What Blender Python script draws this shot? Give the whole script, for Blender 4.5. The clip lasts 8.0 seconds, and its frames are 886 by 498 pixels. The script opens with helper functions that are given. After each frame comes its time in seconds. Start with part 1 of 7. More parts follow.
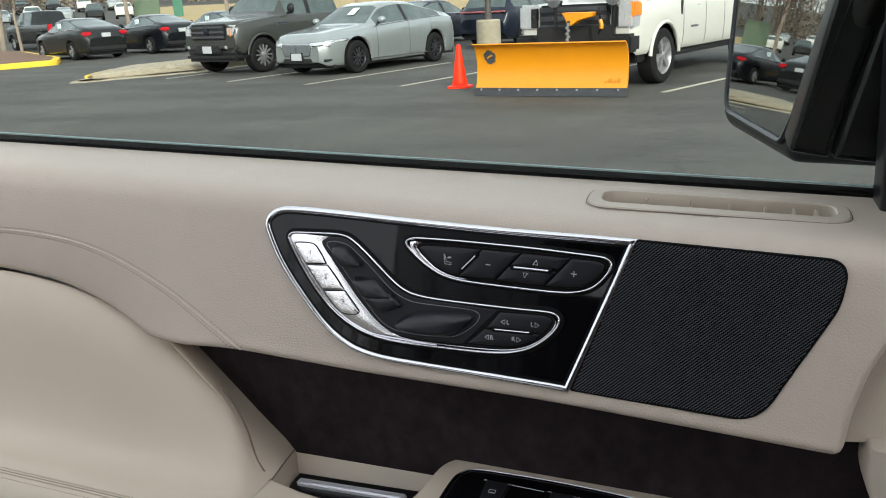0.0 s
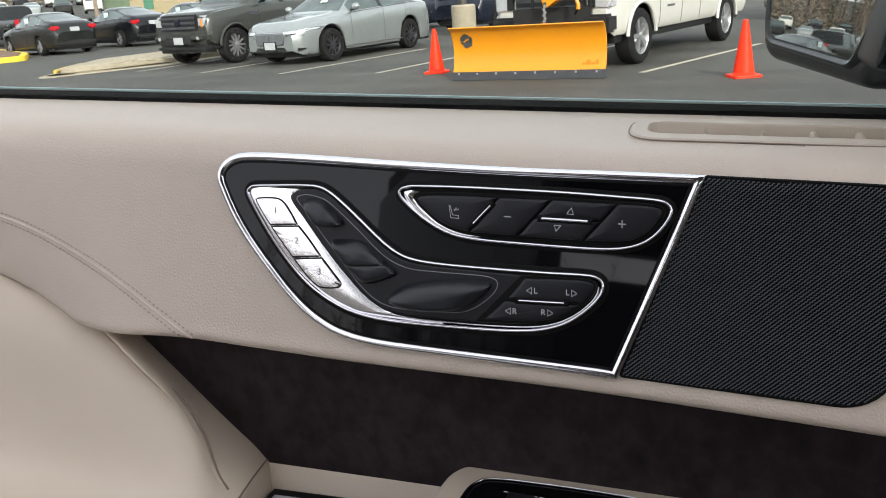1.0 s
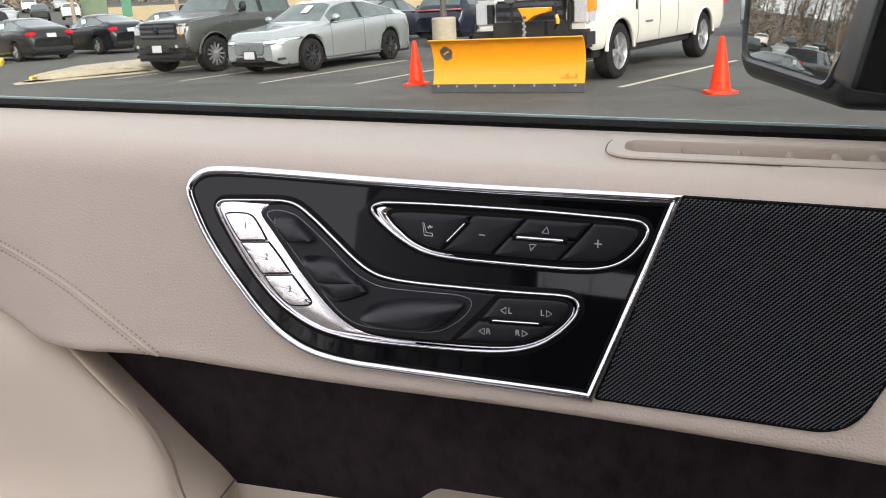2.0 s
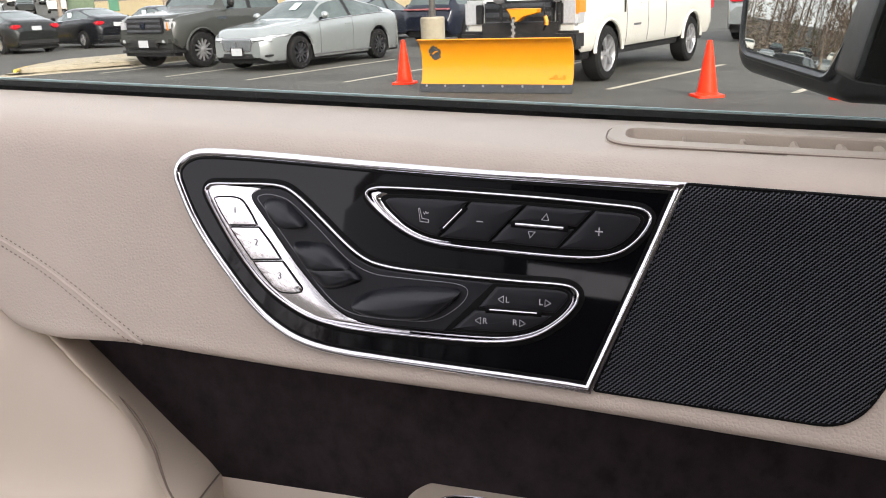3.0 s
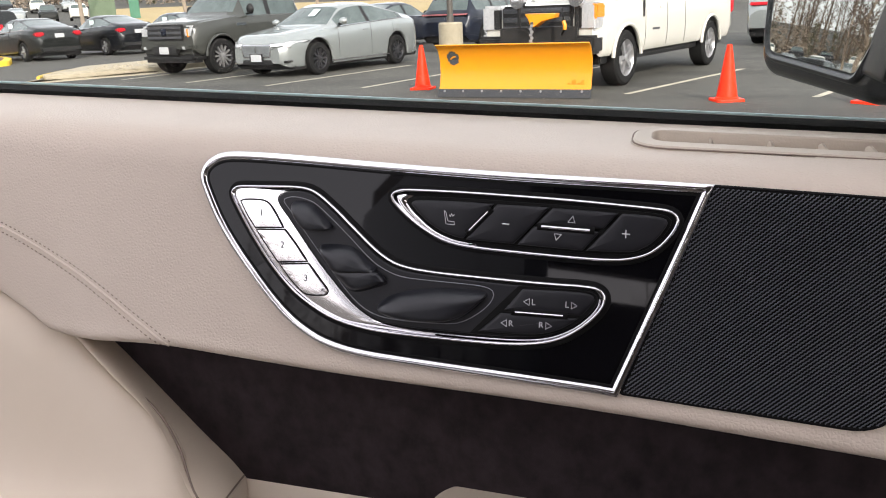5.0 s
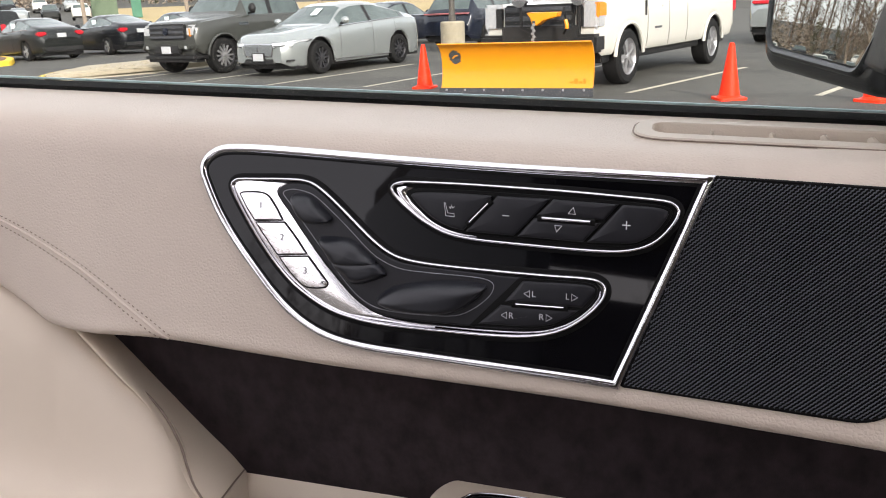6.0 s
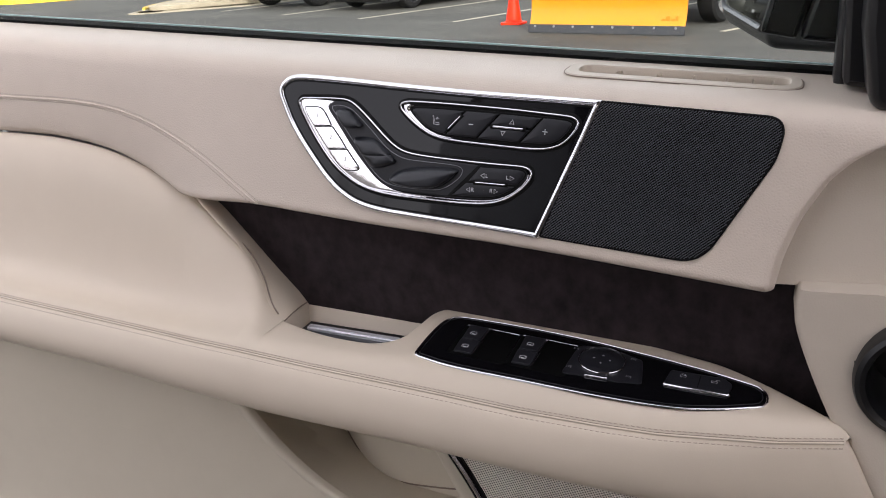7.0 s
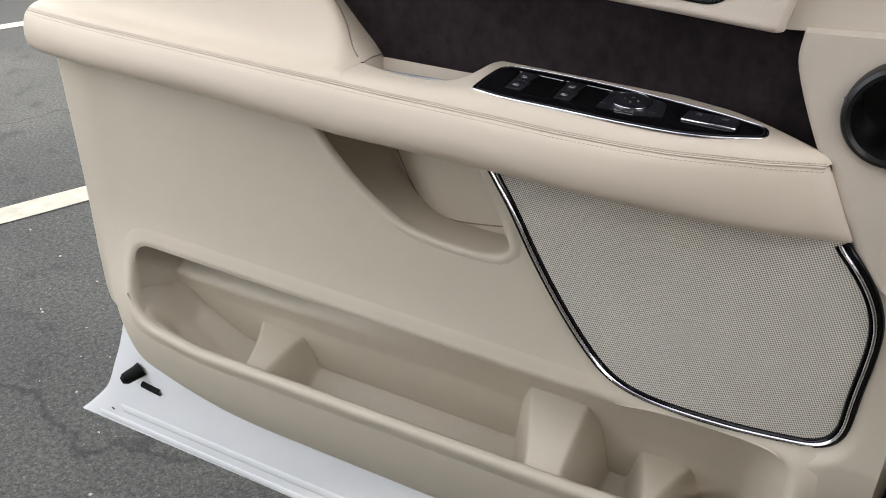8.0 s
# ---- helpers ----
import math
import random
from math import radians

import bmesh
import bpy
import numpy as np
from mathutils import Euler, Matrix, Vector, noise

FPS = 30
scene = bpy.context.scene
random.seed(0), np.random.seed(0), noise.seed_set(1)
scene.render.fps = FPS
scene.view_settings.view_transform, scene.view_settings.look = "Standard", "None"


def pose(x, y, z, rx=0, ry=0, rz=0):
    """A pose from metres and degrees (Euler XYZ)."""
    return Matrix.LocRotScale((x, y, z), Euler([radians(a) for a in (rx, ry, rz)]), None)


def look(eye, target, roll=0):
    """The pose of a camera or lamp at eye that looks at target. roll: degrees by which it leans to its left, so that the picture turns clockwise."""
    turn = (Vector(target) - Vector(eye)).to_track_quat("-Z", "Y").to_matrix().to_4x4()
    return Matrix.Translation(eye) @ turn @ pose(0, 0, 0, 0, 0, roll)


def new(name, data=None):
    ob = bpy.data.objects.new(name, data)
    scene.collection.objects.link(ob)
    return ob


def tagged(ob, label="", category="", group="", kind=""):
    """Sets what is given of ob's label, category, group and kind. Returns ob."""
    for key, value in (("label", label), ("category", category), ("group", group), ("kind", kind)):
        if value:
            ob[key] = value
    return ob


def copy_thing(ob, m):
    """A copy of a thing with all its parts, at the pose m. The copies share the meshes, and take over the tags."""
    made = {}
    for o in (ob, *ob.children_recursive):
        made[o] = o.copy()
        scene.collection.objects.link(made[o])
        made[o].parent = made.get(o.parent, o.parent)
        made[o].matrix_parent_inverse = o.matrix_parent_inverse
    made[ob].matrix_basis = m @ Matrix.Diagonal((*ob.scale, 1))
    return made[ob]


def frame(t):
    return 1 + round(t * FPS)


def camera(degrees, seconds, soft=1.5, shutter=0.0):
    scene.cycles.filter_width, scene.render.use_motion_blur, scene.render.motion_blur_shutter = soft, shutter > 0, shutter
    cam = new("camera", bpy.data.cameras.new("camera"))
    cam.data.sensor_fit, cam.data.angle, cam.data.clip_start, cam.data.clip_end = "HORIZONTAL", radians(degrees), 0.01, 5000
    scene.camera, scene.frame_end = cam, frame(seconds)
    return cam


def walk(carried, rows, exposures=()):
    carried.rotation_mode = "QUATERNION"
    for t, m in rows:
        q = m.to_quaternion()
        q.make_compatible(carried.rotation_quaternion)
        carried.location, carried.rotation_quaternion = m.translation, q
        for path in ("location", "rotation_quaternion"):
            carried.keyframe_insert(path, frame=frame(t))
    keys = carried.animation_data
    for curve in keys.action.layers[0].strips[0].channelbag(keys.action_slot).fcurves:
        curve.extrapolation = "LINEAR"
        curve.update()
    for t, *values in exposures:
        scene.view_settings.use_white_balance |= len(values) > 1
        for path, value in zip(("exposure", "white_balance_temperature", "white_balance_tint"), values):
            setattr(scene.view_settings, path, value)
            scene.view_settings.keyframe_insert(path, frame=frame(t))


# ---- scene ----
from mathutils.bvhtree import BVHTree

cam = camera(57.0, 8.0, soft=1.0)
PATH = [
    (0, (0.193, -0.509, 1.415), (-0.455, 1.291, 0.833), -3.0),
    (0.2, (0.196, -0.499, 1.418), (-0.454, 1.298, 0.829), -3.2),
    (0.5, (0.188, -0.462, 1.399), (-0.45, 1.335, 0.795), -4.0),
    (0.7, (0.168, -0.429, 1.375), (-0.454, 1.372, 0.766), -4.2),
    (1, (0.14, -0.404, 1.359), (-0.462, 1.402, 0.748), -4.2),
    (1.5, (0.141, -0.398, 1.363), (-0.436, 1.423, 0.771), -3.9),
    (3, (0.132, -0.387, 1.35), (-0.387, 1.452, 0.761), -2.2),
    (3.5, (0.127, -0.391, 1.35), (-0.412, 1.444, 0.766), -2.2),
    (4, (0.126, -0.391, 1.35), (-0.429, 1.442, 0.774), -2.5),
    (5.5, (0.129, -0.388, 1.347), (-0.434, 1.443, 0.771), -2.5),
    (6, (0.129, -0.388, 1.345), (-0.437, 1.441, 0.768), -2.6),
    (6.5, (0.164, -0.424, 1.363), (-0.45, 1.388, 0.778), -2.6),
    (7, (0.266, -0.576, 1.376), (-0.486, 1.135, 0.665), -2.6),
    (7.3, (0.317, -0.655, 1.357), (-0.487, 0.992, 0.557), -1.6),
    (7.5, (0.323, -0.699, 1.343), (-0.473, 0.915, 0.471), -0.7),
    (7.7, (0.333, -0.715, 1.327), (-0.48, 0.852, 0.387), -0.0),
    (8, (0.338, -0.723, 1.316), (-0.489, 0.803, 0.323), -0.2),
]
walk(cam, [(t, look(eye, target, roll)) for t, eye, target, roll in PATH],
     [(0.0, 0.96, 6330, 9), (1.0, 1.10, 6450, 14), (3.5, 1.36, 6680, 20), (6.5, 1.36, 6680, 20), (7.0, 1.34, 6500, 19), (7.5, 1.48, 6420, 14), (8.0, 1.80, 6420, 11)])

# ---- sky and sun: a bright, thinly veiled sky, the sun behind and to the front of the car ----
SUN_UP, SUN_AZ = 26, 147
world = bpy.data.worlds.new("world")
scene.world = world
world.use_nodes = True
wn = world.node_tree.nodes
sky = wn.new("ShaderNodeTexSky")
sky.sky_type = "NISHITA"
sky.sun_disc = False
sky.sun_elevation = radians(SUN_UP)
sky.sun_rotation = radians(SUN_AZ)
sky.air_density, sky.dust_density, sky.ozone_density = 1.0, 2.5, 0.6
wn["Background"].inputs["Strength"].default_value = 0.15
veil = wn.new("ShaderNodeHueSaturation")       # thin cloud pales the blue
veil.inputs["Saturation"].default_value = 0.32
world.node_tree.links.new(sky.outputs["Color"], veil.inputs["Color"])
cloud = wn.new("ShaderNodeMix")               # and evens the sky out
cloud.data_type = "RGBA"
cloud.inputs["Factor"].default_value, cloud.inputs["B"].default_value = 0.55, (5.9, 6.1, 6.3, 1)
world.node_tree.links.new(veil.outputs["Color"], cloud.inputs["A"])
world.node_tree.links.new(cloud.outputs["Result"], wn["Background"].inputs["Color"])
sun = new("sun", bpy.data.lights.new("sun", "SUN"))
sun.data.energy, sun.data.angle, sun.data.color = 1.8, radians(2), (1.0, 0.93, 0.82)
az, el = radians(SUN_AZ), radians(SUN_UP)
sun.matrix_world = look((0, 0, 30), (-30 * math.sin(az) * math.cos(el), -30 * math.cos(az) * math.cos(el), 30 - 30 * math.sin(el)))


# ---- materials ----
def material(name, colour, rough=0.5, metal=0.0, second=None, scale=40.0, mix=0.5, bump=0.0, bump_scale=400.0,
             coat=0.0, stretch=None, cells=False, spec=0.5, big=None, random_value=0.0):
    """A principled material with two scales of variation and a fine relief, in object metres."""
    m = bpy.data.materials.new(name)
    m.use_nodes = True
    nt, n = m.node_tree, m.node_tree.nodes
    p = n["Principled BSDF"]
    p.inputs["Roughness"].default_value, p.inputs["Metallic"].default_value = rough, metal
    p.inputs["Coat Weight"].default_value, p.inputs["Coat Roughness"].default_value = coat, 0.04
    p.inputs["Specular IOR Level"].default_value = spec
    co = n.new("ShaderNodeTexCoord").outputs["Object"]
    if stretch:
        mp = n.new("ShaderNodeMapping")
        mp.inputs["Scale"].default_value = stretch
        nt.links.new(co, mp.inputs["Vector"])
        co = mp.outputs["Vector"]
    base = None
    if second:
        tex = n.new("ShaderNodeTexNoise")
        tex.inputs["Scale"].default_value, tex.inputs["Detail"].default_value, tex.inputs["Roughness"].default_value = scale, 6, 0.6
        nt.links.new(co, tex.inputs["Vector"])
        ramp = n.new("ShaderNodeValToRGB")
        ramp.color_ramp.elements[0].position, ramp.color_ramp.elements[1].position = 0.5 - mix / 2, 0.5 + mix / 2
        ramp.color_ramp.elements[0].color, ramp.color_ramp.elements[1].color = (*colour, 1), (*second, 1)
        nt.links.new(tex.outputs["Fac"], ramp.inputs["Fac"])
        base = ramp.outputs["Color"]
        if big:
            tex2 = n.new("ShaderNodeTexNoise")
            tex2.inputs["Scale"].default_value, tex2.inputs["Detail"].default_value = big, 4
            nt.links.new(co, tex2.inputs["Vector"])
            r2 = n.new("ShaderNodeMapRange")
            r2.inputs["From Min"].default_value, r2.inputs["From Max"].default_value = 0.3, 0.7
            r2.inputs["To Min"].default_value, r2.inputs["To Max"].default_value = 0.78, 1.12
            nt.links.new(tex2.outputs["Fac"], r2.inputs["Value"])
            mul = n.new("ShaderNodeVectorMath")
            mul.operation = "SCALE"
            nt.links.new(base, mul.inputs[0])
            nt.links.new(r2.outputs["Result"], mul.inputs["Scale"])
            base = mul.outputs["Vector"]
        nt.links.new(base, p.inputs["Base Color"])
    else:
        p.inputs["Base Color"].default_value = (*colour, 1)
    if bump:
        if cells:
            bt = n.new("ShaderNodeTexVoronoi")
            bt.feature = "DISTANCE_TO_EDGE"
            out = "Distance"
        else:
            bt = n.new("ShaderNodeTexNoise")
            bt.inputs["Detail"].default_value = 5
            out = "Fac"
        bt.inputs["Scale"].default_value = bump_scale
        nt.links.new(co, bt.inputs["Vector"])
        b = n.new("ShaderNodeBump")
        b.inputs["Strength"].default_value, b.inputs["Distance"].default_value = bump, 0.0006 if cells else 0.4 / bump_scale
        nt.links.new(bt.outputs[out], b.inputs["Height"])
        nt.links.new(b.outputs["Normal"], p.inputs["Normal"])
    return m


def mesh_cloth(name, thread, hole, pitch, angle, rough, metal=0.0, spot=(0.28, 0.42)):
    """A woven or perforated sheet: round holes on a turned square grid in the sheet's x and z."""
    m = bpy.data.materials.new(name)
    m.use_nodes = True
    nt, n = m.node_tree, m.node_tree.nodes
    p = n["Principled BSDF"]
    p.inputs["Roughness"].default_value, p.inputs["Metallic"].default_value = rough, metal
    co = n.new("ShaderNodeTexCoord")
    mp = n.new("ShaderNodeMapping")
    mp.inputs["Rotation"].default_value = (0, radians(angle), 0)
    mp.inputs["Scale"].default_value = (1 / pitch, 0, 1 / pitch)
    nt.links.new(co.outputs["Object"], mp.inputs["Vector"])
    fr = n.new("ShaderNodeVectorMath")
    fr.operation = "FRACTION"
    nt.links.new(mp.outputs["Vector"], fr.inputs[0])
    d = n.new("ShaderNodeVectorMath")
    d.operation = "DISTANCE"
    d.inputs[1].default_value = (0.5, 0, 0.5)
    nt.links.new(fr.outputs["Vector"], d.inputs[0])
    r = n.new("ShaderNodeMapRange")
    r.inputs["From Min"].default_value, r.inputs["From Max"].default_value = spot
    nt.links.new(d.outputs["Value"], r.inputs["Value"])
    mx = n.new("ShaderNodeMix")
    mx.data_type = "RGBA"
    mx.inputs["A"].default_value, mx.inputs["B"].default_value = (*hole, 1), (*thread, 1)
    nt.links.new(r.outputs["Result"], mx.inputs["Factor"])
    nt.links.new(mx.outputs["Result"], p.inputs["Base Color"])
    b = n.new("ShaderNodeBump")
    b.inputs["Strength"].default_value, b.inputs["Distance"].default_value = 0.8, pitch * 0.35
    nt.links.new(r.outputs["Result"], b.inputs["Height"])
    nt.links.new(b.outputs["Normal"], p.inputs["Normal"])
    return m


def glass_material(name, tint, rough=0.0):
    m = bpy.data.materials.new(name)
    m.use_nodes = True
    p = m.node_tree.nodes["Principled BSDF"]
    p.inputs["Base Color"].default_value = (*tint, 1)
    p.inputs["Transmission Weight"].default_value = 1.0
    p.inputs["Roughness"].default_value, p.inputs["IOR"].default_value = rough, 1.15
    return m


LEATHER = material("beige_leather", (0.545, 0.465, 0.392), 0.5, second=(0.585, 0.500, 0.422), scale=30, mix=0.6, bump=0.55, bump_scale=470, cells=True, spec=0.35)
FINELEATHER = material("fine_beige_leather", (0.500, 0.436, 0.360), 0.5, second=(0.535, 0.466, 0.386), scale=30, mix=0.6, bump=0.28, bump_scale=520, cells=True, spec=0.35)
SOFT = material("soft_beige_leather", (0.578, 0.493, 0.394), 0.45, second=(0.610, 0.521, 0.417), scale=14, mix=0.6, bump=0.12, bump_scale=900, spec=0.35)
PLASTIC = material("beige_moulded_plastic", (0.530, 0.468, 0.372), 0.5, second=(0.560, 0.495, 0.394), scale=25, mix=0.6, bump=0.12, bump_scale=1600, spec=0.35)
THREAD = material("tan_thread", (0.40, 0.32, 0.26), 0.7, bump=0.2, bump_scale=2000)
SUEDE = material("dark_brown_suede", (0.0220, 0.0167, 0.0182), 0.95, second=(0.044, 0.0336, 0.0358), scale=70, mix=0.42, stretch=(1.2, 1, 0.9), bump=0.6, bump_scale=1500, big=14, spec=0.15)
PIANO = material("gloss_black_lacquer", (0.003, 0.003, 0.004), 0.03, spec=0.30)
SATIN = material("satin_black_plastic", (0.012, 0.012, 0.015), 0.36, second=(0.016, 0.016, 0.019), scale=90, spec=0.28)
RUBBER = material("black_rubber", (0.004, 0.004, 0.004), 0.6, second=(0.007, 0.007, 0.007), scale=60, bump=0.1, bump_scale=900, spec=0.12)
BLACKPL = material("black_moulded_plastic", (0.005, 0.005, 0.006), 0.3, second=(0.008, 0.008, 0.009), scale=50, bump=0.1, bump_scale=1400)
CHROME = material("chrome", (0.75, 0.74, 0.77), 0.12, 1.0, second=(0.70, 0.69, 0.72), scale=120)
PRINT = material("pale_grey_print", (0.55, 0.55, 0.57), 0.6)
DARKPRINT = material("grey_print", (0.22, 0.22, 0.24), 0.6)
WIRE = material("black_wire", (0.074, 0.076, 0.091), 0.30, 0.4, second=(0.10, 0.102, 0.12), scale=300)
POLISHED = material("polished_metal", (0.92, 0.91, 0.92), 0.14, 1.0, second=(0.82, 0.81, 0.82), scale=90)
ROCKER = material("soft_black_rocker", (0.011, 0.012, 0.016), 0.30, second=(0.015, 0.016, 0.020), scale=120, spec=0.45, bump=0.05, bump_scale=1800)
NUMERAL = material("grey_numeral_print", (0.12, 0.12, 0.13), 0.6)
GRILLE_BEIGE = mesh_cloth("beige_speaker_mesh", (0.80, 0.73, 0.65), (0.17, 0.145, 0.125), 0.0021, 28, 0.6, 0.0, (0.22, 0.42))
WHITEPAINT = material("white_car_paint", (0.91, 0.91, 0.91), 0.25, second=(0.88, 0.88, 0.885), scale=8, coat=0.6)
PANE = glass_material("window_glass", (0.905, 0.97, 0.93))
MIRROR = material("mirror_glass", (0.44, 0.45, 0.44), 0.012, 1.0)
STRIP = material("bright_satin_strip", (0.92, 0.92, 0.95), 0.30, 0.5, second=(0.88, 0.88, 0.91), scale=150)
# for thread and joints, and for the crease shade drawn in the grip pocket
SEAM_AND_CREASE = material("brown_thread_and_crease", (0.21, 0.16, 0.125), 0.7, bump=0.2, bump_scale=2000)


# ---- building helpers ----
def finish(name, bm, mat, smooth=True, sharp=35):
    bmesh.ops.remove_doubles(bm, verts=bm.verts, dist=1e-6)
    me = bpy.data.meshes.new(name)
    bm.normal_update()
    bm.to_mesh(me)
    bm.free()
    if mat:
        me.materials.append(mat)
    if smooth:
        me.shade_smooth()
        me.set_sharp_from_angle(angle=radians(sharp))
        big = [p.index for p in me.polygons if len(p.vertices) > 6]
        if big:                                  # broad flat faces stay flat to their rims
            keys_ = {k for i in big for k in me.polygons[i].edge_keys}
            for e in me.edges:
                if e.key in keys_:
                    e.use_edge_sharp = True
    return new(name, me)


def part(name, bm, mat, parent, label="", smooth=True, sharp=35):
    ob = finish(name, bm, mat, smooth, sharp)
    ob.parent = parent
    return tagged(ob, label) if label else ob


def thing(name, label, category, at=None, group="", kind=""):
    ob = new(name)
    if at:
        ob.matrix_world = at
    return tagged(ob, label, category, group, kind)


def spline(points, n):
    """n points on a smooth curve through the given ones, spread evenly by their number."""
    p = np.array(points, float)
    k = len(p)
    if k < 3:
        return np.array([p[0] + (p[-1] - p[0]) * i / (n - 1) for i in range(n)])
    ext = np.vstack([2 * p[0] - p[1], p, 2 * p[-1] - p[-2]])
    out = []
    for i in range(n):
        s = i / (n - 1) * (k - 1)
        j = min(int(s), k - 2)
        t = s - j
        a, b, c, d = ext[j], ext[j + 1], ext[j + 2], ext[j + 3]
        out.append(0.5 * (2 * b + (c - a) * t + (2 * a - 5 * b + 4 * c - d) * t * t + (3 * b - a - 3 * c + d) * t ** 3))
    return np.array(out)


def even(points, step, closed=False):
    """Points along a polyline at even steps."""
    p = np.array(points, float)
    if closed:
        p = np.vstack([p, p[:1]])
    s = np.r_[0, np.cumsum(np.linalg.norm(np.diff(p, axis=0), axis=1))]
    n = max(2, int(round(s[-1] / step)) + 1)
    q = np.linspace(0, s[-1], n)
    out = np.stack([np.interp(q, s, p[:, c]) for c in range(p.shape[1])], -1)
    return out[:-1] if closed else out


def sheet(rows, bm=None, close_u=False):
    """Quads over a grid of points, rows[i][j]."""
    bm = bm or bmesh.new()
    v = [[bm.verts.new(tuple(p)) for p in row] for row in rows]
    for i in range(len(v) - 1):
        for j in range(len(v[i]) - (0 if close_u else 1)):
            k = (j + 1) % len(v[i])
            bm.faces.new((v[i][j], v[i][k], v[i + 1][k], v[i + 1][j]))
    return bm


def face_out(bm, way):
    """Turns all faces the way given."""
    bm.normal_update()
    for f in bm.faces:
        if f.normal.dot(Vector(way)) < 0:
            f.normal_flip()
    return bm


def fillet(corners, seg=6):
    """A closed outline from corners (x, z, radius)."""
    pts, n = [], len(corners)
    for i, (x, z, r) in enumerate(corners):
        p = Vector((x, z))
        a, b = Vector(corners[i - 1][:2]) - p, Vector(corners[(i + 1) % n][:2]) - p
        if r < 1e-5:
            pts.append((x, z))
            continue
        half = a.angle(b) / 2
        d = min(r / math.tan(half), 0.49 * a.length, 0.49 * b.length)
        s, e = p + a.normalized() * d, p + b.normalized() * d
        for k in range(seg + 1):
            t = k / seg
            q = s * (1 - t) ** 2 + p * 2 * t * (1 - t) + e * t * t
            pts.append((q.x, q.y))
    return pts


def area(pts):
    return 0.5 * sum(a[0] * b[1] - b[0] * a[1] for a, b in zip(pts, pts[1:] + pts[:1]))


def inset(pts, d):
    """The outline moved inwards by d."""
    pts = [tuple(p) for p in pts]
    sgn, out, n = (1 if area(pts) > 0 else -1), [], len(pts)
    for i in range(n):
        p, a, b = Vector(pts[i]), Vector(pts[i - 1]), Vector(pts[(i + 1) % n])
        u, w = (p - a), (b - p)
        u, w = (u.normalized() if u.length > 1e-9 else w.normalized()), (w.normalized() if w.length > 1e-9 else u.normalized())
        m = Vector((-(u.y + w.y), u.x + w.x)) * sgn
        m = m.normalized() if m.length > 1e-6 else Vector((-u.y, u.x)) * sgn
        c = max(0.45, m.dot(Vector((-u.y, u.x)) * sgn))
        out.append(tuple(p + m * (d / c)))
    return out


class Plane:
    """A flat frame: origin, two axes and the way out."""

    def __init__(self, o, u, v):
        self.o, self.u, self.v = Vector(o), Vector(u), Vector(v)
        self.n = self.u.cross(self.v).normalized()

    def __call__(self, x, z, out=0.0):
        return self.o + self.u * x + self.v * z + self.n * out


def plate(pl, pts, low, high, bevel=0.0006, seg=2, bm=None, floor=False):
    """A slab with rounded top edges over an outline in a plane."""
    bm = bm or bmesh.new()
    pts = list(pts)
    if area(pts) < 0:
        pts = pts[::-1]
    rings = [[pl(*p, low) for p in pts]]
    for k in range(seg + 1):
        a = k / seg * math.pi / 2
        ring = inset(pts, bevel * (1 - math.cos(a))) if k else pts
        rings.append([pl(*p, high - bevel * (1 - math.sin(a))) for p in ring])
    sheet(rings, bm, close_u=True)
    bm.verts.ensure_lookup_table()
    n = len(pts)
    bm.faces.new(bm.verts[len(bm.verts) - n:])
    if floor:
        bm.faces.new(list(reversed(bm.verts[len(bm.verts) - n * len(rings):len(bm.verts) - n * (len(rings) - 1)])))
    return bm


def bead(pl, pts, width, height, base=0.0, closed=True, k=6, bm=None):
    """A half-round moulding that follows an outline in a plane."""
    pts = [tuple(p) for p in pts]
    rows = []
    n = len(pts)
    for i in range(n):
        p = Vector(pts[i])
        a = Vector(pts[i - 1]) if (closed or i) else p
        b = Vector(pts[(i + 1) % n]) if (closed or i < n - 1) else p
        u = (p - a).normalized() if (p - a).length > 1e-9 else (b - p).normalized()
        w = (b - p).normalized() if (b - p).length > 1e-9 else u
        m = Vector((-(u.y + w.y), u.x + w.x)).normalized()
        m /= max(0.4, m.dot(Vector((-u.y, u.x))))
        rows.append([pl(*(p + m * (width / 2 * math.cos(math.pi * j / k))), base + height * math.sin(math.pi * j / k)) for j in range(k + 1)])
    if closed:
        rows.append(rows[0])
    bm = sheet(rows, bm)
    return bm


def dome(pl, pts, low, height, steps=5, lean=(0, 0), bm=None):
    """A cushion-shaped lump over an outline."""
    pts = list(pts)
    if area(pts) < 0:
        pts = pts[::-1]
    c = Vector((sum(p[0] for p in pts) / len(pts), sum(p[1] for p in pts) / len(pts)))
    rings = []
    for k in range(steps + 1):
        a = k / steps * math.pi / 2
        s = math.cos(a) ** 0.42 if k < steps else 0.02
        rings.append([pl(c.x + (p[0] - c.x) * s + lean[0] * math.sin(a), c.y + (p[1] - c.y) * s + lean[1] * math.sin(a), low + height * math.sin(a)) for p in pts])
    return sheet(rings, bm, close_u=True)


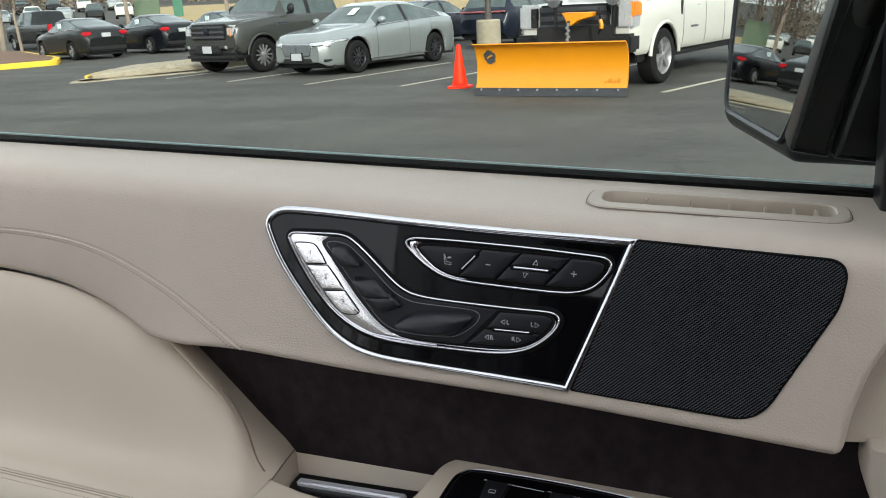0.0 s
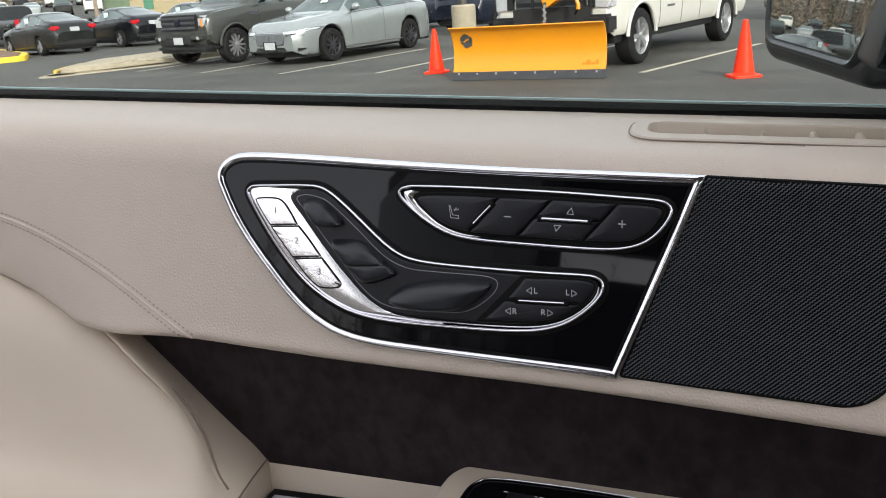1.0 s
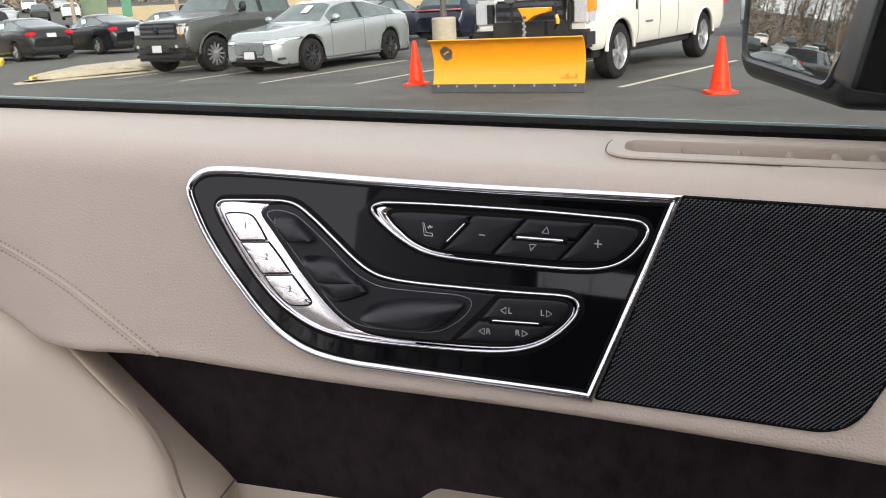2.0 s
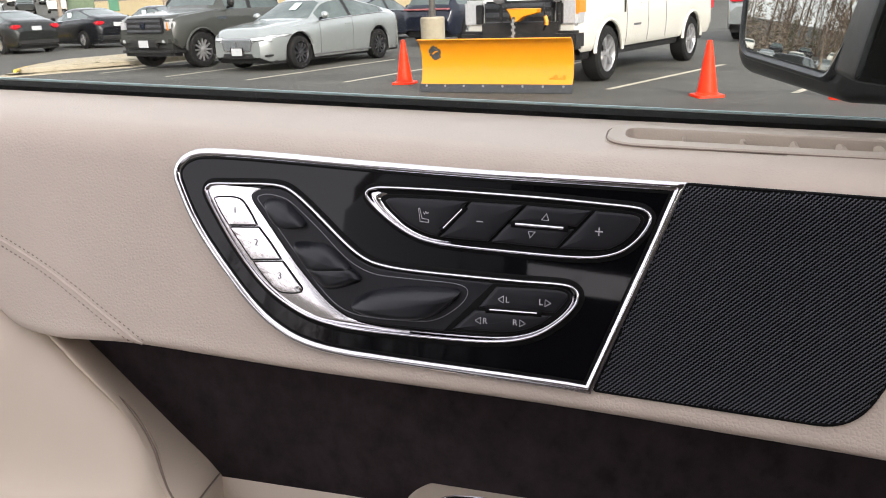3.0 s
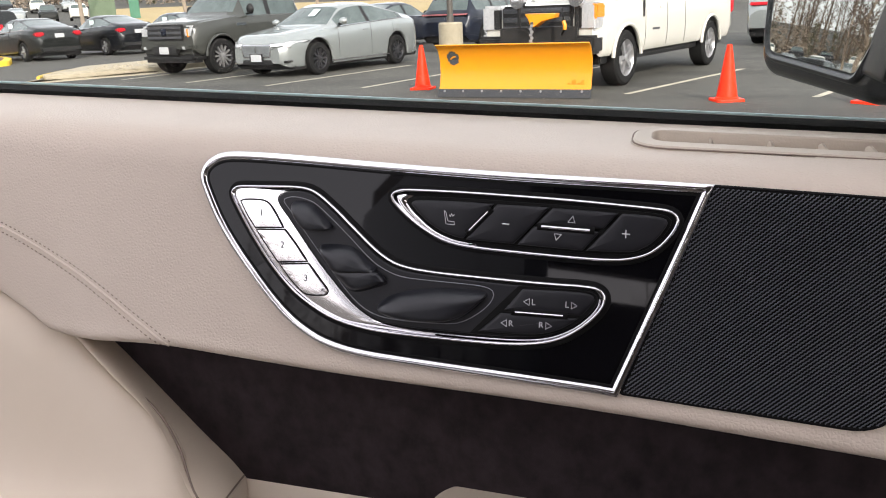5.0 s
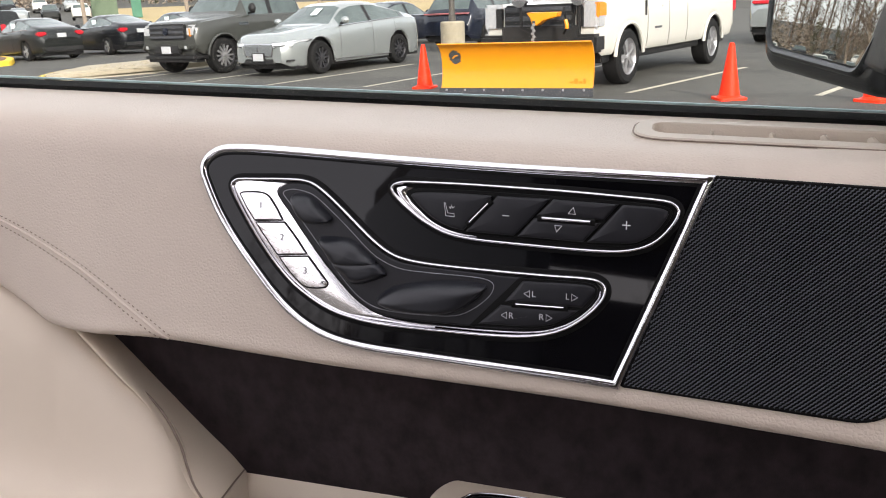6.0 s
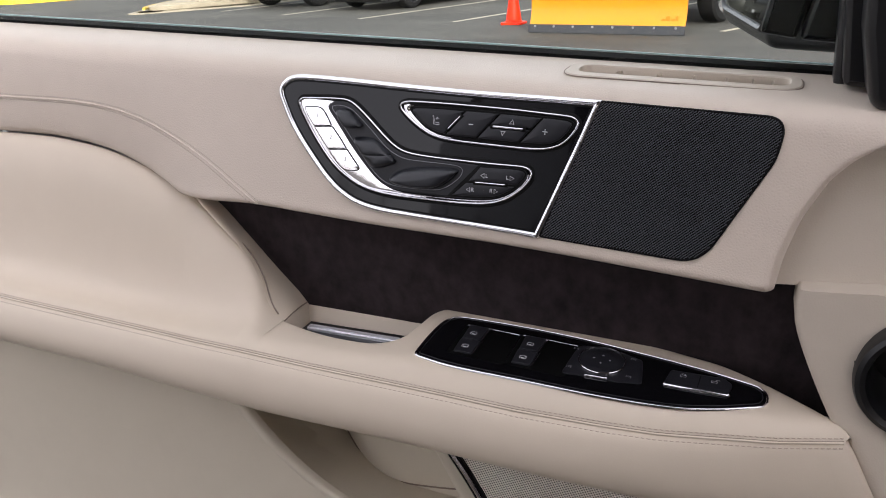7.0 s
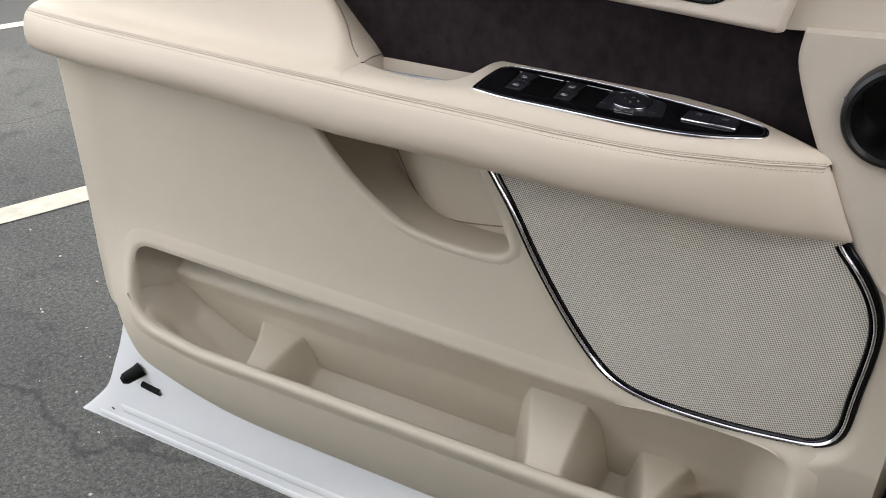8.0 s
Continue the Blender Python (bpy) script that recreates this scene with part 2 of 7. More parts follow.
def tube(path, r, k=8, bm=None, closed=False, r2=None):
    """A round bar along a path in space."""
    bm = bm or bmesh.new()
    path = [Vector(p) for p in path]
    n, rows, side = len(path), [], None
    for i, p in enumerate(path):
        a, b = path[max(0, i - 1)], path[min(n - 1, i + 1)]
        if closed:
            a, b = path[i - 1], path[(i + 1) % n]
        t = (b - a).normalized()
        ref = side if side else (Vector((0, 0, 1)) if abs(t.z) < 0.9 else Vector((1, 0, 0)))
        side = (ref - t * ref.dot(t)).normalized()
        up = t.cross(side)
        rr = r if r2 is None else r + (r2 - r) * i / (n - 1)
        rows.append([p + side * (rr * math.cos(2 * math.pi * j / k)) + up * (rr * math.sin(2 * math.pi * j / k)) for j in range(k)])
    if closed:
        rows.append(rows[0])
    sheet(rows, bm, close_u=True)
    if not closed:
        for row in (rows[0], rows[-1]):
            bm.faces.new([bm.verts.new(p) for p in row])
    return bm


def box(lo, hi, bevel=0.0, bm=None):
    b = bmesh.new()
    bmesh.ops.create_cube(b, size=1)
    for v in b.verts:
        v.co = Vector([l + (h - l) * (c + 0.5) for l, h, c in zip(lo, hi, v.co)])
    if bevel:
        bmesh.ops.bevel(b, geom=b.edges[:], offset=bevel, segments=2, affect="EDGES")
    if bm is None:
        return b
    me = bpy.data.meshes.new("tmp")
    b.to_mesh(me)
    b.free()
    bm.from_mesh(me)
    bpy.data.meshes.remove(me)
    return bm


def lathe(profile, k=24, axis="z", at=(0, 0, 0), bm=None):
    """A turned shape from (radius, height) pairs."""
    rows = []
    for r, h in profile:
        row = []
        for j in range(k):
            a = 2 * math.pi * j / k
            c, s = r * math.cos(a), r * math.sin(a)
            q = {"z": (c, s, h), "y": (c, h, s), "x": (h, c, s)}[axis]
            row.append(Vector(q) + Vector(at))
        rows.append(row)
    return sheet(rows, bm, close_u=True)


def lettering(name, text, size, m, mat, parent):
    """A word in the built-in font, laid flat at a pose."""
    cu = bpy.data.curves.new(name, "FONT")
    cu.body, cu.size, cu.align_x, cu.align_y, cu.extrude = text, size, "CENTER", "CENTER", 0.00008
    tmp = bpy.data.objects.new(name, cu)
    scene.collection.objects.link(tmp)
    bpy.context.view_layer.update()
    me = bpy.data.meshes.new_from_object(tmp.evaluated_get(bpy.context.evaluated_depsgraph_get()))
    bpy.data.objects.remove(tmp)
    bpy.data.curves.remove(cu)
    me.materials.clear()
    me.materials.append(mat)
    me.transform(m)
    ob = new(name, me)
    ob.parent = parent
    return ob


def sdf(px, pz, poly):
    """Distance to an outline, negative inside."""
    p = np.stack([px, pz], -1)[..., None, :]
    a = np.array(poly)
    b = np.roll(a, -1, 0)
    e = b - a
    w = p - a
    t = np.clip((w * e).sum(-1) / (e * e).sum(-1), 0, 1)
    d = np.sqrt((((w - e * t[..., None]) ** 2).sum(-1)).min(-1))
    up = (a[:, 1] > pz[..., None]) != (b[:, 1] > pz[..., None])
    with np.errstate(divide="ignore", invalid="ignore"):
        cross = px[..., None] < (b[:, 0] - a[:, 0]) * (pz[..., None] - a[:, 1]) / (b[:, 1] - a[:, 1]) + a[:, 0]
    inside = (np.sum(up & cross, -1) % 2) == 1
    return np.where(inside, -d, d)


def ease(t):
    t = np.clip(t, 0, 1)
    return t * t * (3 - 2 * t)


# ---- the open car door, seen from inside ----
door = thing("car_door", "open white car door lined with beige leather and dark suede", "car door")


def sill_y(x):
    return 0.118 + 0.055 * x


def sill_z(x):
    return 1.288 - 0.057 * x


def slope_y(z):
    """The leaning face of the upper pad."""
    return -0.25 * (1.262 - z)


# upper pad: face, rolled shoulder and top shelf up to the window seal
PAD_LOW = [(-0.62, 1.2135), (-0.47, 1.212), (-0.395, 1.210), (-0.326, 1.200), (-0.262, 1.178), (-0.231, 1.1675), (-0.16, 1.1678), (-0.10, 1.1642),
           (-0.04, 1.1605), (0.08, 1.1550), (0.18, 1.1480), (0.26, 1.1420), (0.30, 1.1405)]
PAD_CURVE = spline(PAD_LOW, 240)
PAD_END = [(1.12, 0.258), (1.142, 0.261), (1.165, 0.265), (1.19, 0.273), (1.217, 0.288), (1.232, 0.303), (1.243, 0.323), (1.256, 0.37), (1.27, 0.43), (1.4, 0.43)]
END_CURVE = np.stack([np.linspace(1.12, 1.40, 281), np.interp(np.linspace(1.12, 1.40, 281), [p[0] for p in PAD_END], [p[1] for p in PAD_END])], -1)
END_CURVE[:, 1] = np.convolve(np.pad(END_CURVE[:, 1], 9, mode="edge"), np.hanning(19) / np.hanning(19).sum(), "valid")


def pad_low(x):
    return float(np.interp(x, PAD_CURVE[:, 0], PAD_CURVE[:, 1]))


def pad_end(z):
    return float(np.interp(z, END_CURVE[:, 0], END_CURVE[:, 1]))


def pad_section(x):
    lo, top = pad_low(x), sill_z(x) - 0.0085
    deep = min(1.0, max(0.0, (-0.20 - x) / 0.08))      # beside the bolster the lower edge tucks in
    y_lo = slope_y(lo) + 0.014 * deep
    hi = top - 0.012
    pts = [(y_lo + 0.03, lo + 0.004), (y_lo + 0.008, lo - 0.0005), (y_lo + 0.001, lo + 0.003)]
    for f in (0.12, 0.3, 0.5, 0.7, 0.86):
        z = lo + (hi - lo) * f
        pts.append((slope_y(z) + 0.014 * deep * (1 - f) ** 2, z))
    y1 = slope_y(hi)
    pts += [(y1 + 0.001, hi), (y1 + 0.010, top - 0.0035), (y1 + 0.028, top), (0.55 * sill_y(x) + 0.45 * (y1 + 0.03), top + 0.0012), (sill_y(x) - 0.003, top + 0.0015)]
    return pts


def pad_sheet():
    rows = []
    for i in range(211):
        t = i / 210
        row = []
        for k in range(56):
            x = -0.62 + t * (0.43 + 0.62)
            for _ in range(3):
                x = -0.62 + t * (pad_end(pad_cache(round(x, 3))[k][1]) + 0.62)
            y, z = pad_cache(round(x, 3))[k]
            row.append((x, y, z))
        rows.append(row)
    # rolled front end
    for back, inn in ((0.0010, 0.0020), (0.0035, 0.0045), (0.0080, 0.0062), (0.0150, 0.0066), (0.022, 0.0060)):
        rows.append([(p[0] + inn, p[1] + back, p[2]) for p in rows[210]])
    return rows


CACHE = {}


def pad_cache(x):
    if x not in CACHE:
        CACHE[x] = spline(pad_section(x), 56)
    return CACHE[x]


vent_c = Plane((0.1865, 0.0655, 1.2708), (1, 0.09, -0.062), (0, 0.985, 0.06))
VENT = fillet([(-0.0855, -0.0235, 0.019), (0.0855, -0.0235, 0.019), (0.0855, 0.0235, 0.019), (-0.0855, 0.0235, 0.019)], 8)
VENT_IN = fillet([(-0.0765, -0.0115, 0.011), (0.0775, -0.0125, 0.011), (0.0775, 0.0165, 0.011), (-0.0765, 0.0165, 0.011)], 8)
pad_bm = face_out(sheet(pad_sheet()), (0, -1, 0.4))


def over_vent(p):
    r = p - vent_c.o
    return abs(r.x - 0.0) < 0.079 and abs((r.y - 0.09 * r.x) / 0.985) < 0.0208 and p.z > 1.25


bmesh.ops.delete(pad_bm, geom=[f for f in pad_bm.faces if over_vent(f.calc_center_median())], context="FACES")
pad = part("upper_pad", pad_bm, LEATHER, door, "grained beige leather upper pad", sharp=70)

# stitched seam over the pad
SEAM = spline([(-0.62, 1.250), (-0.456, 1.248), (-0.345, 1.245), (-0.277, 1.232), (-0.213, 1.206), (-0.172, 1.182), (-0.150, 1.169)], 90)


def on_pad(x, z, out=0.0):
    ys = pad_cache(round(float(x), 3))
    zs = ys[4:40, 1]
    y = float(np.interp(z, zs, ys[4:40, 0]))
    return Vector((x, y - out, z + 0.25 * out))


def stitches(name, path, length, gap, r, parent, mat, slant=0.0):
    """Short raised threads along a path, joined."""
    bm = bmesh.new()
    q = even(path, 0.0005)
    step, n = int(round((length + gap) / 0.0005)), int(round(length / 0.0005))
    for i in range(0, len(q) - n, step):
        tube([q[i] + np.array((0, slant * 0.4, slant)), q[i + n // 2] + np.array((0, -r * 0.4, slant * 0.5)), q[i + n]], r, 5, bm)
    ob = part(name, bm, mat, parent)
    return tagged(ob, kind="stuff")


part("seam_fold", tube([on_pad(x, z, -0.0002) for x, z in SEAM], 0.0011, 6), LEATHER, pad)
stitches("stitching", [on_pad(x + 0.0017, z + 0.0024, 0.0) for x, z in SEAM], 0.0015, 0.0020, 0.00036, pad, SEAM_AND_CREASE)
stitches("stitching", [on_pad(x - 0.0017, z - 0.0024, 0.0) for x, z in SEAM], 0.0015, 0.0020, 0.00036, pad, SEAM_AND_CREASE)

# window seal and pane
seal_rows = []
for i in range(41):
    x = -0.64 + i * 0.0265
    y, z = sill_y(x), sill_z(x)
    seal_rows.append([(x, y - 0.0065, z - 0.020), (x, y - 0.0060, z - 0.004), (x, y + 0.0005, z - 0.0008), (x, y + 0.005, z - 0.002), (x, y + 0.008, z - 0.03)])
part("window_seal", face_out(sheet(seal_rows), (0, -0.6, 0.6)), RUBBER, door, "black rubber seal along the window")
# thin bluish grey line along the top of the seal
lip = [(x, sill_y(x) + 0.0015, sill_z(x) + 0.0002) for x in np.linspace(-0.64, 0.42, 30)]
part("seal_top_line", tube(lip, 0.0008, 6), material("grey_blue_line", (0.46, 0.58, 0.62), 0.3, spec=0.8), door, "bluish grey shiny line along the top of the seal")
pane_bm = bmesh.new()
for off in (0.0, 0.004):
    rows = []
    for i in range(9):
        x = -0.66 + i * 0.138
        rows.append([(x, sill_y(x) + 0.012 + off - 0.34 * h, sill_z(x) - 0.06 + h) for h in (0.0, 0.2, 0.4, 0.52)])
    sheet(rows, pane_bm)
window = part("window_pane", face_out(pane_bm, (0, -1, 0)), PANE, door, "raised clear side window")
window.visible_shadow = False
outer = bmesh.new()
outer.from_mesh(window.data)
for f in outer.faces:       # the outer skin faces outwards
    if f.calc_center_median().y > sill_y(f.calc_center_median().x) + 0.014 - 0.34 * (f.calc_center_median().z - sill_z(f.calc_center_median().x) + 0.06):
        f.normal_flip()
outer.to_mesh(window.data)
outer.free()

# defroster vent in the shelf
vent = part("air_vent", sheet([[vent_c(*p, -0.006) for p in inset(VENT, -0.0035)], [vent_c(*p, -0.0012) for p in inset(VENT, -0.0012)], [vent_c(*p, 0.0006) for p in VENT], [vent_c(*p, 0.0015) for p in inset(VENT, 0.0010)], [vent_c(*p, 0.0013) for p in VENT_IN],
                               [vent_c(*p, 0.0003) for p in inset(VENT_IN, 0.0008)], [vent_c(*p, -0.0105) for p in inset(VENT_IN, 0.0014)]], close_u=True), FINELEATHER, door, "beige slotted demister vent")
part("vent_floor", plate(vent_c, inset(VENT_IN, 0.0004), -0.015, -0.0075, 0.0002), FINELEATHER, vent)
for x in (-0.0465, -0.0165, 0.0090, 0.0320, 0.0505, 0.0645):
    fin = [vent_c(x, -0.0110, -0.0092), vent_c(x, 0.0140, -0.0092), vent_c(x, 0.0125, -0.0020), vent_c(x, 0.0040, 0.0008), vent_c(x, -0.0112, 0.0011)]
    bm = bmesh.new()
    a = [bm.verts.new(p) for p in fin]
    b = [bm.verts.new(p + Vector((0.0013, 0, 0))) for p in fin]
    bm.faces.new(a)
    bm.faces.new(b[::-1])
    for q in range(4):
        bm.faces.new((a[q], b[q], b[(q + 1) % 4], a[(q + 1) % 4]))
    bmesh.ops.recalc_face_normals(bm, faces=bm.faces)
    part("fin", bm, FINELEATHER, vent)

part("vent_joint", tube([vent_c(*p, 0.0004) for p in inset(VENT, -0.0004)] + [vent_c(*inset(VENT, -0.0004)[0], 0.0004)], 0.00045, 5), SEAM_AND_CREASE, vent)

# ---- seat control panel ----
FACE = Plane((0, 0, 0), (1, 0, 0), (0, 0.25, 1))
FACE.o = Vector((0, -0.25 * 1.262, 0))


def runs(*legs, step=0.0016):
    """A closed outline of smooth legs that meet in corners."""
    pts = []
    for leg in legs:
        q = even(spline(leg, 12 * len(leg)), step)
        pts += [tuple(float(c) for c in p) for p in q[:-1]]
    return pts


def ring(points, step=0.0016):
    """A smooth closed outline through points."""
    p = [np.array(q, float) for q in points]
    n = len(p)
    out = []
    for i in range(n):
        a, b, c, d = p[i - 1], p[i], p[(i + 1) % n], p[(i + 2) % n]
        for t in np.linspace(0, 1, 10)[:-1]:
            out.append(0.5 * (2 * b + (c - a) * t + (2 * a - 5 * b + 4 * c - d) * t * t + (3 * b - a - 3 * c + d) * t ** 3))
    return [tuple(float(c) for c in q) for q in even(out, step, True)]


def pillow(pl, pts, low, edge, crown, reach, steps=6, bm=None):
    """A slab whose rim rises steeply to an edge height and whose top swells gently to a crown."""
    bm = bm or bmesh.new()
    pts = list(pts) if area(list(pts)) > 0 else list(pts)[::-1]
    c = Vector((sum(p[0] for p in pts) / len(pts), sum(p[1] for p in pts) / len(pts)))
    rings = [[pl(*p, low) for p in pts], [pl(*p, edge - 0.0004) for p in pts], [pl(*p, edge) for p in inset(pts, 0.0004)]]
    for k in range(1, steps + 1):
        f = k / steps
        rings.append([pl(p[0] + (c.x - p[0]) * reach * f, p[1] + (c.y - p[1]) * reach * f, edge + crown * math.sin(f * math.pi / 2)) for p in inset(pts, 0.0004)])
    sheet(rings, bm, close_u=True)
    bm.verts.ensure_lookup_table()
    bm.faces.new(bm.verts[len(bm.verts) - len(pts):])
    return bm


BEZEL = runs([(-0.1258, 1.2595), (-0.1262, 1.2637), (-0.1245, 1.2676), (-0.1210, 1.2707), (-0.1158, 1.2729), (-0.1089, 1.2738), (-0.0917, 1.2735), (-0.0585, 1.2716), (-0.0111, 1.2684), (0.0479, 1.2651), (0.1027, 1.2629), (0.1385, 1.2613)],
             [(0.1385, 1.2613), (0.1250, 1.2272), (0.1001, 1.1661)],
             [(0.1001, 1.1661), (0.0797, 1.1677), (0.0221, 1.1711), (-0.0083, 1.1729), (-0.0240, 1.1739), (-0.0384, 1.1757), (-0.0498, 1.1783), (-0.0598, 1.1822), (-0.0716, 1.1894), (-0.0836, 1.2000), (-0.0975, 1.2154), (-0.1081, 1.2284), (-0.1160, 1.2399), (-0.1214, 1.2500), (-0.1258, 1.2595)])
control = part("seat_control_panel", plate(FACE, BEZEL, -0.004, 0.0020, 0.0006), PIANO, door, "gloss black seat control panel with chrome borders")
part("chrome_border", bead(FACE, inset(BEZEL, -0.0002), 0.0046, 0.0021, 0.0013, k=12), CHROME, control)
part("border_groove", bead(FACE, inset(BEZEL, 0.0027), 0.0013, 0.0004, 0.0019, k=4), RUBBER, control)
LBOX = ring([(-0.1072, 1.2518), (-0.1080, 1.2548), (-0.1063, 1.2572), (-0.1025, 1.2582), (-0.0909, 1.2584), (-0.0742, 1.2585), (-0.0643, 1.2579), (-0.0570, 1.2553), (-0.0478, 1.2486), (-0.0381, 1.2403), (-0.0251, 1.2291), (-0.0156, 1.2229), (-0.0063, 1.2199), (0.0089, 1.2181), (0.0355, 1.2167),
             (0.0640, 1.2156), (0.0834, 1.2152), (0.0905, 1.2141), (0.0938, 1.2111), (0.0935, 1.2063), (0.0894, 1.2007), (0.0828, 1.1949), (0.0748, 1.1900), (0.0652, 1.1868), (0.0539, 1.1852), (0.0366, 1.1847), (0.0039, 1.1854), (-0.0208, 1.1865), (-0.0367, 1.1888), (-0.0497, 1.1926), (-0.0630, 1.1995),
             (-0.0731, 1.2070), (-0.0834, 1.2176), (-0.0938, 1.2308), (-0.1026, 1.2439)])
part("groove", bead(FACE, inset(LBOX, -0.0014), 0.0030, 0.0003, 0.0019, k=4), RUBBER, control)
part("chrome_border", bead(FACE, inset(LBOX, 0.0004), 0.0023, 0.0026, 0.0018, k=10), CHROME, control)
INNER = ring([(-0.0793, 1.2505), (-0.0781, 1.2541), (-0.0741, 1.2559), (-0.0642, 1.2559), (-0.0570, 1.2531), (-0.0478, 1.2459), (-0.0347, 1.2346), (-0.0235, 1.2251), (-0.0140, 1.2198), (-0.0032, 1.2174), (0.0209, 1.2156), (0.0500, 1.2139), (0.0780, 1.2134), (0.0870, 1.2127), (0.0905, 1.2104),
              (0.0901, 1.2063), (0.0850, 1.2004), (0.0773, 1.1950), (0.0678, 1.1911), (0.0566, 1.1892), (0.0394, 1.1886), (0.0038, 1.1894), (-0.0116, 1.1904), (-0.0226, 1.1926), (-0.0338, 1.1989), (-0.0436, 1.2079), (-0.0536, 1.2185), (-0.0637, 1.2306), (-0.0721, 1.2411)])
# bright metal sickle that carries the memory buttons: it swells between the border and the switch plate
sickle_in = [(-0.0742, 1.2560), (-0.0793, 1.2505), (-0.0721, 1.2411), (-0.0637, 1.2306), (-0.0536, 1.2185), (-0.0436, 1.2079), (-0.0338, 1.1989), (-0.0226, 1.1926), (-0.0116, 1.1904), (0.0100, 1.1885)]
sickle_out = [(-0.1040, 1.2574), (-0.1071, 1.2530), (-0.1019, 1.2442), (-0.0931, 1.2313), (-0.0827, 1.2182), (-0.0725, 1.2077), (-0.0625, 1.2003), (-0.0492, 1.1934), (-0.0364, 1.1896), (0.0090, 1.1862)]
rows = []
for a, b in zip(spline(sickle_out, 70), spline(sickle_in, 70)):
    wide = float(np.linalg.norm(b - a))
    row = []
    for t in np.linspace(0, 1, 15):
        p = a + (b - a) * t
        row.append(FACE(p[0], p[1], 0.0024 + 0.05 * wide * math.sin(math.pi * (0.06 + 0.64 * t))))
    rows.append(row)
part("chrome_insert", face_out(sheet(rows), FACE.n), POLISHED, control, "polished metal sickle round the memory buttons", sharp=60)


def sickle_height(x, z):
    """The swell of the sickle at a place on the panel."""
    a, b = np.array(spline(sickle_out, 70)), np.array(spline(sickle_in, 70))
    mid = (a + b) / 2
    i = int(np.argmin(((mid - (x, z)) ** 2).sum(1)))
    d = b[i] - a[i]
    t = float(np.clip(((np.array((x, z)) - a[i]) @ d) / (d @ d), 0, 1))
    return 0.0024 + 0.05 * float(np.linalg.norm(d)) * math.sin(math.pi * (0.06 + 0.64 * t))


part("switch_plate", plate(FACE, INNER, 0.001, 0.0042, 0.0008, 3), SATIN, control, "satin black switch plate")
part("plate_gap", bead(FACE, inset(INNER, -0.0003), 0.0009, 0.0003, 0.0034, k=4), RUBBER, control)
LINE = ring([(-0.0762, 1.2506), (-0.0746, 1.2524), (-0.0700, 1.2531), (-0.0624, 1.2518), (-0.0558, 1.2486), (-0.0410, 1.2364), (-0.0281, 1.2246), (-0.0201, 1.2190), (-0.0092, 1.2150), (0.0061, 1.2138), (0.0211, 1.2132), (0.0328, 1.2125), (0.0384, 1.2109), (0.0396, 1.2082), (0.0375, 1.2039),
             (0.0318, 1.1989), (0.0246, 1.1948), (0.0173, 1.1931), (0.0037, 1.1928), (-0.0085, 1.1931), (-0.0210, 1.1946), (-0.0306, 1.1989), (-0.0403, 1.2076), (-0.0536, 1.2234), (-0.0637, 1.2355), (-0.0711, 1.2446)])
part("printed_line", bead(FACE, LINE, 0.00045, 0.0001, 0.0042, k=3), DARKPRINT, control)
# second chrome ridge along the foot and the nose of the switch plate
RIDGE = [tuple(p) for p in even(spline([(-0.0190, 1.1905), (-0.0060, 1.1888), (0.0150, 1.1878), (0.0394, 1.1873), (0.0570, 1.1878), (0.0684, 1.1897), (0.0782, 1.1938), (0.0860, 1.1996), (0.0908, 1.2055), (0.0917, 1.2095)], 60), 0.0016)]
part("chrome_border", bead(FACE, RIDGE, 0.0012, 0.0014, 0.0030, closed=False, k=8), CHROME, control)
PILL = ring([(-0.0153, 1.2537), (-0.0144, 1.2563), (-0.0114, 1.2574), (-0.0059, 1.2579), (0.0196, 1.2574), (0.0485, 1.2562), (0.0763, 1.2548), (0.1032, 1.2529), (0.1162, 1.2519), (0.1225, 1.2508), (0.1257, 1.2480), (0.1253, 1.2444), (0.1220, 1.2391), (0.1171, 1.2340), (0.1107, 1.2304),
             (0.1016, 1.2283), (0.0910, 1.2279), (0.0774, 1.2283), (0.0494, 1.2297), (0.0321, 1.2308), (0.0204, 1.2322), (0.0114, 1.2346), (0.0023, 1.2391), (-0.0055, 1.2444), (-0.0118, 1.2497)])
part("groove", bead(FACE, inset(PILL, -0.0014), 0.0030, 0.0003, 0.0019, k=4), RUBBER, control)
part("chrome_border", bead(FACE, PILL, 0.0023, 0.0026, 0.0018, k=10), CHROME, control)
WELL = ring([(-0.0071, 1.2522), (-0.0042, 1.2546), (0.0195, 1.2547), (0.0484, 1.2536), (0.0763, 1.2524), (0.1032, 1.2509), (0.1163, 1.2499), (0.1218, 1.2484), (0.1232, 1.2459), (0.1213, 1.2419), (0.1174, 1.2371), (0.1126, 1.2335), (0.1054, 1.2311), (0.0962, 1.2304), (0.0772, 1.2309),
             (0.0492, 1.2324), (0.0246, 1.2338), (0.0157, 1.2357), (0.0072, 1.2396), (-0.0002, 1.2452), (-0.0052, 1.2495)])
part("button_floor", plate(FACE, inset(PILL, 0.0006), 0.001, 0.0023, 0.0003), RUBBER, control)
part("button_well", plate(FACE, WELL, 0.002, 0.0034, 0.0004), RUBBER, control)
blade = []
